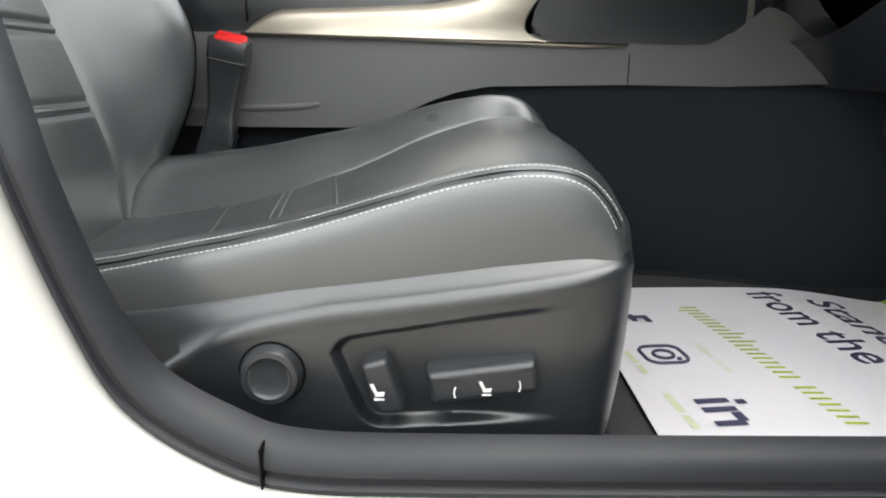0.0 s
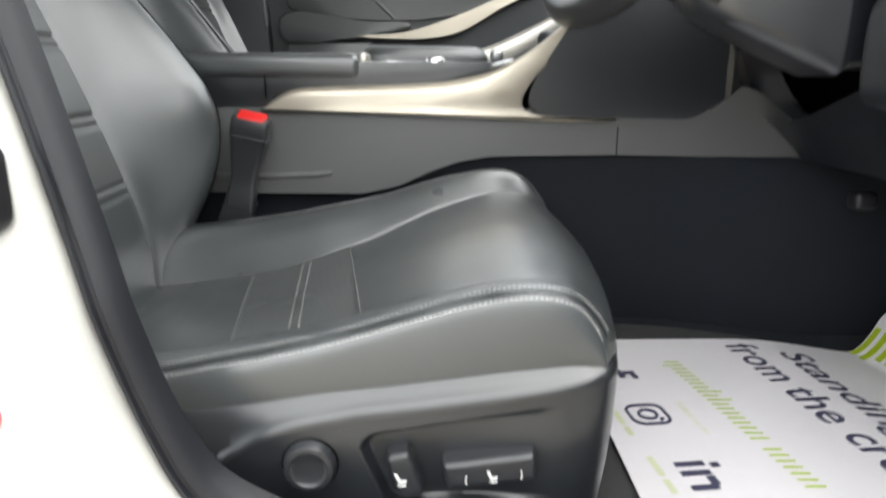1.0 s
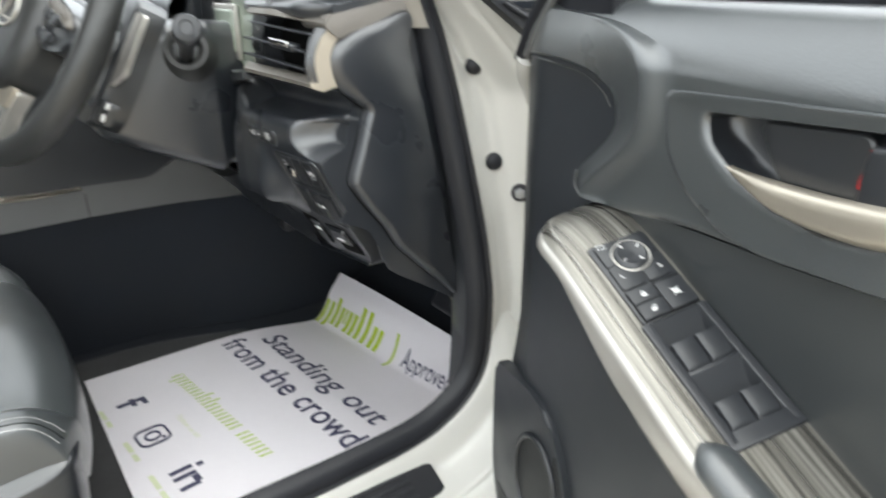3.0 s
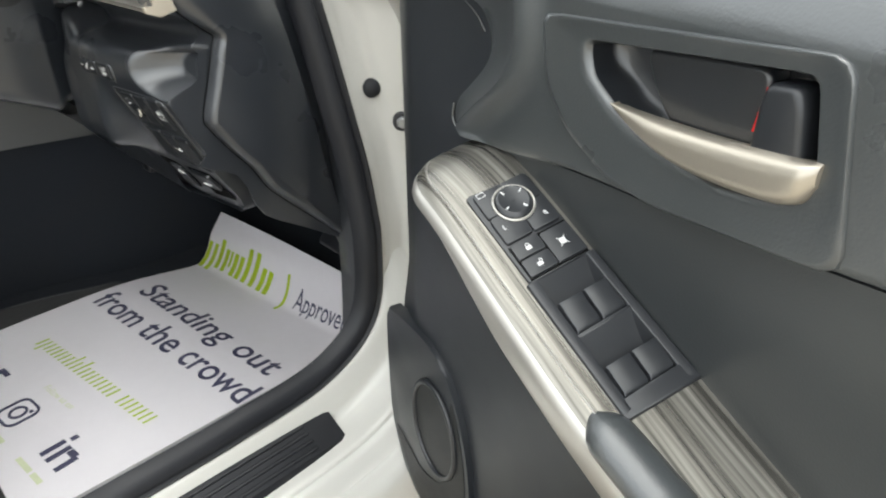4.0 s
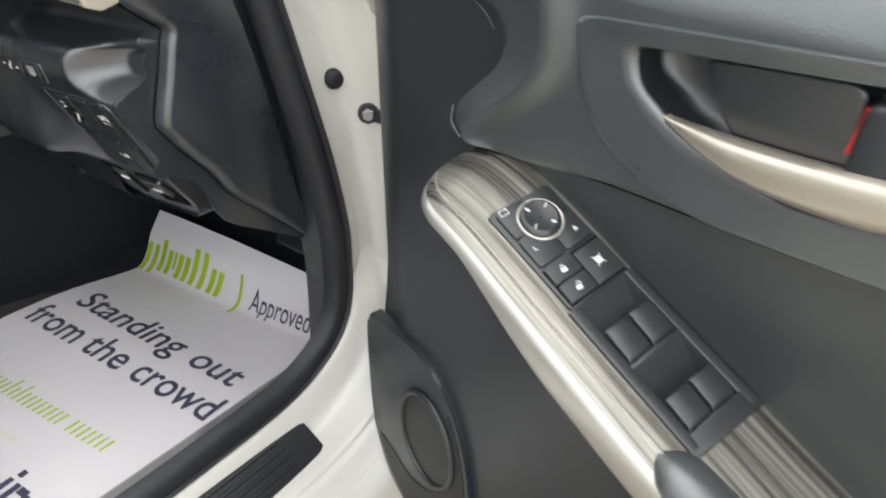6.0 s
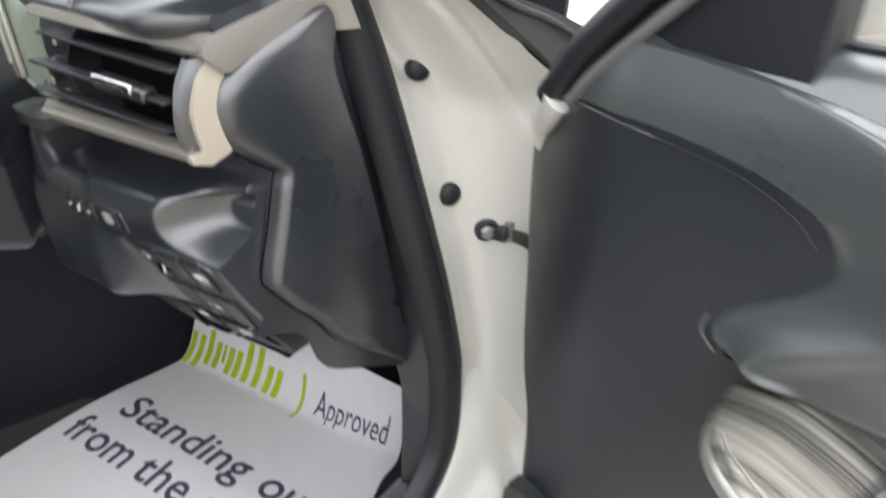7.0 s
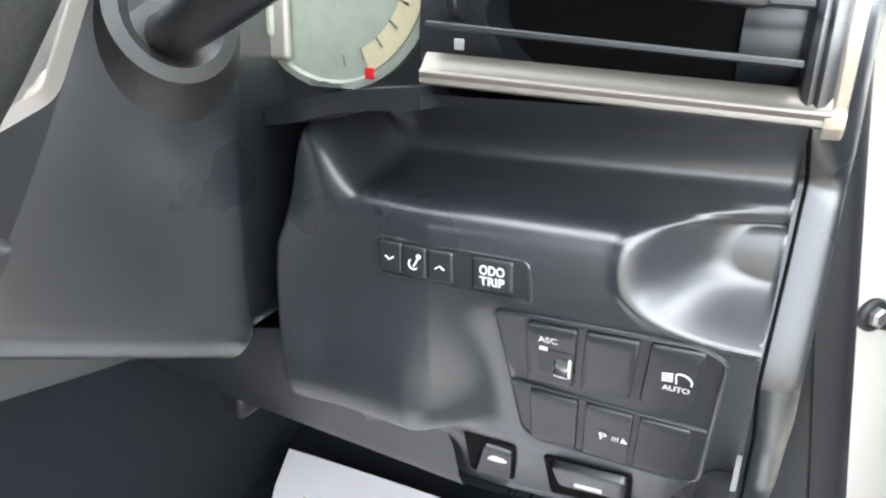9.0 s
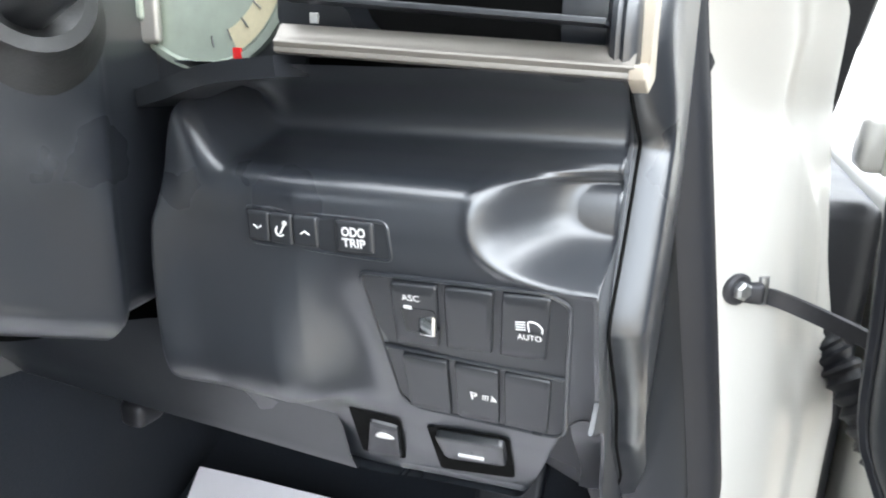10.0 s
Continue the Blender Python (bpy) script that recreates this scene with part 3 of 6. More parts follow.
def dashes(path, length=0.0029, gap=0.0015, r=0.00056):
    """Single stitches laid along a line."""
    p = [Vector(q) for q in path]
    d = [0.0]
    for a, b in zip(p, p[1:]):
        d.append(d[-1] + (b - a).length)
    at = lambda s: Vector([float(np.interp(s, d, [q[k] for q in p])) for k in range(3)])
    verts, faces, s = [], [], 0.0
    while s + length < d[-1]:
        a, b = at(s), at(s + length)
        t = (b - a).normalized()
        side = t.cross(Vector((0, 0, 1))).normalized() * r
        up = side.cross(t).normalized() * r
        n0 = len(verts)
        for e, k in ((a, 0.5), ((a + b) / 2, 1.0), (b, 0.5)):
            verts += [tuple(e + side), tuple(e + up * k), tuple(e - side), tuple(e - up)]
        for m in (0, 4):
            for j in range(4):
                faces.append((n0 + m + j, n0 + m + (j + 1) % 4, n0 + m + 4 + (j + 1) % 4, n0 + m + 4 + j))
        faces += [(n0, n0 + 1, n0 + 2, n0 + 3), (n0 + 8, n0 + 9, n0 + 10, n0 + 11)]
        s += length + gap
    bm = bmesh.new()
    vs = [bm.verts.new(v) for v in verts]
    for f in faces:
        bm.faces.new([vs[i] for i in f])
    return bm


def pad_point(x, y, lift=0.0008):
    k = (y - YC) / 0.265
    zp = PAD(min(x, 0.148))
    t = abs(y - YC)
    z = zp + 0.006 - 0.005 * (t / pad_half(x)) ** 2
    return (x + nose_x(x, k), y, z + lift + TILT_Y * max(0.0, y - 0.52))


BX_PAD = smooth_interp([(0.40, -0.42), (0.50, -0.425), (0.59, -0.452), (0.70, -0.49), (0.80, -0.53), (0.90, -0.57), (1.0, -0.615), (1.08, -0.65)])
BX_CREST = smooth_interp([(0.40, -0.455), (0.45, -0.43), (0.497, -0.398), (0.575, -0.362), (0.649, -0.350), (0.70, -0.362), (0.742, -0.389), (0.842, -0.465), (0.929, -0.538), (1.0, -0.60), (1.08, -0.65)])


def QUILT(z):
    """Depth of the paired creases across the backrest."""
    return sum(0.0040 * math.exp(-((z - c) / 0.0035) ** 2) for c0 in (0.572, 0.664, 0.765, 0.875) for c in (c0 - 0.0065, c0 + 0.0065))


def back_rows():
    rows = []
    for i in range(200):
        z = 0.40 + 0.68 * i / 199
        xp, xc = BX_PAD(z), BX_CREST(z)
        xb = xp - 0.13
        q = QUILT(z)
        L = lambda k: xc + (xp - xc) * k
        w = 1.0 - 0.12 * step(0.75, 1.08, z)
        sec = cr([(0.50, xb), (0.488, (xb + xc) / 2), (0.492, xc - 0.02), (0.508, xc - 0.004), (0.53, xc), (0.56, L(0.2)), (0.60, L(0.7)), (0.628, L(0.97)), (0.636, xp - 0.006), (0.646, xp - q), (0.70, xp + 0.004 - q), (YC, xp + 0.006 - q), (0.84, xp + 0.004 - q), (0.89, xp - q), (0.9, xp - 0.006), (0.908, L(0.97)), (0.935, L(0.7)), (0.97, L(0.2)), (1.0, xc), (1.02, xc - 0.004), (1.035, xc - 0.02), (1.04, (xb + xc) / 2), (1.028, xb)], 4)
        rows.append([(x + 0.001 * noise.noise((z * 16, y * 16, 2)), YC + (y - YC) * w, z) for y, x in sec])
    return rows


def quilt_line(z, lift=0.0006):
    return [(BX_PAD(z) - QUILT(z) + 0.006 - 0.005 * ((y - YC) / 0.122) ** 2 + lift, YC + (y - YC) * (1.0 - 0.12 * step(0.75, 1.08, z)), z) for y in np.linspace(0.646, 0.89, 24)]


# plan of the plastic side shield, from the rear round the front corner
SHIELD_PLAN = [(-0.46, 0.492), (-0.30, 0.486), (-0.15, 0.484), (0.0, 0.4845), (0.06, 0.4855), (0.104, 0.488), (0.128, 0.494), (0.142, 0.506), (0.149, 0.525), (0.153, 0.56), (0.154, 0.66), (0.153, 0.77), (0.140, 0.9), (0.13, 1.0)]


def shield_rows(fine):
    plan = cr(SHIELD_PLAN, fine)
    rows = []
    for i, (x, y) in enumerate(plan):
        a, b = plan[max(0, i - 1)], plan[min(len(plan) - 1, i + 1)]
        t = Vector((b[0] - a[0], b[1] - a[1])).normalized()
        n = Vector((t.y, -t.x))
        xt = min(x, 0.15)
        zt = SHIELD_TOP(xt)
        zr = min(RIDGE(xt), zt - 0.013)
        row = []
        levels = [(0.030, zt - 0.006), (0.022, zt + 0.001), (0.017, zt + 0.001), (0.014, zt - 0.002), (0.0105, (zt * 0.5 + zr * 0.5)), (0.006, zr + 0.004), (0.0022, zr + 0.0012), (0.0005, zr - 0.003), (0, zr - 0.008)]
        lo = zr - 0.008
        levels += [(0.0005 + 0.011 * ((lo - z) / (lo - 0.335)) ** 2.2, z) for z in np.linspace(lo - 0.003, 0.335, max(30, fine))]
        for inset, z in levels:
            d = 0.0
            if y < 0.50 and inset < 0.02:
                top = 0.433 + (x + 0.05) * 0.165
                left = -0.083 + 0.36 * max(0, 0.415 - z)
                corner = lambda a, b: 0.018 - math.hypot(0.018 - a, 0.018 - b) if a < 0.018 and b < 0.018 else min(a, b)
                inside = min(corner(x - left, top - z), corner(x - left, z - 0.350 - 0.05 * (x + 0.03)))
                d = step(0.0, 0.008, inside) * (1 - step(0.0, 0.105, x)) * (z < zr - 0.004)
            inset += 0.012 * d
            row.append((x - n.x * inset, y - n.y * inset, z))
        rows.append(row)
    return rows


def icon_seat(c, s, place):
    """A small seat pictogram of bars."""
    a, b = c
    return merge(plate_bm([(a - s, b + s), (a - 0.5 * s, b + s), (a, b - 0.2 * s), (a - 0.4 * s, b - 0.3 * s)], place, 0, 0.0005), plate_bm([(a - 0.3 * s, b - 0.1 * s), (a + 0.9 * s, b), (a + 0.7 * s, b - 0.6 * s), (a - 0.4 * s, b - 0.6 * s)], place, 0, 0.0005), plate_bm([(a - 0.5 * s, b - 0.9 * s), (a + 0.8 * s, b - 0.9 * s), (a + 0.8 * s, b - 1.15 * s), (a - 0.5 * s, b - 1.15 * s)], place, 0, 0.0005))


def seat(label, controls):
    s = thing("front_seat", label, "car seat", "front seats")
    cushion = part("cushion", grid_bm(cushion_rows()), LEATHER, s, "smooth black leather cushion")
    for y, dz in ((0.5225, 0.0008), (0.5072, -0.0052)):
        part("stitching", dashes(crest_line(y, dz)), THREAD, cushion, "light grey double stitching")
    part("piping", tube_bm(crest_line(0.5145, -0.0020), 0.0009, 6), SEAM, cushion)
    part("stitching", dashes(crest_line(1.011, -0.0022, x1=-0.10, n=80)), THREAD, cushion, "light grey double stitching")
    for sg in (-1, 1):
        part("seam", tube_bm([(p[0], p[1], p[2] - 0.0085) for p in (pad_point(x, YC + sg * pad_half(x), 0.0) for x in np.linspace(-0.46, 0.10, 60))], 0.0008, 6), SEAM, cushion)
    for x, lean in ((-0.118, 0.17), (-0.262, 0.15)):
        part("seam", tube_bm([pad_point(x + lean * (YC - y), y, 0.0004) for y in np.linspace(YC - pad_half(x) + 0.006, YC + pad_half(x) - 0.006, 24)], 0.0008, 6, (1, 0, 0)), SEAM_HIGHLIGHT, cushion)
    for x in (-0.181, -0.192):
        part("seam", tube_bm([pad_point(x + 0.12 * (YC - y), y, 0.0002) for y in np.linspace(YC - pad_half(x) + 0.008, YC + pad_half(x) - 0.008, 24)], 0.0012, 6, (1, 0, 0)), SEAM_HIGHLIGHT, cushion)
    part("perforated_panel", grid_bm([[pad_point(x + 0.15 * (YC - y), y, 0.0005) for y in np.linspace(YC - pad_half(x) + 0.008, YC + pad_half(x) - 0.008, 26)] for x in np.linspace(-0.258, -0.122, 30)]), PERFORATED, cushion, "perforated leather panel")
    back = part("backrest", cap_ends(grid_bm(back_rows()), 200, len(back_rows()[0])), LEATHER, s, "smooth black leather backrest with raised bolsters")
    for z in (0.5655, 0.5785, 0.6575, 0.6705, 0.7585, 0.7715, 0.8685, 0.8815):
        part("quilt_seam", tube_bm(quilt_line(z), 0.0007, 6, (1, 0, 0)), INSERT, back)
    part("perforated_panel", grid_bm([[(p[0] + 0.0004, p[1], p[2]) for p in quilt_line(z)] for z in np.linspace(0.575, 1.02, 150)]), PERFORATED, back, "perforated leather panel")
    part("bolster_seam", tube_bm([(BX_CREST(z) - 0.002, YC + (1.021 - YC) * (1.0 - 0.12 * step(0.75, 1.08, z)), z) for z in np.linspace(0.44, 1.05, 50)], 0.0014, 6, (1, 0, 0)), SEAM, back)
    part("bolster_seam", tube_bm([(BX_CREST(z) - 0.002, YC + (0.509 - YC) * (1.0 - 0.12 * step(0.75, 1.08, z)), z) for z in np.linspace(0.44, 1.05, 50)], 0.0014, 6, (1, 0, 0)), SEAM, back)
    part("headrest", rbox((-0.70, YC, 1.17), (0.11, 0.25, 0.17), 0.045, 5), LEATHER, s)
    base = part("side_shield", grid_bm(shield_rows(100 if controls else 20)), PLASTIC, s, "grained black plastic seat base")
    part("seat_rail", rbox((-0.1, 0.56, 0.30), (0.5, 0.05, 0.03), 0.006), DARK_METAL, s)
    part("seat_rail", rbox((-0.1, 0.98, 0.30), (0.5, 0.05, 0.03), 0.006), DARK_METAL, s)
    part("shield_bracket", rbox((-0.235, 0.488, 0.392), (0.05, 0.012, 0.03), 0.003), PLASTIC, base)
    if controls:
        face = 0.490
        knob = part("lumbar_knob", lathe_bm((-0.125, face - 0.003, 0.400), (0, -1, 0), [(0.0232, -0.004), (0.0232, 0.004), (0.0222, 0.006), (0.0215, 0.0115), (0.0205, 0.013), (0.0165, 0.0135), (0.0158, 0.0125), (0.014, 0.0115), (0.005, 0.011)], 44), BUTTON, base, "round black lumbar knob")
        # raised black disc whose colour gives the shade of a gap round the knob
        part("knob_gap", lathe_bm((-0.125, face, 0.400), (0, -1, 0), [(0.0250, -0.006), (0.0250, 0.0056)], 44), SEAM, base)
        part("arc_mark", tube_bm([(-0.125 + 0.0148 * math.cos(a), face - 0.0158, 0.400 + 0.0148 * math.sin(a)) for a in np.linspace(-0.6, 0.5, 10)], 0.0003, 5, (0, 1, 0)), GREY_TRIM, knob)
        part("arc_mark", tube_bm([(-0.125 - 0.0148 * math.cos(a), face - 0.0158, 0.400 + 0.0148 * math.sin(a)) for a in np.linspace(-0.6, 0.5, 10)], 0.0003, 5, (0, 1, 0)), GREY_TRIM, knob)
        at = place_xz(face)
        rec = part("recline_switch", rim_bm(rounded([(-0.060, 0.409), (-0.0385, 0.4145), (-0.0245, 0.370), (-0.0445, 0.3675), (-0.0505, 0.375)], 0.007, 6), at, -0.012, 0.004, 0.0115, lambda a, b: 0.0045, fan=True), BUTTON, base)
        part("pictogram", icon_seat((-0.046, 0.388), 0.006, place_xz(face - 0.0116)), WHITE_PRINT, rec)
        slide = part("slide_switch", rim_bm(rounded([(-0.0115, 0.4035), (0.0715, 0.4145), (0.0735, 0.3875), (-0.006, 0.3765)], 0.006, 6), at, -0.012, 0.003, 0.0135, lambda a, b: 0.0055, fan=True), BUTTON, base)
        pa = place_xz(face - 0.0136)
        part("pictogram", icon_seat((0.0335, 0.3925), 0.0052, pa), WHITE_PRINT, slide)
        for cx, sg in ((0.012, -1), (0.0575, 1)):
            part("arrow_mark", tube_bm([pa(cx + sg * 0.0016 * math.cos(t), 0.3885 + (cx - 0.01) * 0.12 + 0.0042 * math.sin(t), 0.0003) for t in np.linspace(-1.3, 1.3, 9)], 0.0006, 5, (0, 1, 0)), WHITE_PRINT, slide)
    return s


driver_seat = seat("black leather driver's seat with grey stitching and electric controls", True)
passenger_seat = seat("black leather front passenger seat", False)
passenger_seat.matrix_basis = Matrix.Translation((-0.02, 0.855, 0.0))

# ---- seat belt buckle ----
buckle = thing("belt_buckle", "black seat belt buckle with a red release button", "seat belt buckle")
turn = Euler((0, radians(12), 0)).to_matrix()
belt_axis = Vector((-math.sin(radians(12)), 0.06, -math.cos(radians(12)))).normalized()
belt_top = Vector((-0.3035, 1.032, 0.660))
body = []
for d, w, h in ((0.0, 0.024, 0.012), (0.0015, 0.0275, 0.0155), (0.004, 0.0288, 0.017), (0.031, 0.0292, 0.0172), (0.033, 0.0275, 0.016), (0.060, 0.0245, 0.0145), (0.086, 0.0205, 0.0128), (0.112, 0.0200, 0.0125), (0.116, 0.0222, 0.0138), (0.150, 0.0225, 0.0138)):
    c = belt_top + belt_axis * d
    body.append([tuple(c + Vector((math.cos(radians(12)) * p, q, -math.sin(radians(12)) * p))) for p, q in round_rect(0, 0, 2 * w, 2 * h, 0.006, 4)])
part("housing", cap_ends(grid_bm(body, False, True), len(body), len(body[0])), BUTTON, buckle)
part("collar_line", tube_bm([tuple(Vector(p) + belt_axis * 0.0008) for p in body[3]], 0.0008, 6, tuple(belt_axis), True), GREY_TRIM, buckle)
part("release_button", rbox((-0.303, 1.028, 0.6585), (0.044, 0.026, 0.012), 0.004, 3, Euler((radians(28), radians(12), 0)).to_matrix()), RED, buckle, "red release button")
part("button_frame", rbox((-0.304, 1.031, 0.6535), (0.054, 0.032, 0.012), 0.004, 3, Euler((radians(28), radians(12), 0)).to_matrix()), BUTTON, buckle)
part("stalk", sweep_bm([(-0.330, 1.041, 0.53), (-0.35, 1.043, 0.48), (-0.357, 1.046, 0.42)], [(0.012, 0.024), (-0.012, 0.024), (-0.012, -0.024), (0.012, -0.024)], (1, 0, 0.2)), PLASTIC, buckle)


# ---- centre console ----
console = thing("centre_console", "black and grey centre console with a sweeping silver trim", "centre console")
CY = 1.078


def side_at(a, b, h):
    return (a, CY - h, b)


part("side_panel", plate_bm(rounded([(-0.50, 0.535), (-0.30, 0.532), (-0.14, 0.532), (-0.08, 0.545), (-0.02, 0.572), (0.02, 0.586), (0.07, 0.595), (0.28, 0.599), (0.36, 0.598), (0.42, 0.597), (0.45, 0.598), (0.48, 0.599), (0.52, 0.601), (0.56, 0.603), (0.60, 0.606), (0.575, 0.632), (0.54, 0.665), (0.50, 0.700), (0.475, 0.712), (0.45, 0.690), (0.43, 0.674), (0.40, 0.673), (0.36, 0.672), (0.30, 0.672), (-0.50, 0.672)], 0.006), lambda a, b, h: (a, CY - h - 0.055 * step(0.40, 0.60, a), b), -0.06, 0.0, 0.002), GREY_TRIM, console, "mid grey plastic side panel")
part("panel_crease", tube_bm([(-0.45, CY + 0.001, 0.561), (-0.30, CY + 0.001, 0.561), (-0.22, CY + 0.001, 0.563), (-0.19, CY + 0.004, 0.567)], 0.006, 8, (0, 1, 0)), GREY_TRIM, console)
part("panel_joint", rbox((0.281, CY - 0.0004, 0.622), (0.0014, 0.002, 0.045), 0.0004, 1), SEAM, console)
part("upper_side", plate_bm(rounded([(-0.55, 0.670), (-0.29, 0.668), (-0.10, 0.70), (0.10, 0.73), (0.12, 0.745), (-0.55, 0.745)], 0.006), side_at, -0.06, -0.004, 0.003), PLASTIC, console)
part("joint", rbox((-0.292, CY + 0.002, 0.712), (0.0014, 0.008, 0.05), 0.0004, 1), SEAM, console)
# silver trim: one sweeping band that rises to the stack
band = cr([(-0.300, 0.668), (-0.275, 0.688), (-0.245, 0.702), (-0.20, 0.706), (-0.10, 0.709), (0.0, 0.716), (0.08, 0.735), (0.14, 0.768), (0.20, 0.815)], 5) + cr([(0.215, 0.80), (0.17, 0.752), (0.135, 0.712), (0.122, 0.685), (0.133, 0.668), (0.17, 0.661), (0.23, 0.659), (0.275, 0.659)], 5) + cr([(0.275, 0.655), (0.20, 0.652), (0.10, 0.655), (-0.10, 0.662)], 4)
part("silver_trim", rim_bm(band, lambda a, b, h: (a, CY - h + 0.5 * max(0, b - 0.70) ** 1.0 * 0.35, b), -0.012, 0.001, 0.012, lambda a, b: 0.003 + 0.014 * step(-0.30, -0.24, a) * (1 - step(0.02, 0.12, a)) * step(0.668, 0.690, b)), BEIGE, console, "champagne silver trim band")
part("knee_pad", plate_bm(rounded([(0.131, 0.668), (0.19, 0.662), (0.40, 0.658), (0.465, 0.70), (0.44, 0.86), (0.23, 0.86), (0.17, 0.765), (0.133, 0.705)], 0.018), side_at, -0.08, 0.004, 0.006), DOOR_PLASTIC, console, "padded black knee panel")
# black filler, added so daylight doesn't show through the console
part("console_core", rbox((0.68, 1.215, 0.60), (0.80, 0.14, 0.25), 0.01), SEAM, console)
top = part("console_top", rbox((-0.07, 1.19, 0.722), (0.50, 0.20, 0.03), 0.006), BUTTON, console)
part("far_side", rbox((-0.05, 1.29, 0.66), (0.9, 0.015, 0.13), 0.004), GREY_TRIM, console)
arm = part("armrest", rbox((-0.350, 1.205, 0.738), (0.42, 0.262, 0.040), 0.014, 5), LEATHER, console, "padded leather armrest with stitching")
part("stitching", dashes([(x, 1.083, 0.7545) for x in np.linspace(-0.54, -0.15, 40)]), THREAD, arm)
part("chrome_edge", rbox((-0.135, 1.19, 0.748), (0.012, 0.21, 0.022), 0.004), SILVER, console)
pad = cr([(-0.14, 1.16), (-0.02, 1.165), (0.05, 1.18), (0.075, 1.21), (0.05, 1.25), (-0.05, 1.285), (-0.14, 1.29)], 5, True)
part("palm_rest", rim_bm(pad, lambda a, b, h: (a, b, h), 0.735, 0.750, 0.774, lambda a, b: 0.030), INSERT, console)
part("palm_rest_base", plate_bm([(1.06 * (a + 0.03) - 0.028, 1.225 + 1.08 * (b - 1.225)) for a, b in pad], lambda a, b, h: (a, b, h), 0.735, 0.748, 0.004), STEEL, console)
part("touch_button", rbox((0.088, 1.19, 0.758), (0.022, 0.03, 0.022), 0.007), STEEL, console)
part("mode_dial", lathe_bm((-0.02, 1.132, 0.735), (0, 0, 1), [(0.021, 0), (0.021, 0.004), (0.018, 0.005), (0.0175, 0.016), (0.016, 0.018), (0.006, 0.0185)], 36), CHROME, console, "chrome drive mode dial")
for x, y in ((-0.075, 1.125), (-0.06, 1.14), (0.015, 1.12), (-0.095, 1.14)):
    part("button_mark", rbox((x, y, 0.7378), (0.010, 0.004, 0.001), 0.0003, 1), WHITE_PRINT, console)
part("gear_ring", tube_bm([(0.082 + 0.024 * math.cos(a), 1.105 + 0.022 * math.sin(a), 0.742 + 0.006 * math.cos(a)) for a in np.linspace(0, 6.283, 33)[:-1]], 0.005, 8, closed=True), STEEL, console, "steel ring at the gear lever's foot")
part("gear_boot", lathe_bm((0.175, 1.185, 0.735), (0.1, 0, 1), [(0.045, 0), (0.04, 0.008), (0.024, 0.02), (0.014, 0.03), (0.012, 0.034)], 20), BUTTON, console)
part("gear_knob", lathe_bm((0.178, 1.185, 0.766), (0.1, 0, 1), [(0.012, 0), (0.02, 0.006), (0.022, 0.02), (0.018, 0.03), (0.008, 0.034)], 24), BUTTON, console)
part("far_silver_rail", sweep_bm(cr([(0.0, 1.275, 0.742), (0.08, 1.275, 0.755), (0.16, 1.268, 0.79), (0.24, 1.26, 0.83)], 6), ring(0.012, 8, 0.02)), SILVER, console)

# ---- dashboard ----
dash = thing("dashboard", "black dashboard with air vent, switch panel and champagne trim", "dashboard")
LOWER = [(0.600, 0.600), (0.575, 0.602), (0.571, 0.610), (0.560, 0.630), (0.538, 0.660), (0.520, 0.685), (0.507, 0.710), (0.492, 0.738), (0.479, 0.765), (0.4690, 0.787), (0.4645, 0.805), (0.4640, 0.818), (0.4665, 0.829), (0.474, 0.836), (0.487, 0.840), (0.505, 0.845), (0.518, 0.853), (0.514, 0.866), (0.494, 0.879), (0.463, 0.889)]
low_prof = cr(LOWER, 20)
# towards the column the face is steeper and folds under at its foot
LOWER_IN = [(0.600, 0.600), (0.575, 0.602), (0.566, 0.612), (0.550, 0.640), (0.526, 0.672), (0.500, 0.6915), (0.478, 0.698), (0.4675, 0.714), (0.4645, 0.750), (0.4645, 0.787)] + LOWER[10:]
low_in = cr(LOWER_IN, 20)


def flare(y):
    return step(0.618, 0.668, y)


def face_x(y, z):
    """The lower panel's face."""
    w = flare(y)
    a = np.interp(z, [q[1] for q in low_prof[40:270]], [q[0] for q in low_prof[40:270]])
    b = np.interp(z, [q[1] for q in low_in[40:270]], [q[0] for q in low_in[40:270]])
    return float(a * (1 - w) + b * w) + 0.12 * max(0.0, 0.65 - y)


def tray(y, z):
    """Depth of the coin tray scooped out of the outer corner, with a flat lip below."""
    a = max(0.0, y - 0.490) / 0.066
    b = (z - 0.822) / (0.0325 if z < 0.822 else 0.030)
    r = (a ** 2.6 + abs(b) ** 2.6) ** (1 / 2.6)
    return (0.046 * (1 - step(0.42, 1.0, r)) ** 0.75 - 0.0014 * math.exp(-((r - 1.04) / 0.05) ** 2)) * (1 - step(0.833, 0.849, z))


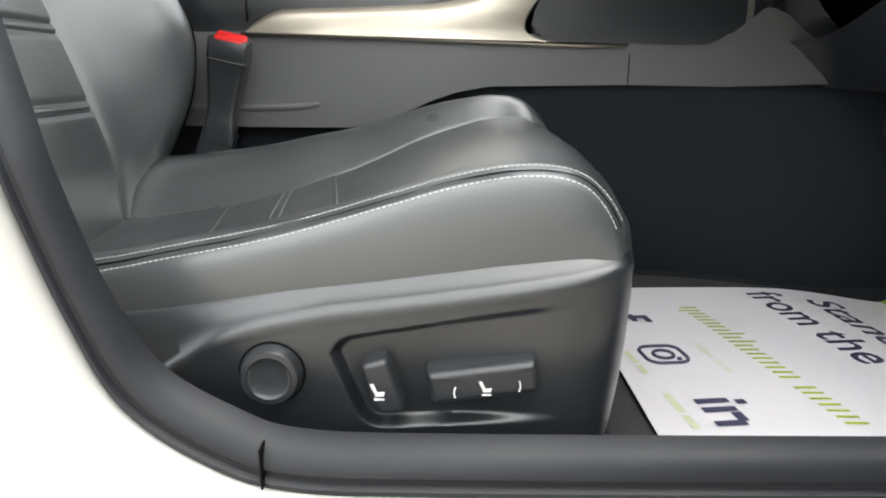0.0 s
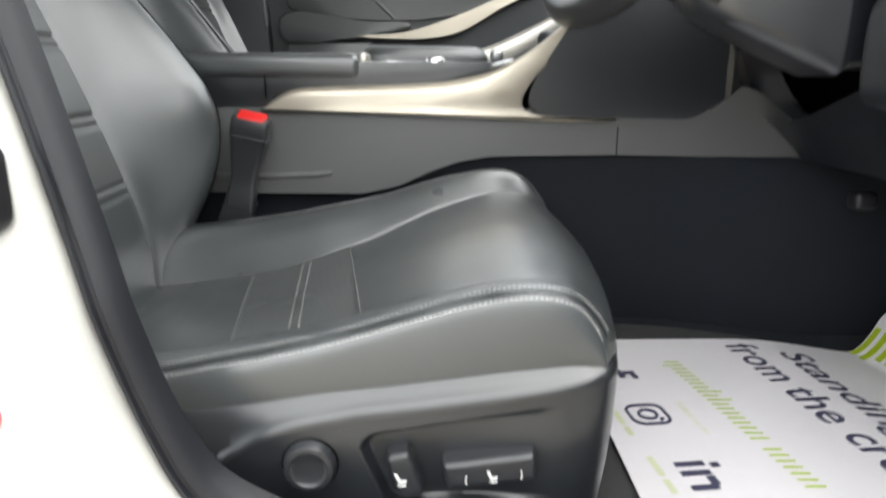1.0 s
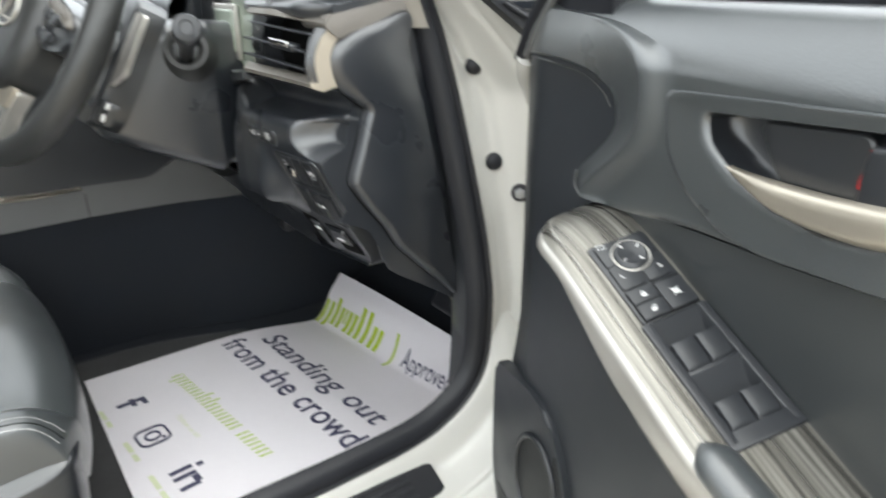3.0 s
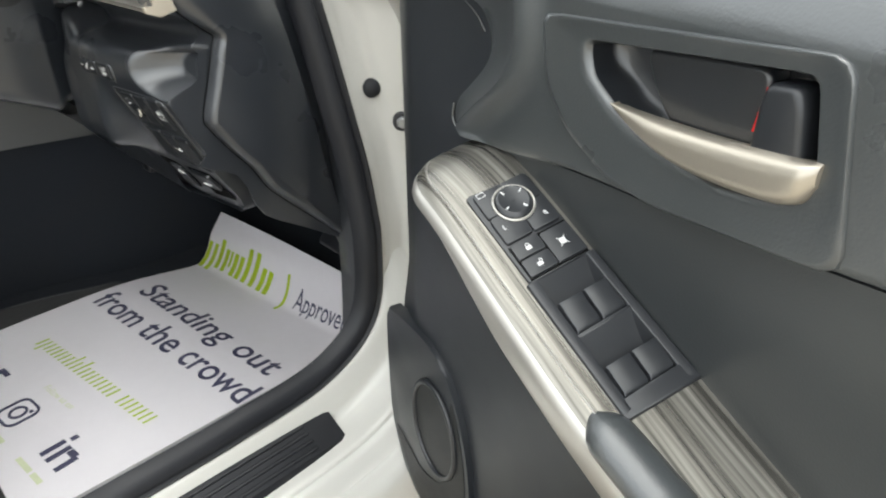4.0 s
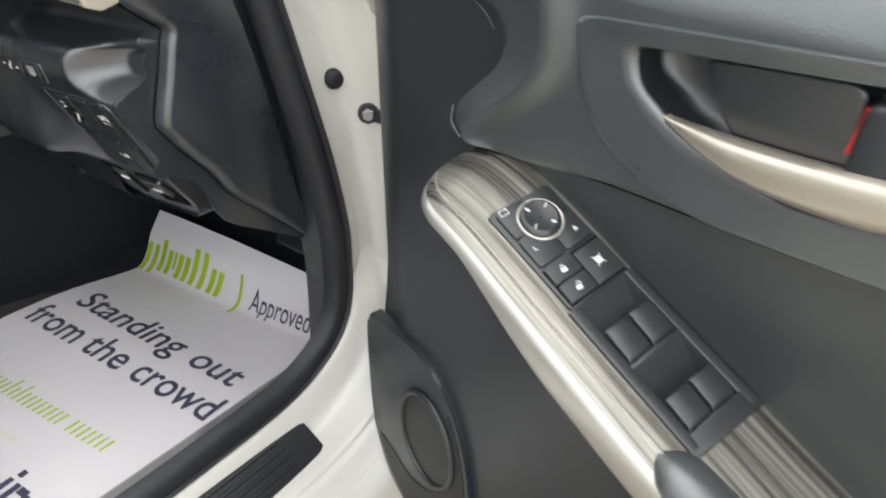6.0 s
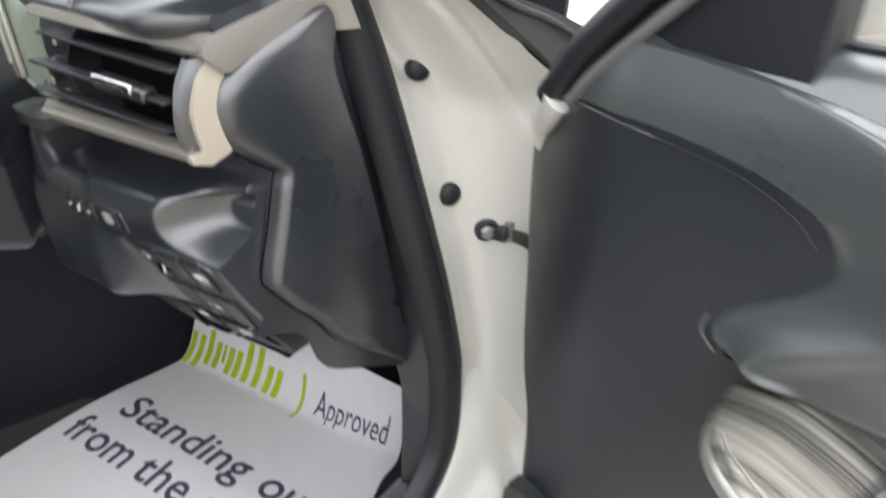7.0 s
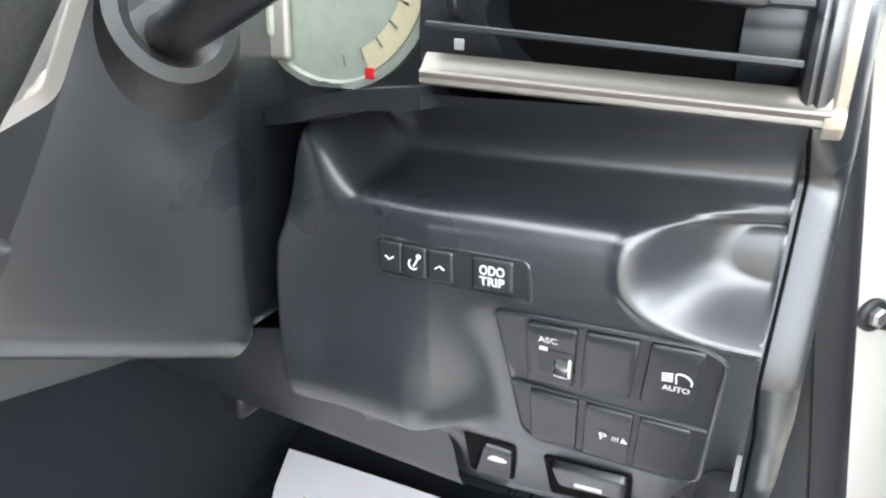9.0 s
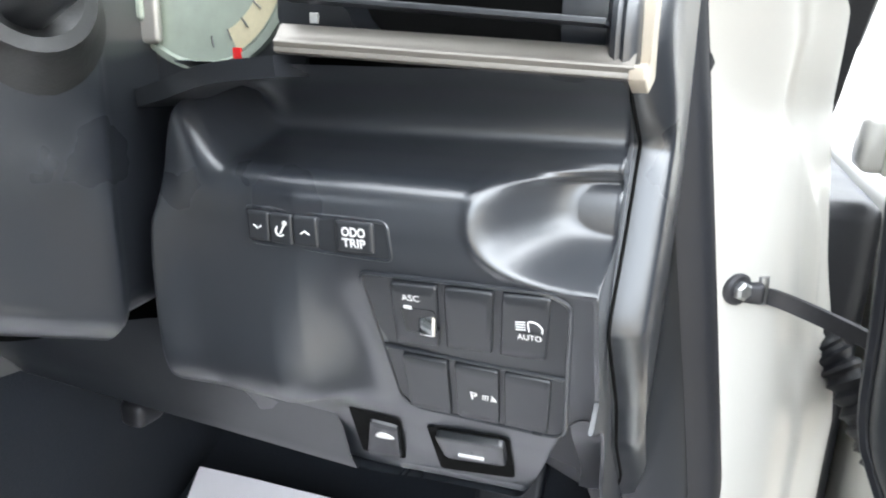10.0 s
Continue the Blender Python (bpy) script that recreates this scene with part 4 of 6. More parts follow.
low_rows = []
for i in range(260):
    s_ = i / 259
    row = []
    for (x, z), (x2, z2) in zip(low_prof, low_in):
        edge = 0.752 - 0.028 * max(0.0, (min(0.87, z) - 0.80) / 0.066)
        y = 0.497 + (edge - 0.497) * s_
        w = flare(y)
        x, z = x * (1 - w) + x2 * w, z * (1 - w) + z2 * w
        up = step(0.838, 0.885, z)
        xx = x + 0.12 * max(0.0, 0.65 - y) * (1 - up) + 0.144 * (0.645 - y) * up
        # horn at the column side, rolled away at its edge
        near = step(edge - 0.042, edge - 0.003, y)
        z += 0.033 * near * step(0.80, 0.832, z) * (1 - step(0.846, 0.880, z))
        xx += 0.006 * near ** 2 * step(0.80, 0.835, z) - 0.004 * near * (1 - step(0.78, 0.82, z))
        xx += 0.035 * step(edge - 0.010, edge + 0.004, y) ** 2
        if 0.770 < z < 0.862:
            xx += tray(y, z)
        foot = 0.600 + 0.100 * (1 - step(0.505, 0.556, y))
        row.append((xx, y, z) if z > foot else (face_x(y, max(foot, 0.612)), y, foot))
    low_rows.append(row)
lower = part("lower_panel", grid_bm(low_rows), SOFT, dash, "black lower driver's panel")
part("panel_underside", grid_bm([[(face_x(y, max(f, 0.612)) - 0.001, y, f), (0.62, y, f), (0.70, y, f - 0.004)] for y, f in ((y, 0.600 + 0.100 * (1 - step(0.505, 0.556, y))) for y in np.linspace(0.498, 0.562, 24))]), PLASTIC, dash)
# sheet coloured black for the shade in the gap beside the column
part("column_gap_shade", grid_bm([[(q[0] + d, q[1] + 0.004 * (d > 0), q[2]) for q in low_rows[-1][100:316]] for d in (0.004, 0.02, 0.12)]), SEAM, dash)


def on_face(a, b, h):
    """a: towards the door from the column, in metres; b: height."""
    e = 0.002
    y = -a
    s = (face_x(y, b + e) - face_x(y, b - e)) / (2 * e)
    n = Vector((-1, -0.12 if y < 0.65 else 0.0, s)).normalized()
    return tuple(Vector((face_x(y, b), y, b)) + n * h)


def plate_on_face(pts, h0, h1, bevel=0.0, seg=2):
    return plate_bm([(-y, z) for y, z in pts], on_face, h0, h1, bevel, seg)


def fan_plate(pts, h):
    """A thin pane laid close along the curved face."""
    ys, zs = [p[0] for p in pts], [p[1] for p in pts]
    c = (sum(ys) / len(ys), sum(zs) / len(zs))
    rows = []
    for k in np.linspace(1.0, 0.02, 7):
        rows.append([on_face(-(c[0] + (y - c[0]) * k), c[1] + (z - c[1]) * k, h) for y, z in pts])
    return grid_bm(rows, False, True)


def key_on_face(pts, h):
    """A low key with rounded edges that follows the curved face."""
    ys, zs = [p[0] for p in pts], [p[1] for p in pts]
    c = (sum(ys) / len(ys), sum(zs) / len(zs))
    r = max(max(ys) - c[0], max(zs) - c[1])
    rows = []
    for k, q in ((1.0, -0.002), (1.0, h - 0.0010), (1 - 0.0003 / r, h - 0.0004), (1 - 0.001 / r, h), (0.7, h), (0.45, h), (0.2, h), (0.02, h)):
        rows.append([on_face(-(c[0] + (y - c[0]) * k), c[1] + (z - c[1]) * k, q) for y, z in pts])
    return grid_bm(rows, False, True)


# dimmer and trip switch
dim_out = rounded([(0.6785, 0.8170), (0.5985, 0.8160), (0.5965, 0.7960), (0.6765, 0.7980)], 0.004)
part("dimmer_frame", fan_plate(dim_out, 0.0008), BUTTON, lower)
part("dimmer_rim", tube_bm([on_face(-y, z, 0.0008) for y, z in dim_out], 0.0010, 6, (1, 0, 0), True), SOFT, lower)
for y0, y1, word in ((0.6765, 0.663, "v"), (0.6625, 0.649, "i"), (0.6485, 0.635, "^"), (0.6255, 0.605, "t")):
    key = part("switch_key", key_on_face(rounded([(y0, 0.8155), (y1, 0.8155), (y1, 0.7995), (y0, 0.7995)], 0.0015), 0.0026), BUTTON, lower)
    ym = (y0 + y1) / 2
    if word == "t":
        part("lettering", text_bm("ODO", 0.0062, lambda a, b, h: on_face(-ym + a, 0.8080 + b, 0.0029), 0.0003, 0.0002, "CENTER", 0.0125), WHITE_PRINT, key)
        part("lettering", text_bm("TRIP", 0.0062, lambda a, b, h: on_face(-ym + a, 0.8025 + b, 0.0029), 0.0003, 0.0002, "CENTER", 0.0125), WHITE_PRINT, key)
    elif word == "i":
        part("pictogram", merge(tube_bm([on_face(-ym + 0.0027 * math.cos(a), 0.8065 + 0.0027 * math.sin(a), 0.0028) for a in np.linspace(2.2, 5.6, 12)], 0.0005, 5, (1, 0.2, 0)), tube_bm([on_face(-ym, 0.8052, 0.0028), on_face(-ym + 0.003, 0.8105, 0.0028)], 0.0006, 5, (1, 0, 0)), lathe_bm(on_face(-ym + 0.003, 0.811, 0.0025), (-1, 0, 0), [(0.0014, 0), (0.0014, 0.0006)], 10)), WHITE_PRINT, key)
    else:
        sg = 1 if word == "^" else -1
        part("arrow_mark", tube_bm([on_face(-ym - 0.0024, 0.8072 - 0.0009 * sg, 0.0028), on_face(-ym, 0.8072 + 0.0009 * sg, 0.0028), on_face(-ym + 0.0024, 0.8072 - 0.0009 * sg, 0.0028)], 0.0005, 5, (1, 0, 0)), WHITE_PRINT, key)

# switch bank of six
bank = rounded([(0.6155, 0.788), (0.520, 0.788), (0.509, 0.782), (0.516, 0.686), (0.523, 0.6805), (0.606, 0.6880), (0.614, 0.696)], 0.005)
part("switch_bank", fan_plate(bank, 0.0008), BUTTON, lower)
part("bank_rim", tube_bm([on_face(-y, z, 0.0008) for y, z in bank], 0.0013, 6, (1, 0, 0), True), SOFT, lower)
part("bank_bar", tube_bm([on_face(-y, z, 0.0010) for y, z in ((0.613, 0.7388), (0.56, 0.7350), (0.514, 0.7318))], 0.0012, 6, (1, 0, 0)), SOFT, lower)
for r, (zt, zb, ys) in enumerate(((0.785, 0.7450, ((0.599, 0.5745), (0.5707, 0.546), (0.5415, 0.518))), (0.7353, 0.6905, ((0.603, 0.5775), (0.5735, 0.549), (0.546, 0.521))))):
    for c, (y0, y1) in enumerate(ys):
        tilt = 0.02 if r == 0 else -0.055
        blank = part("switch_blank", key_on_face(rounded([(y0, zt + tilt * (0.6 - y0)), (y1, zt + tilt * (0.6 - y1)), (y1 + 0.005, zb + tilt * (0.6 - y1)), (y0 + 0.005, zb + tilt * (0.6 - y0))], 0.0018), 0.0036), BUTTON, lower)
        ym, zm = (y0 + y1) / 2, (zt + zb) / 2 + tilt * (0.6 - (y0 + y1) / 2)
        if (r, c) == (0, 0):
            part("lettering", text_bm("ASC", 0.0052, lambda a, b, h: on_face(-ym + a - 0.002, zm + 0.0115 + b, 0.0046), 0.0003, 0.0001, "CENTER"), WHITE_PRINT, blank)
            part("thumb_wheel", rbox(on_face(-ym + 0.004, zm - 0.0025, 0.0032), (0.005, 0.010, 0.016), 0.002), CHROME, blank, "clear ribbed thumb wheel")
            part("level_mark", plate_on_face([(ym + 0.007, zm + 0.0075), (ym + 0.003, zm + 0.0073), (ym + 0.003, zm + 0.0058), (ym + 0.007, zm + 0.006)], 0, 0.0046), WHITE_PRINT, blank)
            part("wheel_slot", plate_on_face(round_rect(ym, zm - 0.002, 0.018, 0.016, 0.002), 0, 0.0040), GLOSS, blank)
        elif (r, c) == (0, 2):
            part("lettering", text_bm("AUTO", 0.0050, lambda a, b, h: on_face(-ym + a, zm - 0.0055 + b, 0.0046), 0.0003, 0.00015, "CENTER", 0.0125), WHITE_PRINT, blank)
            part("pictogram", merge(*[tube_bm([on_face(-ym - 0.0065, zm + 0.0005 + 0.0016 * k, 0.0044), on_face(-ym - 0.0015, zm + 0.001 + 0.0016 * k, 0.0044)], 0.0004, 5, (1, 0, 0)) for k in range(4)], tube_bm([on_face(-ym + p, zm + q, 0.0044) for p, q in cr([(0.0, 0.0), (0.0, 0.006), (0.004, 0.006), (0.0065, 0.003), (0.0065, 0.0)], 4)], 0.0005, 5, (1, 0, 0))), WHITE_PRINT, blank)
        elif (r, c) == (1, 1):
            part("lettering", text_bm("P", 0.0085, lambda a, b, h: on_face(-ym + a - 0.0065, zm - 0.002 + b, 0.0046), 0.0003, 0.0002), WHITE_PRINT, blank)
            part("pictogram", merge(*[tube_bm([on_face(-ym + 0.0005 + 0.0014 * k, zm - 0.0016, 0.0044), on_face(-ym + 0.0012 + 0.0014 * k, zm + 0.0022, 0.0044)], 0.0004, 5, (1, 0, 0)) for k in range(3)], plate_on_face([(ym - 0.0048, zm - 0.002), (ym - 0.0085, zm - 0.002), (ym - 0.0062, zm + 0.0026)], 0.003, 0.0046)), WHITE_PRINT, blank)

# boot release and bonnet lever in the lower cover
# both recesses are flat black panes; their shade is only in the colour
part("boot_recess", fan_plate(rounded([(0.6525, 0.680), (0.6225, 0.6690), (0.6345, 0.6160), (0.6665, 0.6185)], 0.004), 0.0009), SEAM, lower)
boot = part("boot_switch", key_on_face(rounded([(0.6438, 0.6650), (0.6265, 0.6605), (0.637, 0.6185), (0.6610, 0.6185)], 0.002), 0.0035), BUTTON, lower)
part("pictogram", merge(plate_on_face(cr([(0.6455, 0.6485), (0.642, 0.6525), (0.637, 0.652), (0.633, 0.6475), (0.637, 0.646), (0.643, 0.6465)], 3, True), 0.003, 0.0045)), WHITE_PRINT, boot)
part("bonnet_recess", fan_plate(rounded([(0.6055, 0.6675), (0.5515, 0.6695), (0.556, 0.617), (0.610, 0.612)], 0.004), 0.0009), SEAM, lower)
bl = part("bonnet_lever", key_on_face(rounded([(0.600, 0.6645), (0.5545, 0.6665), (0.5575, 0.640), (0.600, 0.636)], 0.004), 0.0060), PLASTIC, lower)
part("lever_mark", plate_on_face([(0.588, 0.6475), (0.571, 0.6482), (0.571, 0.6462), (0.588, 0.6455)], 0.006, 0.0076), WHITE_PRINT, bl)
# lower cover under the column, reaching to the console
part("under_cover", grid_bm([[(0.505 + 0.004 * math.sin(y * 9), y, 0.722 - 0.06 * step(0.75, 1.0, y)), (0.52, y, 0.69 - 0.04 * step(0.75, 1.0, y)), (0.545, y, 0.644 - 0.02 * step(0.75, 1.0, y)), (0.556, y, 0.612), (0.563, y, 0.600), (0.60, y, 0.594), (0.78, y, 0.59), (0.95, y, 0.61)] for y in np.linspace(0.672, 1.06, 24)]), PLASTIC, dash)
part("under_cover_outer", grid_bm([[(0.60, y, 0.60), (0.70, y, 0.585), (0.95, y, 0.60)] for y in (0.556, 0.6, 0.76)]), PLASTIC, dash)
lamp = part("footwell_lamp", rbox((0.625, 0.955, 0.548), (0.036, 0.03, 0.028), 0.009, 4), DARK_METAL, dash, "dark plastic footwell lamp")

# outer end: body side, raised end cap and its champagne strip
side_out = [(q[0] - 0.0004, q[2]) for q in low_rows[0][::-5] if 0.712 < q[2] < 0.889] + [(0.508, 0.704), (0.522, 0.697), (0.540, 0.690), (0.556, 0.680), (0.567, 0.660), (0.574, 0.632), (0.586, 0.612), (0.604, 0.598), (0.64, 0.575), (0.71, 0.528), (0.72, 0.60), (0.70, 0.80), (0.66, 0.94), (0.60, 0.96), (0.53, 0.94), (0.50, 0.91)]
part("end_side", plate_bm(side_out, place_xz(0.4965), -0.0025, 0.0, 0.0010, 2), SOFT, dash)
CAP = [(0.614, 0.976), (0.566, 0.966), (0.524, 0.949), (0.504, 0.929), (0.503, 0.903), (0.518, 0.882), (0.540, 0.863), (0.552, 0.853), (0.549, 0.842), (0.538, 0.805), (0.5245, 0.762), (0.530, 0.746), (0.550, 0.716), (0.571, 0.690), (0.582, 0.672), (0.594, 0.651), (0.614, 0.629), (0.66, 0.583), (0.719, 0.526), (0.712, 0.56), (0.690, 0.637), (0.668, 0.74), (0.650, 0.81), (0.630, 0.89), (0.620, 0.93), (0.626, 0.958)]


def cap_place(a, b, h):
    return (a, 0.497 - h - 0.004 * step(0.50, 0.56, a) + 0.012 * step(0.64, 0.73, a), b)


end_cap = part("end_cap", rim_bm(cr(CAP, 5, True), cap_place, -0.03, 0.0, 0.017, lambda a, b: (0.0095 + 0.011 * step(0.85, 0.885, b)) * (1 - 0.75 * step(0.575, 0.61, a) * step(0.6, 0.8, b)) * (1 - 0.5 * step(0.66, 0.70, a))), SOFT, dash, "grained black end cap")
part("cap_joint", tube_bm([cap_place(a, b, 0.0) for a, b in cr(CAP, 5, True)][:90], 0.0011, 6, (0, 1, 0)), SEAM, end_cap)
part("garnish", plate_bm(rounded([(0.499, 0.960), (0.508, 0.972), (0.607, 0.990), (0.622, 0.975), (0.536, 0.951), (0.518, 0.943)], 0.003), place_xz(0.497), -0.05, 0.016, 0.005), GARNISH, dash, "dark bronze grey garnish")
clip = rounded(cr([(0.505, 0.954), (0.4965, 0.946), (0.4915, 0.937), (0.4875, 0.927), (0.4860, 0.918), (0.4868, 0.905), (0.4890, 0.893)], 3) + [(0.4785, 0.8930), (0.4785, 0.8868), (0.494, 0.8810)] + cr([(0.513, 0.886), (0.5095, 0.896), (0.5065, 0.908), (0.5055, 0.920), (0.5085, 0.930), (0.513, 0.938), (0.521, 0.946), (0.532, 0.953)], 3) + [(0.517, 0.969), (0.500, 0.962)], 0.0008, 1)
part("vent_clip", plate_bm(clip, lambda a, b, h: (a, 0.497 - h + 0.002, b), 0.007, 0.014, 0.003, 4), CLIP, dash, "champagne metallic vent bracket")

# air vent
# housing and vent floor are coloured black for the shade inside the vent
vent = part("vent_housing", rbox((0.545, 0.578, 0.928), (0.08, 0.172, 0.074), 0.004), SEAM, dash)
cheek = cr([(0.501, 0.957), (0.4905, 0.941), (0.4850, 0.921), (0.4840, 0.906), (0.4865, 0.889)], 6)
part("vent_end", grid_bm([[(x + d, y, z) for d, y in ((0.006, 0.4880), (0.0, 0.4900), (-0.0045, 0.4925), (-0.0060, 0.4950), (-0.0045, 0.4968), (-0.0058, 0.4985), (-0.0045, 0.5010), (0.003, 0.5040), (0.030, 0.5055))] for x, z in cheek]), SOFT, dash, "dark grey cheek at the vent's end")
# the slats lean down towards the door and step out with the bulging face
for zl, xl in ((0.9170, 0.4605), (0.9375, 0.4625), (0.9570, 0.4740)):
    part("vent_slat", plate_bm([(xl - 0.0047, 0.648), (xl + 0.0120, 0.502), (xl + 0.024, 0.502), (xl + 0.008, 0.648)], lambda a, b, h: (a, b, zl + h - 0.055 * (0.607 - b) - 0.10 * (a - xl)), -0.0016, 0.0010, 0.0008, 2), BUTTON, dash)
for y in np.linspace(0.527, 0.617, 7):
    part("vent_vane", rbox((0.530, y, 0.928), (0.022, 0.0022, 0.06), 0.0006, 1), PLASTIC, dash)
tab_turn = Euler((radians(5.1), 0, radians(8.7))).to_matrix()
tab = part("vent_tab", rbox((0.4725, 0.542, 0.9350), (0.014, 0.052, 0.010), 0.003, 3, tab_turn), PLASTIC, dash)
part("tab_trim", rbox((0.4660, 0.545, 0.9385), (0.005, 0.040, 0.0076), 0.0022, 3, tab_turn), CHROME, tab)
part("vent_shutter_panel", plate_bm(cr([(-0.612, 0.897), (-0.626, 0.912), (-0.631, 0.930), (-0.624, 0.948), (-0.606, 0.966), (-0.640, 0.968), (-0.660, 0.966), (-0.664, 0.93), (-0.662, 0.897), (-0.64, 0.896)], 4, True), lambda a, b, h: (0.487 - h, -a, b), -0.02, 0.008, 0.003), PLASTIC, dash)
part("shutter_wheel", lathe_bm((0.478, 0.6435, 0.930), (0, 1, 0), [(0.0085, -0.003), (0.0095, -0.002), (0.0095, 0.002), (0.0085, 0.003)], 24), BUTTON, dash)
for z in (0.9105, 0.951):
    part("shutter_mark", rbox((0.4785, 0.643, z), (0.001, 0.005, 0.005), 0.0003, 1), THREAD, dash)
part("vent_sill", sweep_bm([(0.4690 + 0.144 * (0.645 - y), y, 0.8965 + 0.046 * (y - 0.494)) for y in np.linspace(0.4915, 0.652, 12)], cr([(-0.0035, 0.0028), (-0.0058, 0.0026), (-0.0082, 0.0002), (-0.0103, -0.0024), (-0.0122, -0.0036), (-0.0129, -0.0047), (-0.0122, -0.0058), (-0.0115, -0.0068), (-0.0120, -0.0090), (-0.005, -0.0095)], 2, True), (0, 0, 1)), SILL, dash, "champagne strip below the vent, darkened for its reflections")
brow = []
for y in np.linspace(0.664, 0.486, 24):
    k = step(0.60, 0.480, y)
    brow.append([(0.480 + 0.024 * k, y, 0.968 - 0.008 * k), (0.4745 + 0.024 * k, y, 0.9695 - 0.008 * k), (0.474 + 0.0245 * k, y, 0.971 - 0.008 * k), (0.4765 + 0.037 * k, y, 0.9765 - 0.006 * k), (0.485 + 0.036 * k, y, 0.978 - 0.006 * k)])
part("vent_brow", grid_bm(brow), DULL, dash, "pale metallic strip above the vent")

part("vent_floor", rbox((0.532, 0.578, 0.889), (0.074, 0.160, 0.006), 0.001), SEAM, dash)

# upper pad with the side window demister
up_rows = []
for i in range(40):
    y = 0.4835 + 0.2035 * i / 39
    e = step(0.484, 0.515, y)
    fx = 0.513 - 0.033 * step(0.478, 0.535, y)
    up_rows.append([(fx + 0.012, y, 0.966), (fx + 0.004, y, 0.972), (fx, y, 0.978), (fx + 0.002, y, 0.984), (fx + 0.010, y, 0.989 - 0.006 * (1 - e)), (fx + 0.03, y, 0.992 - 0.005 * (1 - e)), (0.57, y, 0.994 - 0.005 * (1 - e)), (0.63, y, 0.996 - 0.004 * (1 - e)), (0.72, y, 0.998), (1.0, y, 1.0)])
up_rows.insert(0, [(x + 0.001, y, z - 0.022) for x, y, z in up_rows[0]])
up_rows = [[(x, max(y, 0.4835 + 0.075 * step(0.614, 0.66, x)), z) for x, y, z in r] for r in up_rows]
part("upper_pad", grid_bm([cr(r, 4) for r in up_rows]), SOFT, dash, "soft black dash top")
def on_top(a, b, h):
    return (a, b, 0.9955 + h)
dem = [(0.562, 0.616), (0.607, 0.624), (0.608, 0.530), (0.570, 0.518)]
part("demister_frame", plate_bm(rounded([(0.553, 0.648), (0.619, 0.657), (0.620, 0.518), (0.562, 0.503)], 0.006), on_top, -0.01, 0.0009, 0.0006), PLASTIC, dash)
# the well is a raised pane, black in place of shade
part("demister_well", plate_bm(rounded(dem, 0.003), on_top, -0.002, 0.0016), SEAM, dash)
for x in (0.5745, 0.590, 0.605):
    part("demister_slat", rbox((x, 0.575, 0.9975), (0.0022, 0.090, 0.0016), 0.0006, 1, Euler((0, 0, radians(3))).to_matrix()), PLASTIC, dash)
for y in np.linspace(0.540, 0.61, 5):
    part("demister_bar", rbox((0.588, y, 0.9968), (0.036, 0.0016, 0.0012), 0.0004, 1), PLASTIC, dash)

# instrument cowl and dials
# black filler, added to close the hood against daylight
part("hood_core", rbox((0.64, 0.818, 0.95), (0.20, 0.30, 0.18), 0.02), SEAM, dash)
part("cluster_surround", plate_bm(rounded([(-0.648, 0.886), (-0.700, 0.878), (-0.745, 0.87), (-0.95, 0.87), (-0.96, 1.0), (-0.655, 1.0)], 0.008), lambda a, b, h: (0.500 - h, -a, b), -0.05, 0.0, 0.004), PLASTIC, dash)
part("cluster_cheek", plate_bm(rounded([(0.490, 0.888), (0.64, 0.888), (0.64, 1.05), (0.54, 1.05), (0.51, 1.02), (0.492, 0.96)], 0.008), lambda a, b, h: (a, 0.663 - h, b), -0.004, 0.004, 0.002), SOFT, dash)
part("cluster_cheek", plate_bm(rounded([(0.472, 0.888), (0.64, 0.888), (0.64, 1.05), (0.54, 1.05), (0.50, 1.02), (0.478, 0.96)], 0.015), lambda a, b, h: (a, 0.965 - h, b), -0.008, 0.008, 0.004), SOFT, dash)
part("hood", grid_bm([[(x, y, z + 0.012 * (1 - ((y - 0.818) / 0.16) ** 2)) for x, z in cr([(0.50, 1.020), (0.488, 1.030), (0.492, 1.042), (0.52, 1.052), (0.60, 1.055), (0.75, 1.03)], 4)] for y in np.linspace(0.66, 0.976, 16)]), SOFT, dash)
flank_base = cr([(0.478, 0.602, 0.984), (0.50, 0.602, 0.990), (0.55, 0.611, 0.994), (0.64, 0.632, 0.996), (0.75, 0.65, 0.997)], 6)
part("hood_flank", grid_bm([[(x, y, z - 0.004), (x + 0.003, y + 0.006, z + 0.02), (x + 0.008, y + 0.016, z + 0.040), (x + 0.013, y + 0.034, z + 0.054), (x + 0.02, y + 0.06, z + 0.062), (x + 0.02, y + 0.12, z + 0.064)] for x, y, z in flank_base]), SOFT, dash)
part("cluster_lip", sweep_bm(cr([(0.465, 0.648, 0.889), (0.468, 0.69, 0.884), (0.478, 0.73, 0.874), (0.49, 0.76, 0.868)], 5), [(-0.012, 0.004), (0.012, 0.004), (0.014, -0.006), (-0.012, -0.006)], (0, 0, 1)), PLASTIC, dash)
dial = part("dial", lathe_bm((0.4985, 0.729, 0.948), (-1, 0, 0), [(0.0655, -0.002), (0.0655, 0.003), (0.0615, 0.004), (0.0600, 0.002), (0.004, 0.002)], 48), DIAL, dash, "pale green dial behind clear lens")
part("dial_band", grid_bm([[(0.4955 - 0.0006 * (r < 0.05), 0.729 + r * math.cos(a), 0.948 + r * math.sin(a)) for r in (0.0595, 0.053, 0.047)] for a in np.linspace(-2.0, -3.6, 24)]), CREAM, dial, "cream band on the dial")
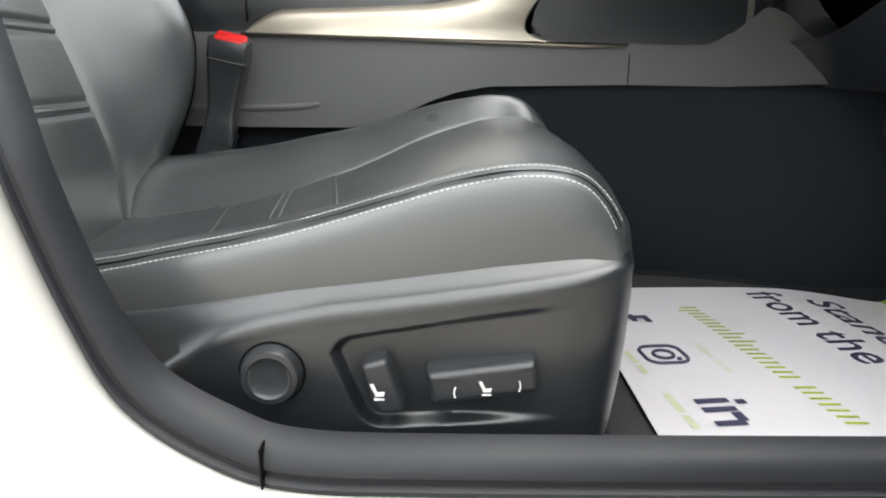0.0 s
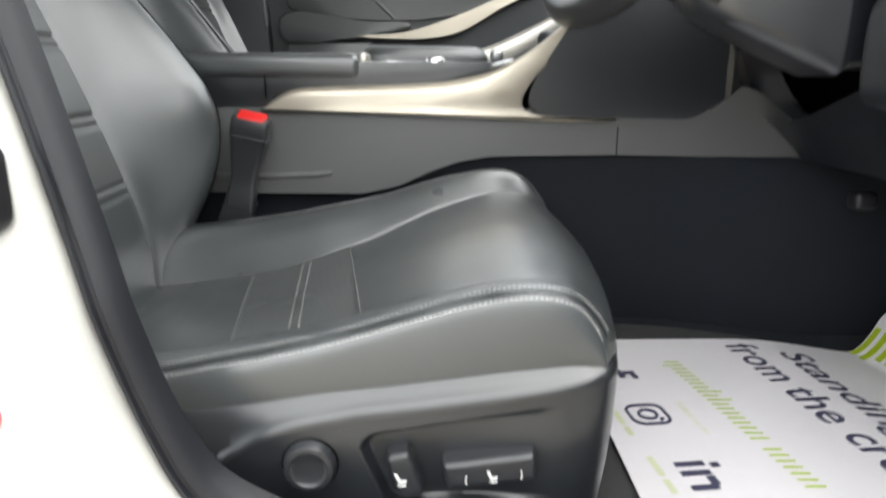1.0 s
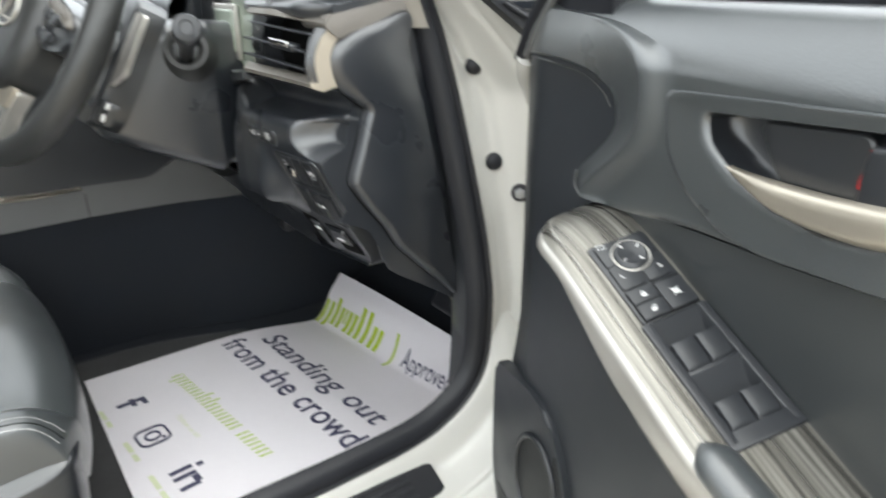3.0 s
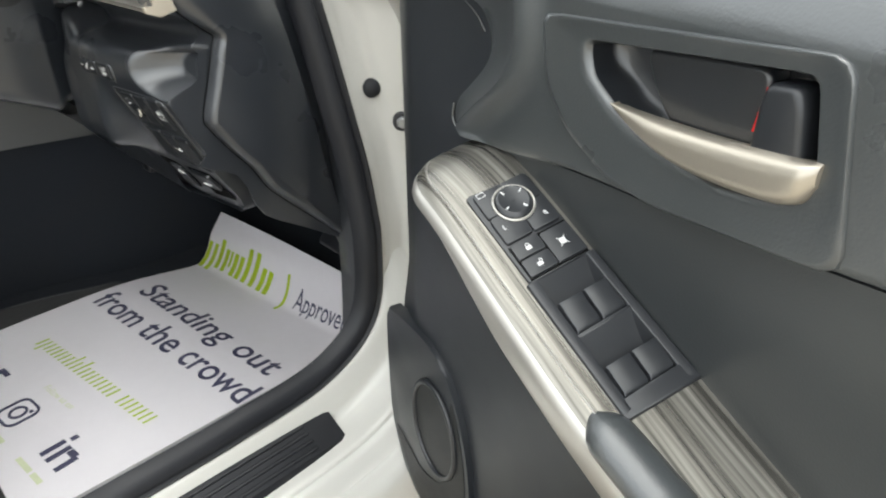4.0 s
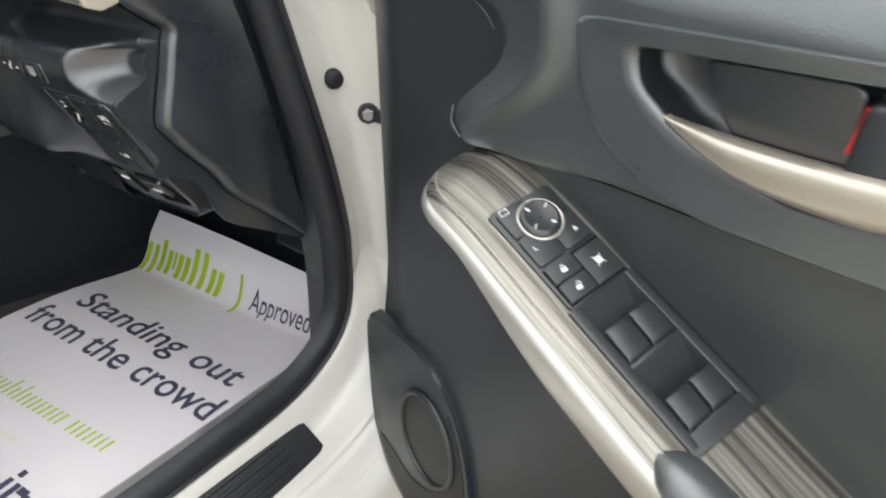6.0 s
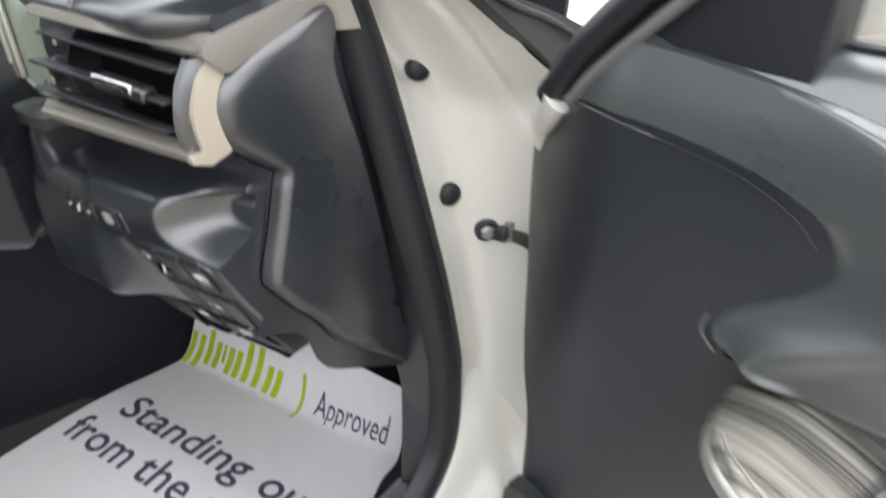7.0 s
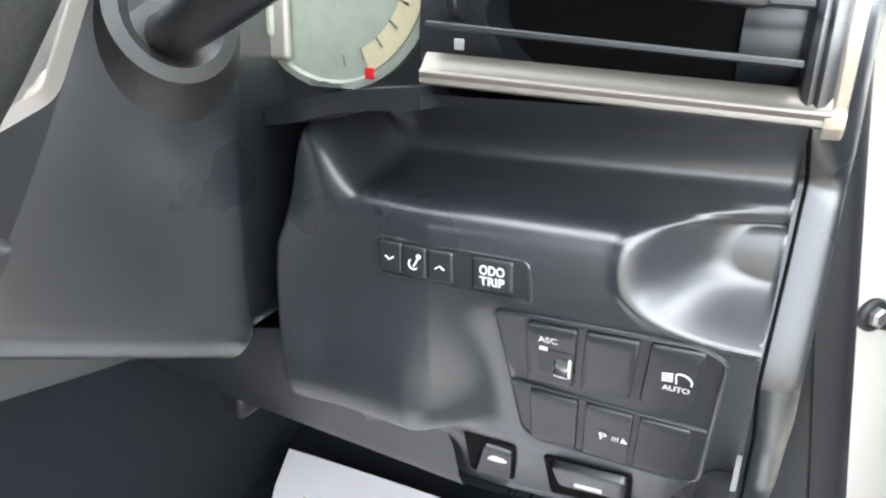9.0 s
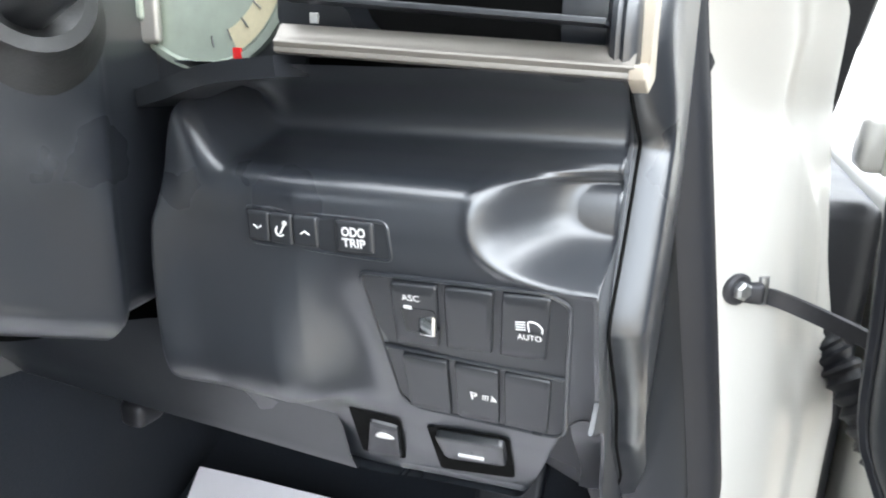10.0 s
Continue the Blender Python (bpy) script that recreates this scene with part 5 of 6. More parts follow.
for a in np.linspace(-1.75, -3.5, 8):
    part("dial_mark", tube_bm([(0.4945, 0.729 + r * math.cos(a), 0.948 + r * math.sin(a)) for r in (0.047, 0.053)], 0.0005, 5, (1, 0, 0)), GREY_TRIM, dial)
part("needle_tip", rbox((0.495, 0.704, 0.893), (0.001, 0.006, 0.006), 0.001), RED, dial)
part("info_screen", rbox((0.490, 0.802, 0.940), (0.006, 0.078, 0.062), 0.003), DIAL, dash)
part("screen_bezel", rbox((0.4925, 0.803, 0.938), (0.006, 0.096, 0.082), 0.003), SILVER, dash)

# passenger side of the dash
far_prof = cr([(0.60, 0.62), (0.50, 0.70), (0.455, 0.80), (0.47, 0.87), (0.445, 0.90), (0.45, 0.97), (0.48, 1.0), (0.60, 1.02), (1.05, 1.02)], 5)
part("passenger_side", grid_bm([[(x + 0.05 * (y - 1.0) ** 2, y, z) for x, z in far_prof] for y in np.linspace(0.96, 1.80, 24)]), SOFT, dash)
# made-up block that shuts off the sky above the centre dash
part("screen_hood", rbox((0.60, 1.11, 1.00), (0.22, 0.36, 0.17), 0.03, 4), BUTTON, dash)
part("far_vent", rbox((0.49, 1.72, 0.955), (0.03, 0.12, 0.06), 0.012), PLASTIC, dash)
part("far_strip", rbox((0.475, 1.45, 0.905), (0.02, 0.6, 0.014), 0.004), SILVER, dash)
part("centre_fascia", rbox((0.50, 1.19, 0.82), (0.12, 0.24, 0.30), 0.02), GLOSS, dash)

# ---- steering column and wheel ----
col = thing("steering_column", "black plastic steering column shroud with stalk", "steering column")
WY = 0.815
col_rows = []
for x, zl, zh, hw in ((0.275, 0.815, 0.925, 0.035), (0.285, 0.800, 0.935, 0.045), (0.33, 0.778, 0.945, 0.052), (0.40, 0.748, 0.955, 0.057), (0.446, 0.728, 0.958, 0.0595), (0.453, 0.729, 0.957, 0.057), (0.462, 0.735, 0.955, 0.050), (0.53, 0.74, 0.95, 0.046)):
    col_rows.append([(x, WY + a, b) for a, b in round_rect(0, (zl + zh) / 2, 2 * hw, zh - zl, 0.022, 5)])
shroud = part("shroud", cap_ends(grid_bm(col_rows, False, True), len(col_rows), len(col_rows[0])), SOFT, col)
part("stalk_boss", lathe_bm((0.415, 0.771, 0.914), (-0.25, -1, 0.28), [(0.046, 0), (0.038, 0.012), (0.031, 0.022), (0.0305, 0.026), (0.024, 0.027), (0.016, 0.018)], 32), WHEEL, shroud)
stalk = part("stalk", tube_bm([(0.411, 0.757, 0.909), (0.395, 0.69, 0.932), (0.38, 0.635, 0.951)], 0.011, 16), PLASTIC, col, "black plastic lighting stalk")
part("stalk_grip", lathe_bm((0.384, 0.648, 0.945), (-0.25, -1, 0.28), [(0.011, 0), (0.017, 0.004), (0.019, 0.03), (0.0185, 0.042), (0.016, 0.045)], 28), PLASTIC, stalk)
part("stalk_ring", lathe_bm((0.372, 0.6035, 0.957), (-0.25, -1, 0.28), [(0.0165, 0), (0.0165, 0.003), (0.009, 0.005), (0.008, 0.003)], 28), BUTTON, stalk)
wheel = thing("steering_wheel", "black leather steering wheel with silver spokes and controls", "steering wheel")
WC = Vector((0.236, 0.813, 0.963))
wu = Vector((math.sin(radians(28.9)), 0, math.cos(radians(28.9))))
ws = Vector((0.18537, -0.97733, -0.10233))
ax = Vector((0.85561, 0.21174, -0.47232))


def on_wheel(a, b, h):
    """a: to the driver's right, b: up the wheel, h: towards the driver."""
    return tuple(WC + ws * a + wu * b - ax * h)


R = 0.186
rim = part("rim", sweep_bm([on_wheel(R * math.cos(t), R * math.sin(t), 0) for t in np.linspace(0, 2 * math.pi, 81)[:-1]], ring(0.018, 16, 0.020), tuple(ax), closed=True), WHEEL, wheel, "black leather rim")
part("rim_stitching", dashes([on_wheel((R - 0.0145) * math.cos(t), (R - 0.0145) * math.sin(t), 0.009) for t in np.linspace(2.5, 3.9, 60)], 0.004, 0.005, 0.001), THREAD, rim)
part("airbag", rim_bm(cr([(-0.066, 0.032), (-0.03, 0.046), (0.03, 0.046), (0.066, 0.032), (0.076, 0.0), (0.072, -0.05), (0.045, -0.09), (0, -0.105), (-0.045, -0.09), (-0.072, -0.05), (-0.076, 0.0)], 5, True), on_wheel, -0.02, 0.010, 0.036, lambda a, b: 0.028, 8), WHEEL, wheel, "black airbag pad")
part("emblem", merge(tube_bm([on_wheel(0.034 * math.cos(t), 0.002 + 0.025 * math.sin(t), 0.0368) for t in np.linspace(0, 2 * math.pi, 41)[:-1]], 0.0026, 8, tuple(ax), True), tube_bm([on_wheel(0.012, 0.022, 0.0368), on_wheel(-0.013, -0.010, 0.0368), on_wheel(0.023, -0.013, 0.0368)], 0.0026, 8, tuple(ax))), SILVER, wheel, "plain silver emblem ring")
part("bottom_spoke", plate_bm(rounded([(-0.062, -0.094), (0.062, -0.094), (0.046, -0.125), (0.034, -0.178), (-0.034, -0.178), (-0.046, -0.125)], 0.008), on_wheel, -0.008, 0.012, 0.004, 3), SILVER, wheel, "silver bottom spoke")
part("spoke_facet", plate_bm(rounded([(-0.056, -0.092), (0.056, -0.092), (0.043, -0.122), (-0.043, -0.122)], 0.004), on_wheel, 0.008, 0.0165, 0.003, 3), BEIGE, wheel)
part("spoke_inlay", plate_bm(rounded([(-0.024, -0.130), (0.024, -0.130), (0.019, -0.168), (-0.019, -0.168)], 0.004), on_wheel, 0.006, 0.0135, 0.001), PLASTIC, wheel)
for sg in (-1, 1):
    spoke = part("spoke", plate_bm(cr([(sg * 0.06, 0.038), (sg * 0.12, 0.03), (sg * 0.165, 0.012), (sg * 0.165, -0.015), (sg * 0.12, -0.03), (sg * 0.065, -0.022)], 4, True), on_wheel, -0.012, 0.016, 0.008, 4), PLASTIC, wheel)
    part("spoke_trim", plate_bm(cr([(sg * 0.075, 0.034), (sg * 0.13, 0.025), (sg * 0.155, 0.01), (sg * 0.15, 0.002), (sg * 0.12, 0.012), (sg * 0.08, 0.02)], 4, True), on_wheel, 0.01, 0.020, 0.003), DULL, spoke)
    for k, (a, b) in enumerate(((0.09, 0.012), (0.115, 0.008), (0.085, -0.012), (0.105, -0.016))):
        part("wheel_button", plate_bm(round_rect(sg * a, b, 0.019, 0.014, 0.004), on_wheel, 0.01, 0.024, 0.003), BUTTON, spoke)
    part("paddle", plate_bm(rounded([(sg * 0.115, 0.062), (sg * 0.140, 0.060), (sg * 0.144, -0.02), (sg * 0.114, -0.045)], 0.006), on_wheel, -0.072, -0.065, 0.002), SILVER, wheel, "silver shift paddle")
part("hub", lathe_bm(tuple(WC + ax * 0.07), tuple(-ax), [(0.05, 0), (0.052, 0.03), (0.06, 0.06)], 24), PLASTIC, wheel)

def on_column(a, b, h):
    """As on the wheel, but square to the column."""
    return (0.232 + 0.4848 * b - 0.8746 * h, 0.815 - a, 0.962 + 0.8746 * b + 0.4848 * h)


part("switch_housing", plate_bm(cr([(-0.125, -0.05), (-0.06, -0.10), (0.02, -0.105), (0.055, -0.098), (0.075, -0.07), (0.075, 0.02), (0.065, 0.085), (-0.11, 0.085), (-0.13, 0.02)], 4, True), on_column, -0.135, -0.094, 0.010, 4), PLASTIC, col)
part("wiper_lever", plate_bm(rounded([(0.06, -0.095), (0.122, -0.094), (0.128, -0.060), (0.06, -0.062)], 0.006), on_column, -0.106, -0.0955, 0.003), PLASTIC, col)
part("lever_mark", plate_bm(round_rect(0.118, -0.083, 0.012, 0.010, 0.002), on_column, -0.096, -0.0925), WHITE_PRINT, col)
part("lever_mark", plate_bm(round_rect(0.120, -0.066, 0.010, 0.009, 0.002), on_column, -0.096, -0.0925), WHITE_PRINT, col)

# ---- pedals and paper mat ----
pedal = thing("accelerator_pedal", "black accelerator pedal hanging in the footwell", "pedal")
part("pad", rbox((0.81, 0.615, 0.50), (0.02, 0.07, 0.15), 0.008, 3, Euler((0, radians(35), 0)).to_matrix()), RUBBER, pedal)
part("arm", tube_bm([(0.83, 0.62, 0.55), (0.87, 0.62, 0.63), (0.90, 0.62, 0.70)], 0.009, 8), DARK_METAL, pedal)
brake = thing("brake_pedal", "black rubber brake pedal in the dark footwell", "pedal")
part("pad", rbox((0.82, 0.80, 0.52), (0.02, 0.12, 0.07), 0.008, 3, Euler((0, radians(30), 0)).to_matrix()), RUBBER, brake)
part("arm", tube_bm([(0.83, 0.80, 0.55), (0.87, 0.80, 0.63), (0.90, 0.80, 0.72)], 0.01, 8), DARK_METAL, brake)


def mat_z(x, y):
    """The sheet sags with the mat and curls up at its front edge."""
    q = min(1.2, max(0.0, (1.03 - y) / 0.45))
    k = max(0.0, x - 0.69 - 0.06 * q)
    return 0.2885 - 0.022 * step(0.52, 0.72, x) + (1.25 + 0.6 * q) * k * min(1.0, k / 0.05) + 0.0012 * noise.noise((x * 9, y * 9, 7))


paper = thing("paper_mat", "white printed paper mat with green and navy lettering, curling up", "paper mat")
sheet_rows = []
for i in range(150):
    row = []
    for y in np.linspace(0.0, 1.0, 40):
        x = 0.205 + 0.567 * i / 149
        y0 = 0.562 + 0.003 * math.sin(x * 14) - 0.025 * (1 - step(0.62, 0.70, x)) + 0.016 * step(0.70, 0.77, x)
        y1 = 1.036 - 0.003 * math.sin(x * 11)
        y = y0 + (y1 - y0) * y
        x += 0.032 * (i / 149) * (y1 - y) / 0.456
        row.append((x, y, mat_z(x, y)))
    sheet_rows.append(row)
part("sheet", solid(grid_bm(sheet_rows), 0.0004), PAPER, paper)


def line_place(x0, y0, slope, italic=0.0):
    """Letters that run from (x0, y0) towards the door."""
    c, s = math.cos(slope), math.sin(slope)

    def put(a, b, h):
        x, y = x0 + a * s + b * c, y0 - a * c + b * s
        g = (mat_z(x + 0.002, y) - mat_z(x - 0.002, y)) / 0.004
        k = 0.0014 / math.sqrt(1 + g * g)
        return (x - g * k, y, mat_z(x, y) + k)

    return put


SL = radians(6.0)
for word, x0, y0, a, w in (("Standing", 0.545, 0.985, 0.0, 0.270), ("out", 0.545, 0.985, 0.301, 0.104), ("from", 0.468, 1.012, 0.0, 0.140), ("the", 0.468, 1.012, 0.163, 0.100), ("crowd", 0.468, 1.012, 0.287, 0.178)):
    part("lettering", text_bm(word, 0.072, line_place(x0 + a * math.sin(SL), y0 - a * math.cos(SL), SL), 0, 0.0008, width=w), NAVY, paper)
part("lettering", text_bm("Approved", 0.033, line_place(0.742, 0.735, radians(7.9)), 0, 0.0001, width=0.142), NAVY, paper)
part("divider", grid_bm([[line_place(0.717, 0.765, SL)(a + 0.0045 * math.sin(math.pi * b / 0.05), b, 0) for a in (-0.0035, 0, 0.0035)] for b in np.linspace(0.0, 0.05, 16)]), GREEN, paper)


# black filler, added so no sky shows behind the dash
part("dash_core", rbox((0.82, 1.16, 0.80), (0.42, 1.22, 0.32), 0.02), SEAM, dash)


def bars(x0, y0, slope, words, height, gap, depth):
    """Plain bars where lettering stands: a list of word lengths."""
    out, a = [], 0.0
    put = line_place(x0, y0, slope)
    for w in words:
        n = max(2, int(w / 0.012))
        out.append(grid_bm([[put(a + w * i / n, height * j / 3, 0) for j in range(4)] for i in range(n + 1)]))
        a += w + gap
    return merge(*out)


def bar_row(name, x0, y0, words, height, gap, material):
    """A row of plain bars, one part each."""
    a = 0.0
    for w in words:
        part(name, bars(x0 + a * math.sin(SL), y0 - a * math.cos(SL), SL, [w], height, 0, 0), material, paper)
        a += w + gap


LOGO = [(0, 0.012, -0.012, 0.027), (0.021, 0.012, -0.012, 0.027), (0.042, 0.012, 0, 0.033), (0.062, 0.012, 0, 0.027), (0.079, 0.007, 0.010, 0.027), (0.092, 0.013, 0, 0.027), (0.111, 0.013, 0, 0.027), (0.133, 0.013, 0, 0.036), (0.158, 0.013, 0, 0.036), (0.184, 0.013, 0, 0.027), (0.204, 0.013, 0, 0.027)]
logo_put = line_place(0.707, 1.030, SL)
for a, w, b0, b1 in LOGO:
    part("logo_bar", grid_bm([[logo_put(a + w * i / 3 + 0.15 * (b0 + (b1 - b0) * j / 6), b0 + (b1 - b0) * j / 6, 0) for j in range(7)] for i in range(4)]), GREEN, paper)
WEB = radians(8.4)


def flat_bar(put, a, w, b0, b1):
    return grid_bm([[put(a + u * w + 0.15 * b, b, 0) for b in np.linspace(b0, b1, 4)] for u in (0, 1)])


web_put = line_place(0.3445, 0.944, WEB)
for k in range(27):
    if k != 19:
        part("web_bar", flat_bar(web_put, 0.0128 * k, 0.0040, -0.008 if k == 1 else 0.0, 0.034 if k in (8, 10) else 0.023), GREEN, paper)
part("lettering", text_bm("Follow us on", 0.0165, line_place(0.314, 0.808, WEB), 0, 0.0, width=0.083), PALE, paper)
for x0, y0, w in ((0.205, 0.905, [0.035, 0.022]), (0.221, 0.783, [0.035, 0.022]), (0.234, 0.672, [0.040, 0.026])):
    bar_row("small_bar", x0, y0, w, 0.008, 0.006, PALE)


def ring_on_mat(cx, cy, pts, r):
    put = line_place(cx, cy, SL)
    return tube_bm([put(a, b, 0) for a, b in pts], r, 6, closed=True)


part("camera_mark", merge(ring_on_mat(0.268, 0.775, round_rect(0, 0, 0.05, 0.05, 0.014), 0.0022), ring_on_mat(0.268, 0.775, ring(0.012, 20), 0.0022), ring_on_mat(0.268, 0.775, [(0.014 + 0.002 * math.cos(t), 0.014 + 0.002 * math.sin(t)) for t in np.linspace(0, 6.28, 9)[:-1]], 0.0015)), NAVY, paper, "navy rounded square mark")
part("f_mark", merge(bars(0.236, 0.905, SL, [0.012], 0.050, 0, 0), bars(0.258, 0.913, SL, [0.028], 0.009, 0, 0), bars(0.278, 0.900, SL, [0.018], 0.009, 0, 0)), NAVY, paper, "navy bar mark")
part("in_mark", merge(bars(0.262, 0.66, SL, [0.010], 0.036, 0, 0), bars(0.304, 0.660, SL, [0.010], 0.011, 0, 0), bars(0.2635, 0.642, SL, [0.010], 0.036, 0, 0), bars(0.29, 0.633, SL, [0.018], 0.011, 0, 0), bars(0.266, 0.615, SL, [0.010], 0.032, 0, 0)), NAVY, paper, "navy bar mark")


# ---- the open driver's door ----
DU = Vector((-0.27, -0.963, 0)).normalized()
DD = Vector((-DU.y, DU.x, 0))
door = thing("driver_door", "open driver's door with black trim, silver armrest and switch panel", "car door")
door.matrix_basis = Matrix((( DU.x, DD.x, 0, 0), (DU.y, DD.y, 0, 0), (0, 0, 1, 0), (0, 0, 0, 1)))


def dp(d0):
    """Outlines in (along the door, height), h towards the cabin."""
    return lambda a, b, h: (a, d0 - h, b)


UF = smooth_interp([(0.235, -0.34), (0.26, -0.39), (0.33, -0.435), (0.40, -0.444), (0.468, -0.450), (0.503, -0.452), (0.523, -0.456), (0.56, -0.465), (0.60, -0.488), (0.64, -0.506), (0.72, -0.512), (0.80, -0.518), (0.86, -0.518), (0.90, -0.508), (0.925, -0.485), (0.940, -0.455), (0.952, -0.42), (0.965, -0.37), (0.985, -0.33)])


def panel_d(u, z):
    """The panel falls away towards the hinge side."""
    k = max(0.0, (-0.385 - u) / 0.13)
    return 0.53 + 0.058 * k ** 1.4 * step(0.50, 0.60, z) + 0.018 * k * (1 - step(0.50, 0.60, z))


def handle_hole(bm):
    """Opens a skin behind the inner door handle."""
    out = [f for f in bm.faces if -0.145 < f.calc_center_median().x < 0.036 and 0.864 - 0.25 * min(0, f.calc_center_median().x + 0.06) < f.calc_center_median().z < 0.9355 + 0.06 * f.calc_center_median().x]
    bmesh.ops.delete(bm, geom=out, context="FACES")


pan_rows = []
for z in np.concatenate([np.linspace(0.235, 0.50, 16), np.linspace(0.51, 0.60, 14), np.linspace(0.62, 0.84, 16), np.linspace(0.845, 0.985, 36)]):
    z = float(z)
    f = UF(z)
    us = [f - 0.004, f - 0.003, f, f + 0.004] + list(f + 0.008 + (0.60 - f - 0.008) * np.linspace(0, 1, 120) ** 1.6)
    row = []
    for j, u in enumerate(us):
        d = panel_d(max(u, f), z) + (0.022, 0.008, 0.002, 0.0005)[j] if j < 4 else panel_d(u, z)
        row.append((u, d + 2.6 * max(0.0, z - 0.940) ** 1.4 + (0.01 if z > 0.984 else 0.0), z))
    pan_rows.append(row)
pan_bm = grid_bm(pan_rows)
handle_hole(pan_bm)
panel = part("inner_panel", pan_bm, DOOR_PLASTIC, door, "grained black door panel")
shell = [(UF(z) - 0.012, z) for z in np.linspace(0.945, 0.24, 30)] + [(0.62, 0.24), (0.62, 0.96)]
part("door_shell", plate_bm(shell, dp(0.605), -0.13, 0.0, 0.012, 4), PAINT, door, "white painted door shell")
part("door_edge_seal", tube_bm([(UF(z) - 0.006, panel_d(UF(z), z) + 0.016, z) for z in np.linspace(0.94, 0.26, 40)], 0.006, 8, (0, 1, 0)), RUBBER, door)

# upper pad: a dark cheek rises from the seam to a soft fold, and the belt rolls over the top
pad_seam = cr([(-0.276, 0.818), (-0.288, 0.820), (-0.298, 0.826), (-0.296, 0.843), (-0.274, 0.863), (-0.256, 0.879), (-0.247, 0.894), (-0.251, 0.909), (-0.266, 0.921), (-0.302, 0.931), (-0.340, 0.9345), (-0.375, 0.9355), (-0.410, 0.934), (-0.442, 0.929)], 7)
pad_fold = cr([(-0.262, 0.824), (-0.268, 0.829), (-0.262, 0.838), (-0.243, 0.854), (-0.218, 0.873), (-0.201, 0.890), (-0.192, 0.910), (-0.193, 0.936), (-0.203, 0.952), (-0.236, 0.967), (-0.285, 0.977), (-0.330, 0.9805), (-0.365, 0.982), (-0.390, 0.982)], 7)
pad_foot = smooth_interp([(-0.45, 0.823), (-0.25, 0.823), (-0.139, 0.835), (-0.046, 0.841), (0.022, 0.848), (0.20, 0.868), (0.62, 0.912)])


def pad_d(u, z, fold):
    """Depth of the face: it swells at the fold and settles further on."""
    return 0.5198 - 0.009 * math.exp(-(max(0.0, u - fold) / 0.020) ** 2) + 2.6 * max(0.0, z - 0.945) ** 1.4


pad_rows = []
n = len(pad_seam)
for k, ((us, zs), (uf, zf)) in enumerate(zip(pad_seam, pad_fold)):
    v = k / (n - 1)
    row = []
    for t in (0.0, 0.04, 0.12, 0.25, 0.4, 0.55, 0.7, 0.82, 0.92):
        u, z = us + (uf - us) * t, zs + (zf - zs) * t
        row.append((u, panel_d(u, z) + 0.0025 - 0.006 * step(0.0, 0.12, t) + (pad_d(uf, zf, uf) - 0.5265) * t ** 1.5, z))
    for t in list(0.15 * np.linspace(0, 1, 26) ** 1.3) + list(np.linspace(0.155, 1.0, 110)):
        u = uf + (0.60 - uf) * t
        right = pad_foot(u) + 0.0015 + (0.984 - pad_foot(u)) * v
        m = step(0.0, 0.16, u - uf)
        z = zf * (1 - m) + right * m
        rim = min(1.0, max(0.0, z - pad_foot(u)) / 0.008)
        row.append((u, pad_d(u, z, uf) + 0.009 * (1 - math.sqrt(1 - (1 - rim) ** 2)) * m, z))
    pad_rows.append(row)
crown = pad_rows[-1]
for dz, dd in ((0.0035, 0.004), (0.0065, 0.010), (0.0085, 0.019), (0.0095, 0.031), (0.0092, 0.045), (0.0075, 0.058), (-0.004, 0.062)):
    pad_rows.append([(u - 0.012 * dd / 0.06 * (j < 10), d + dd, z + dz * (1 if j > 8 else 0.6)) for j, (u, d, z) in enumerate(crown)])
pad_bm = grid_bm(pad_rows)
handle_hole(pad_bm)
up = part("upper_pad", pad_bm, LEATHER, door, "soft black upper door pad with a rounded fold")
part("belt_strip", sweep_bm([(-0.290, 0.5745, 0.990), (0.0, 0.577, 0.993), (0.3, 0.577, 0.995), (0.6, 0.577, 0.995)], [(0.004, 0.006), (-0.004, 0.006), (-0.005, -0.008), (0.005, -0.008)]), RUBBER, door, "black rubber strip at the window's foot")
# seam pieces coloured grey where light catches the groove, dark round the bend
part("toned_seam_line", tube_bm(cr([(-0.452, panel_d(-0.452, 0.93) - 0.0012, 0.930), (-0.41, panel_d(-0.41, 0.935) - 0.0012, 0.934), (-0.36, 0.5288, 0.9335)], 6), 0.0010, 6, (0, 1, 0)), GREY_TRIM, panel)
part("toned_seam_line", tube_bm(cr([(-0.36, 0.5290, 0.9335), (-0.304, 0.5290, 0.9290), (-0.270, 0.5290, 0.918), (-0.255, 0.5290, 0.906)], 6), 0.0008, 6, (0, 1, 0)), WHEEL, panel)
part("toned_seam_line", tube_bm(cr([(-0.301, 0.5285, 0.838), (-0.303, 0.5285, 0.824), (-0.292, 0.5285, 0.814)], 4), 0.0010, 6, (0, 1, 0)), GREY_TRIM, panel)
ins = cr([(-0.25, 0.8205), (-0.139, 0.8335), (-0.046, 0.8395), (0.022, 0.8465), (0.20, 0.8655), (0.5, 0.8935)], 4) + [(0.5, 0.62), (0.10, 0.66), (-0.05, 0.70), (-0.22, 0.79)]
part("insert", plate_bm(ins, dp(0.53), -0.004, 0.003, 0.003), INSERT, door, "black leather door insert")

part("insert_seam", tube_bm([(a, 0.5282, b) for a, b in cr([(-0.285, 0.8165), (-0.25, 0.8205), (-0.139, 0.8325), (-0.046, 0.8385), (0.022, 0.8455), (0.20, 0.865), (0.5, 0.893)], 4)], 0.0008, 6, (0, 1, 0)), SEAM, door)

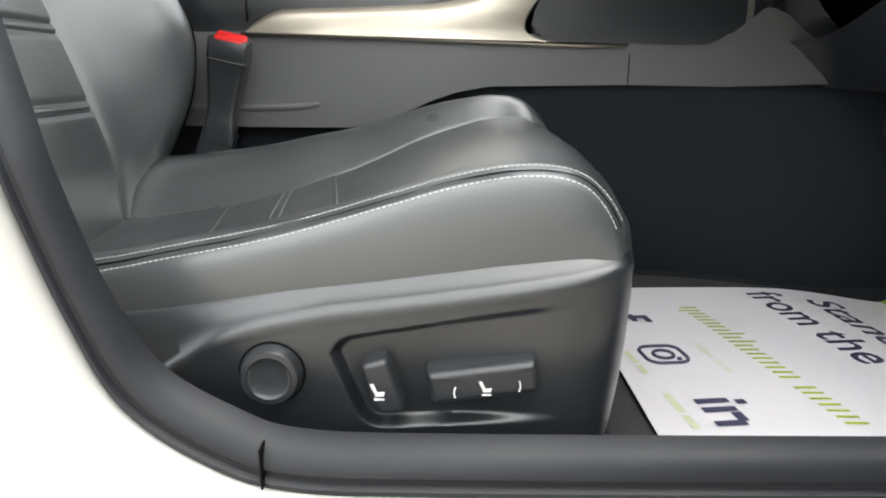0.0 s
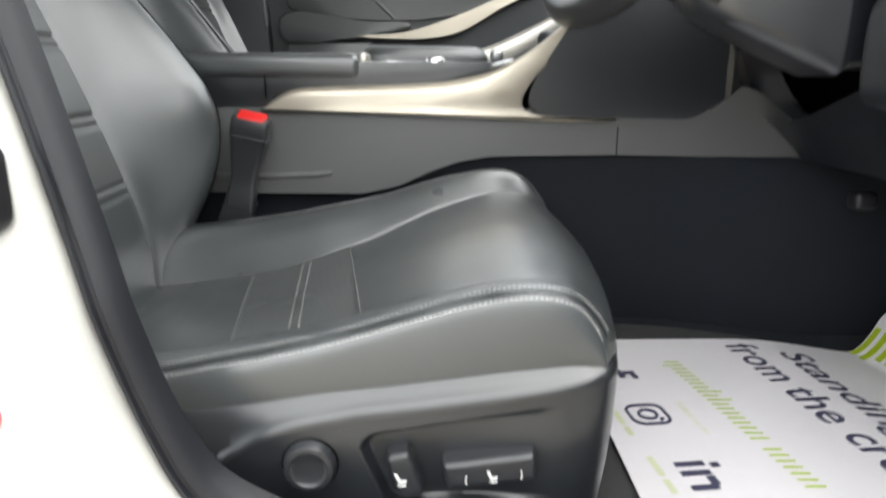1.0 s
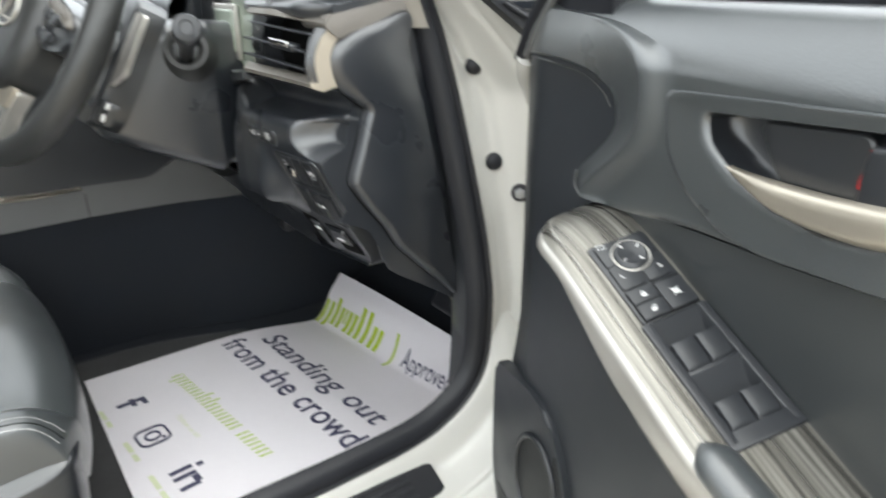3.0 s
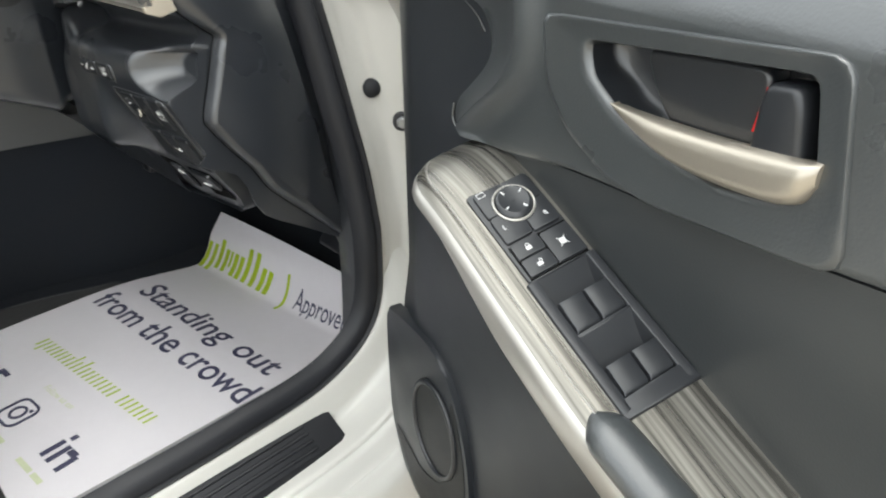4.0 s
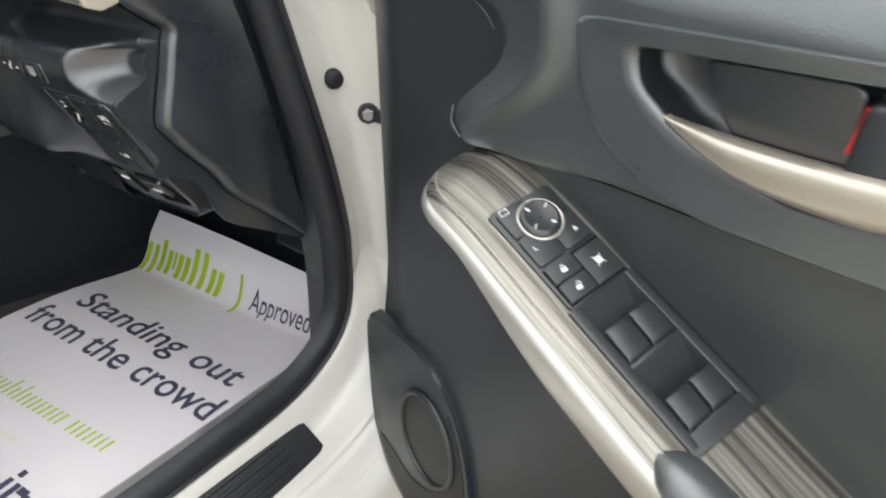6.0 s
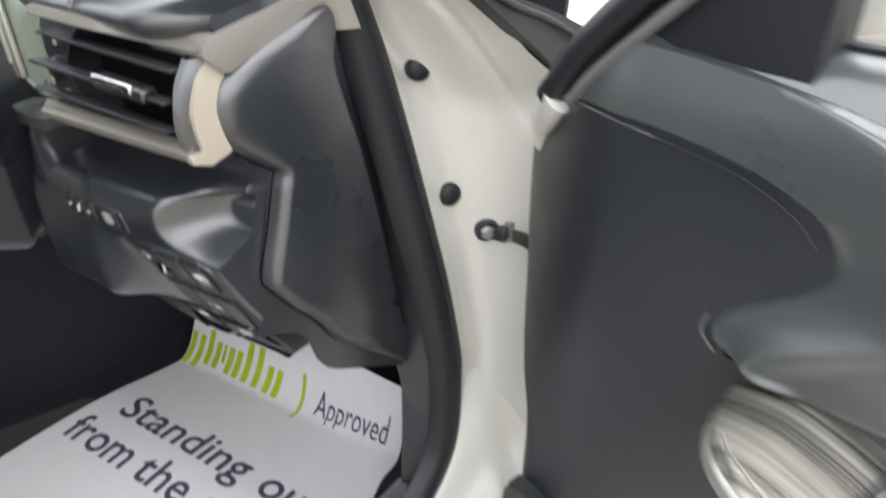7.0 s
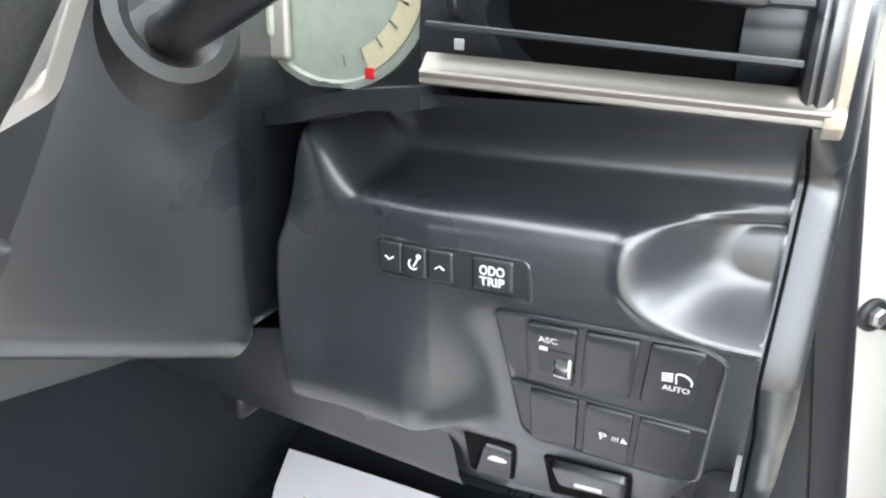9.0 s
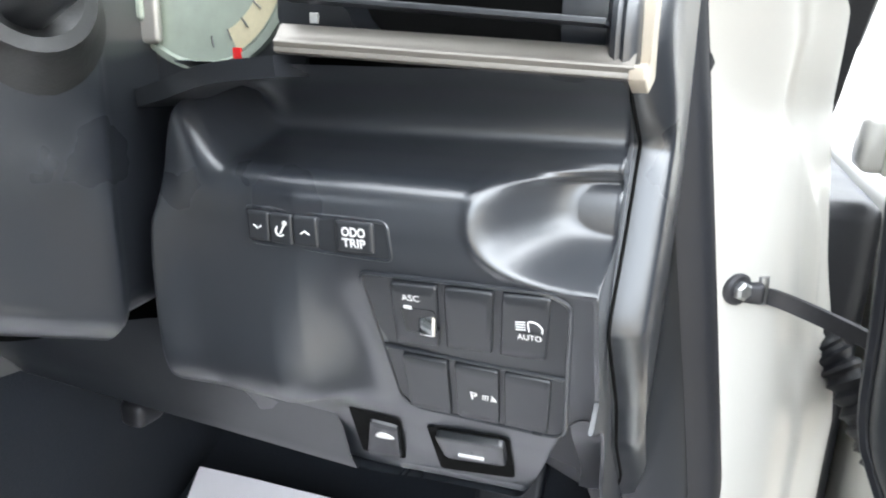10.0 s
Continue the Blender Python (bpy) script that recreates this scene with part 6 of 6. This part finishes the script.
# handle bezel, pull and lock lever
pull_top = smooth_interp([(-0.099, 0.8930), (-0.085, 0.8926), (-0.036, 0.8942), (0.0, 0.8968), (0.034, 0.9005)])
pull_foot = smooth_interp([(-0.099, 0.8922), (-0.090, 0.8870), (-0.073, 0.8803), (-0.053, 0.8748), (-0.031, 0.8722), (-0.006, 0.8722), (0.016, 0.8742), (0.028, 0.8785), (0.032, 0.8830), (0.034, 0.889)])
bez = rounded([(-0.172, 0.934), (0.036, 0.9465), (0.056, 0.853), (-0.06, 0.842), (-0.10, 0.846), (-0.141, 0.866), (-0.163, 0.890)], 0.012, 6)
rec = rounded([(-0.127, 0.9235), (0.021, 0.9355), (0.031, 0.893), (0.026, 0.878), (-0.02, 0.871), (-0.072, 0.880), (-0.098, 0.8895), (-0.122, 0.905)], 0.007, 5)


def by_angle(pts, c, n=120):
    """An outline met by even rays from a point inside it."""
    out, k = [], len(pts)
    for i in range(n):
        d = Vector((math.cos(2 * math.pi * i / n), math.sin(2 * math.pi * i / n)))
        best = None
        for j in range(k):
            a, b = Vector(pts[j]) - Vector(c), Vector(pts[(j + 1) % k]) - Vector(c)
            e = b - a
            den = d.x * e.y - d.y * e.x
            if abs(den) < 1e-12:
                continue
            s = (a.x * e.y - a.y * e.x) / den
            u = (a.x * d.y - a.y * d.x) / den
            if s > 0 and -1e-6 <= u <= 1 + 1e-6 and (best is None or s > best):
                best = s
        out.append((c[0] + d.x * best, c[1] + d.y * best))
    return out


HC = (-0.055, 0.898)
outer, inner = by_angle(bez, HC), by_angle(rec, HC)


def between(k, h):
    return [(HC[0] + (1 - k) * (o[0] - HC[0]) + k * (i[0] - HC[0]), 0.521 - h, HC[1] + (1 - k) * (o[1] - HC[1]) + k * (i[1] - HC[1])) for o, i in zip(outer, inner)]


bezel = part("handle_bezel", grid_bm([between(0.0, -0.006), between(0.0, 0.001), between(0.015, 0.0030), between(0.05, 0.0040), between(0.12, 0.0042), between(0.35, 0.0030), between(0.75, 0.0028), between(0.90, 0.0024), between(0.97, 0.0008), between(1.0, -0.002)], False, True), LEATHER, door, "satin black handle surround")
bowl = part("handle_recess", grid_bm([between(1.0, -0.002), between(1.01, -0.008), between(1.04, -0.016), between(1.10, -0.021), between(1.25, -0.024), between(1.6, -0.025), between(1.999, -0.025)], False, True), PLASTIC, bezel, "deep black handle recess")
part("recess_fin", rim_bm(rounded([(-0.092, 0.9245), (-0.008, 0.9315), (-0.006, 0.876), (-0.056, 0.876), (-0.080, 0.902)], 0.011, 6), dp(0.521), -0.024, -0.014, -0.0105, lambda a, b: 0.0035), PLASTIC, bowl)
lever = part("lock_lever", rim_bm(rounded([(-0.003, 0.9275), (0.014, 0.9290), (0.0185, 0.920), (0.024, 0.889), (-0.006, 0.889), (-0.0055, 0.918)], 0.005, 6), dp(0.521), -0.014, -0.004, 0.002, lambda a, b: 0.0045), BUTTON, bezel, "black locking lever")
part("lock_flag", plate_bm([(-0.0046, 0.9240), (-0.0032, 0.9245), (-0.0064, 0.902), (-0.0078, 0.9015)], dp(0.521), -0.010, -0.0025), RED, lever, "thin red unlocked mark")
pull_rows = []
for a in list(-0.099 + 0.02 * np.linspace(0, 1, 8) ** 2) + list(np.linspace(-0.076, 0.026, 22)) + [0.0295, 0.032, 0.0336, 0.0345]:
    top, foot, k = pull_top(a), pull_foot(a), 1.0 - 0.55 * step(0.028, 0.0345, a)
    thick = (0.0015 + 0.0065 * step(-0.10, -0.05, a)) * k
    pull_rows.append([(a, 0.530, top - 0.003), (a, 0.5225, top - 0.0012)] + [(a, 0.5185 - thick * (1 - abs(2 * s - 1) ** 3.0) ** 0.6, top + (foot - top) * s) for s in np.linspace(0, 1, 14)] + [(a, 0.524, foot + 0.001)])
pull_rows.append([(0.0352, 0.530, q[2] * 0.6 + 0.892 * 0.4) for q in pull_rows[-1]])
part("pull", grid_bm(pull_rows), BEIGE, door, "champagne satin door pull")

# armrest: sloping brushed top with stripes, silver flank, switches
ATOP = smooth_interp([(-0.275, 0.800), (-0.262, 0.807), (-0.245, 0.811), (-0.225, 0.812), (-0.184, 0.803), (-0.10, 0.771), (-0.0174, 0.740), (0.06, 0.712), (0.15, 0.684), (0.30, 0.655)])


def on_arm(a, b, h):
    """a: along the door, b: outwards, h: up."""
    return (a, b, ATOP(a) + 0.22 * (b - 0.475) + h)


nose_in = lambda a: 0.451 + 0.055 * (1 - math.sqrt(max(0.0, 1 - (1 - min(1.0, (a + 0.268) / 0.06)) ** 2))) if a < -0.208 else 0.451 + 0.003 * step(-0.06, 0.05, a)
nose_out = lambda a: 0.535
arm_us = list(-0.2678 + 0.05 * np.linspace(0, 1, 14) ** 2) + list(np.linspace(-0.205, 0.30, 60))
top_rows = []
for a in arm_us:
    i, o = nose_in(a), nose_out(a)
    edge = []
    for k in np.linspace(0, 1, 16):
        b = i + (o - i) * k
        edge.append(on_arm(a, b, -0.0035 * max(0, 1 - k * (o - i) / 0.006) ** 2))
    top_rows.append(edge)
arm_bm = grid_bm(top_rows)
cut = [f for f in arm_bm.faces if -0.112 < f.calc_center_median().x < -0.0135 and 0.4775 < f.calc_center_median().y < 0.522]
bmesh.ops.delete(arm_bm, geom=cut, context="FACES")
armrest = part("armrest_top", arm_bm, ARM_TOP, door, "brushed silver armrest panel with dark stripes")
# silver flank under the inner edge
flank_rows = []
for a in arm_us:
    i = nose_in(a)
    t = on_arm(a, i, -0.0035)
    hgt = 0.008 + 0.036 * step(-0.262, -0.10, a)
    prof = [(0.0, 0.0), (-0.003, -0.003), (-0.0045, -0.008), (-0.003, -0.45), (0.002, -0.8), (0.010, -1.0)]
    flank_rows.append([(a, t[1] + p, t[2] + (q if abs(q) < 0.02 else q * hgt)) for p, q in prof])
flank = part("armrest_flank", grid_bm([cr(r, 3) for r in flank_rows]), SILVER, door, "satin silver armrest flank")
part("edge_line", tube_bm([on_arm(a, nose_in(a) + 0.0085, 0.0004) for a in arm_us if a > -0.255], 0.0010, 6), SILVER, armrest)
part("under_arm", grid_bm([[(a, nose_in(a) + 0.008, ATOP(a) - 0.015 - 0.036 * step(-0.262, -0.10, a)), (a, nose_in(a) + 0.03, ATOP(a) - 0.06 - 0.03 * step(-0.262, -0.10, a)), (a, 0.532, ATOP(a) - 0.11 - 0.04 * step(-0.262, -0.10, a))] for a in arm_us]), DOOR_PLASTIC, door)
rest = part("arm_pad", sweep_bm(cr([(-0.030, 0.460, ATOP(-0.030) - 0.006), (0.0, 0.463, ATOP(0.0) - 0.006), (0.1, 0.469, ATOP(0.1) + 0.000), (0.3, 0.472, ATOP(0.3) + 0.008)], 6), ring(0.017, 16, 0.012), (0, 0, 1), scale=lambda t: 0.03 + 0.97 * step(-0.02, 0.30, t)), LEATHER, door, "padded black leather elbow rest")

# switch panel
sw = part("switch_panel", plate_bm(rounded([(-0.1885, 0.4720), (-0.1845, 0.5225), (-0.1085, 0.5238), (-0.1085, 0.4740)], 0.003), on_arm, -0.006, 0.0022, 0.0012), BUTTON, armrest, "satin black switch panel")
KNOB = (-0.1650, 0.4985)
# four quarters of the mirror control, each with its own edge
for ca, cb in ((-1, -1), (-1, 1), (1, -1), (1, 1)):
    part("mirror_key", plate_bm(round_rect(-0.1620 + 0.0117 * ca, 0.4983 + 0.0114 * cb, 0.0224, 0.0218, 0.002), on_arm, 0.001, 0.0040, 0.0008), BUTTON, sw)
part("mirror_ring", tube_bm([on_arm(KNOB[0] + 0.0150 * math.cos(t), KNOB[1] + 0.0150 * math.sin(t), 0.0046) for t in np.linspace(0, 6.283, 41)[:-1]], 0.0010, 8, closed=True), SILVER, sw, "chrome ring round the mirror knob")
mk_rows = [[on_arm(KNOB[0] + r * math.cos(t), KNOB[1] + r * math.sin(t), h) for t in np.linspace(0, 6.283, 37)[:-1]] for r, h in ((0.0138, 0.003), (0.0136, 0.0050), (0.0128, 0.0068), (0.0112, 0.0074), (0.0095, 0.0066), (0.001, 0.0062))]
mk = part("mirror_knob", grid_bm(mk_rows, False, True), BUTTON, sw)
for t in (0.5, 2.07, 3.64, 5.21):
    part("knob_mark", plate_bm([(KNOB[0] + r * math.cos(t) - w * math.sin(t), KNOB[1] + r * math.sin(t) + w * math.cos(t)) for r, w in ((0.0078, -0.0003), (0.0112, -0.0003), (0.0112, 0.0003), (0.0078, 0.0003))], on_arm, 0.0060, 0.0078), WHITE_PRINT, mk)
part("key_gap", plate_bm([(-0.1372, 0.4757), (-0.1092, 0.4757), (-0.1092, 0.5222), (-0.1372, 0.5222)], on_arm, 0.001, 0.0026), SEAM, sw)
for (a0, a1, b0, b1) in ((-0.1365, -0.1240, 0.4762, 0.4980), (-0.1232, -0.1097, 0.4762, 0.4980), (-0.1350, -0.1097, 0.4990, 0.5217)):
    key = part("door_key", plate_bm(rounded([(a0 + 0.0004, b0), (a1 - 0.0004, b0), (a1 - 0.0004, b1), (a0 + 0.0004, b1)], 0.0012), on_arm, 0.001, 0.0044, 0.0009), BUTTON, sw)
    am, bm_ = (a0 + a1) / 2, (b0 + b1) / 2
    if b0 < 0.49:
        side = 0.0014 if a0 > -0.13 else 0.0
        part("pictogram", merge(plate_bm(round_rect(am + 0.001, bm_, 0.0026, 0.0040, 0.0003), on_arm, 0.004, 0.0048), tube_bm([on_arm(am - 0.0003 - 0.0020 * math.sin(t), bm_ + side + 0.0013 * math.cos(t), 0.0047) for t in np.linspace(0, math.pi, 8)], 0.0003, 5)), WHITE_PRINT, key)
    else:
        part("pictogram", merge(plate_bm(round_rect(am, bm_, 0.0044, 0.0046, 0.0004), on_arm, 0.004, 0.0048), tube_bm([on_arm(am - 0.0034, bm_ - 0.0034, 0.0048), on_arm(am + 0.0034, bm_ + 0.0034, 0.0048)], 0.0003, 5), tube_bm([on_arm(am + 0.0034, bm_ - 0.0034, 0.0048), on_arm(am - 0.0034, bm_ + 0.0034, 0.0048)], 0.0003, 5)), WHITE_PRINT, key)


def arm_text(words, a0, b0, size):
    return text_bm(words, size, lambda a, b, h: on_arm(a0 - b, b0 + a, 0.0044), 0, 0.00005, "CENTER")


part("lettering", arm_text("L", -0.1490, 0.4815, 0.0050), WHITE_PRINT, sw)
part("lettering", arm_text("R", -0.1455, 0.5135, 0.0050), WHITE_PRINT, sw)
part("pictogram", merge(tube_bm([on_arm(-0.1845 + p, 0.4785 + q, 0.0043) for p, q in ((0, 0), (0, 0.006), (0.004, 0.006), (0.004, 0))], 0.0004, 5, closed=True)), WHITE_PRINT, sw)
for pts in ([(-0.1085, 0.4715), (-0.1085, 0.4795), (-0.012, 0.4795), (-0.010, 0.4725)], [(-0.1085, 0.5195), (-0.1085, 0.5262), (-0.008, 0.5268), (-0.010, 0.5195)], [(-0.0195, 0.4725), (-0.0195, 0.5265), (-0.007, 0.5275), (-0.009, 0.4735)], [(-0.0645, 0.476), (-0.0645, 0.523), (-0.0620, 0.523), (-0.0620, 0.476)]):
    part("switch_frame", plate_bm(pts, on_arm, -0.014, 0.0026, 0.001, 2), BUTTON, sw)
for a0, a1 in ((-0.1095, -0.0645), (-0.0620, -0.0195)):
    part("window_well", grid_bm([[on_arm(a, b, h) for b in (0.476, 0.488, 0.511, 0.524)] for a, h in cr([(a0, 0.0018), (a0 + 0.003, -0.001), (a0 + 0.012, -0.009), (a0 + 0.023, -0.0130), (a1, -0.013)], 4)]), BUTTON, sw)
    for b0, b1 in ((0.4805, 0.4988), (0.5003, 0.5187)):
        rows = []
        for a, h in ((a0 + 0.0225, -0.010), (a0 + 0.0225, 0.0020), (a0 + 0.0232, 0.0038), (a0 + 0.0250, 0.0046), (a0 + 0.031, 0.0040), (a1 - 0.003, 0.0034), (a1 - 0.001, 0.0015), (a1 - 0.001, -0.01)):
            rows.append([on_arm(a, b0, h - 0.004), on_arm(a, b0 + 0.0004, h - 0.0006), on_arm(a, b0 + 0.0015, h), on_arm(a, (b0 + b1) / 2, h - 0.0004), on_arm(a, b1 - 0.0015, h), on_arm(a, b1 - 0.0004, h - 0.0006), on_arm(a, b1, h - 0.004)])
        part("window_rocker", grid_bm(rows), BUTTON, sw)

# speaker
spk = part("speaker_panel", plate_bm(cr([(-0.460, 0.527), (-0.445, 0.539), (-0.40, 0.545), (-0.355, 0.546), (-0.312, 0.530), (-0.276, 0.475), (-0.258, 0.39), (-0.264, 0.32), (-0.31, 0.265), (-0.40, 0.262), (-0.455, 0.34), (-0.464, 0.44)], 5, True), dp(0.53), -0.01, 0.0075, 0.0065, 5), DOOR_PLASTIC, door)
sc, srx, srz = (-0.337, 0.430), 0.050, 0.066
part("speaker_grille", plate_bm(cr([(-0.300, 0.500), (-0.277, 0.455), (-0.267, 0.39), (-0.274, 0.325), (-0.313, 0.276), (-0.395, 0.272), (-0.448, 0.345), (-0.41, 0.34), (-0.37, 0.33), (-0.31, 0.37)], 5, True), dp(0.53), 0.002, 0.0083, 0.001, 2), MESH, spk, "perforated black speaker grille")
part("speaker_ring", tube_bm([(sc[0] + a, 0.5205, sc[1] + b) for a, b in ring(srx, 48, srz)], 0.0036, 10, (0, 1, 0), True), BUTTON, spk, "satin black speaker ring")
part("speaker_cone", plate_bm([(sc[0] + 0.94 * a, sc[1] + 0.94 * b) for a, b in ring(srx, 40, srz)], dp(0.5215), -0.004, 0.0008), MESH, spk, "perforated black speaker mesh")
part("map_pocket", plate_bm(rounded([(-0.20, 0.28), (0.5, 0.28), (0.5, 0.46), (-0.17, 0.42)], 0.03), dp(0.53), -0.004, 0.045, 0.02, 4), PLASTIC, door)

# sail, window frame and glass
part("sail", plate_bm(rounded([(-0.452, 0.928), (-0.45, 0.940), (-0.40, 0.985), (-0.295, 1.080), (-0.286, 1.09), (-0.286, 0.972), (-0.345, 0.960), (-0.362, 0.933)], 0.006), dp(0.548), -0.03, 0.004, 0.004), RUBBER, door, "black mirror sail panel")
part("frame_strip", tube_bm(cr([(-0.466, 0.55, 0.926), (-0.452, 0.548, 0.942), (-0.415, 0.546, 0.985), (-0.27, 0.545, 1.12), (-0.10, 0.548, 1.25), (0.15, 0.55, 1.33), (0.5, 0.56, 1.37)], 6), 0.010, 10, (0, 1, 0)), RUBBER, door, "black rubber window channel")
part("frame_strip", tube_bm(cr([(-0.438, 0.540, 0.932), (-0.40, 0.538, 0.973), (-0.25, 0.538, 1.11)], 6), 0.004, 8, (0, 1, 0)), GREY_TRIM, door)
part("outer_frame", tube_bm(cr([(-0.478, 0.585, 0.915), (-0.465, 0.585, 0.938), (-0.425, 0.585, 0.983), (-0.27, 0.58, 1.13), (-0.10, 0.58, 1.26), (0.15, 0.58, 1.34), (0.5, 0.58, 1.38)], 6), 0.022, 12, (0, 1, 0)), RUBBER, door)
part("frame_foot", sweep_bm(cr([(-0.500, 0.580, 0.868), (-0.486, 0.566, 0.896), (-0.468, 0.554, 0.916), (-0.455, 0.548, 0.929)], 5), ring(0.013, 14, 0.010), (0, 1, 0), scale=lambda t: 0.45 + 0.55 * step(0, 0.5, t)), PAINT, door, "white painted foot of the window frame")
glass = part("window_glass", plate_bm([(-0.286, 0.97), (0.60, 0.99), (0.60, 1.37), (0.15, 1.34), (-0.10, 1.25), (-0.27, 1.115), (-0.286, 1.10)], dp(0.572), -0.002, 0.002), GLASS, door, "clear window glass")
glass.visible_shadow = False
part("mirror_shell", rbox((-0.36, 0.78, 1.03), (0.12, 0.22, 0.13), 0.045, 5), PAINT, door)

# hinge, check strap and cable bellows between pillar and door
check = thing("door_check_strap", "black steel door check strap bolted to the white pillar", "door check")
part("bracket", merge(lathe_bm((0.780, 0.431, 0.712), (-0.7, -0.72, 0), [(0.014, -0.004), (0.014, 0.005), (0.012, 0.007)], 24), rbox((0.789, 0.418, 0.708), (0.018, 0.022, 0.018), 0.004)), DARK_METAL, check)
part("bolt", lathe_bm((0.775, 0.426, 0.712), (-0.7, -0.72, 0), [(0.0085, 0), (0.0085, 0.004), (0.006, 0.006)], 6), STEEL, check)
part("pin", lathe_bm((0.795, 0.410, 0.709), (0, 0, 1), [(0.006, -0.012), (0.006, 0.013)], 12), STEEL, check)
part("strap", sweep_bm(cr([(0.79, 0.418, 0.708), (0.80, 0.390, 0.700), (0.79, 0.345, 0.688), (0.755, 0.30, 0.68), (0.72, 0.27, 0.676)], 5), [(0.003, 0.007), (-0.003, 0.007), (-0.003, -0.007), (0.003, -0.007)]), DARK_METAL, check)
part("hinge_leaf", rbox((0.895, 0.320, 0.83), (0.06, 0.05, 0.05), 0.008), PAINT, car)
part("hinge_knuckle", lathe_bm((0.862, 0.315, 0.805), (0, 0, 1), [(0.013, 0), (0.013, 0.05)], 20), PAINT, car)
bellows = thing("cable_bellows", "ribbed black rubber cable bellows between pillar and door", "cable sleeve")
bp = cr([(0.88, 0.36, 0.66), (0.86, 0.325, 0.62), (0.83, 0.295, 0.57), (0.79, 0.27, 0.54)], 16)
part("sleeve", sweep_bm(bp, ring(0.02, 16), scale=lambda t: 0.85 + 0.15 * math.sin(t * 2 * math.pi * 14)), RUBBER, bellows)
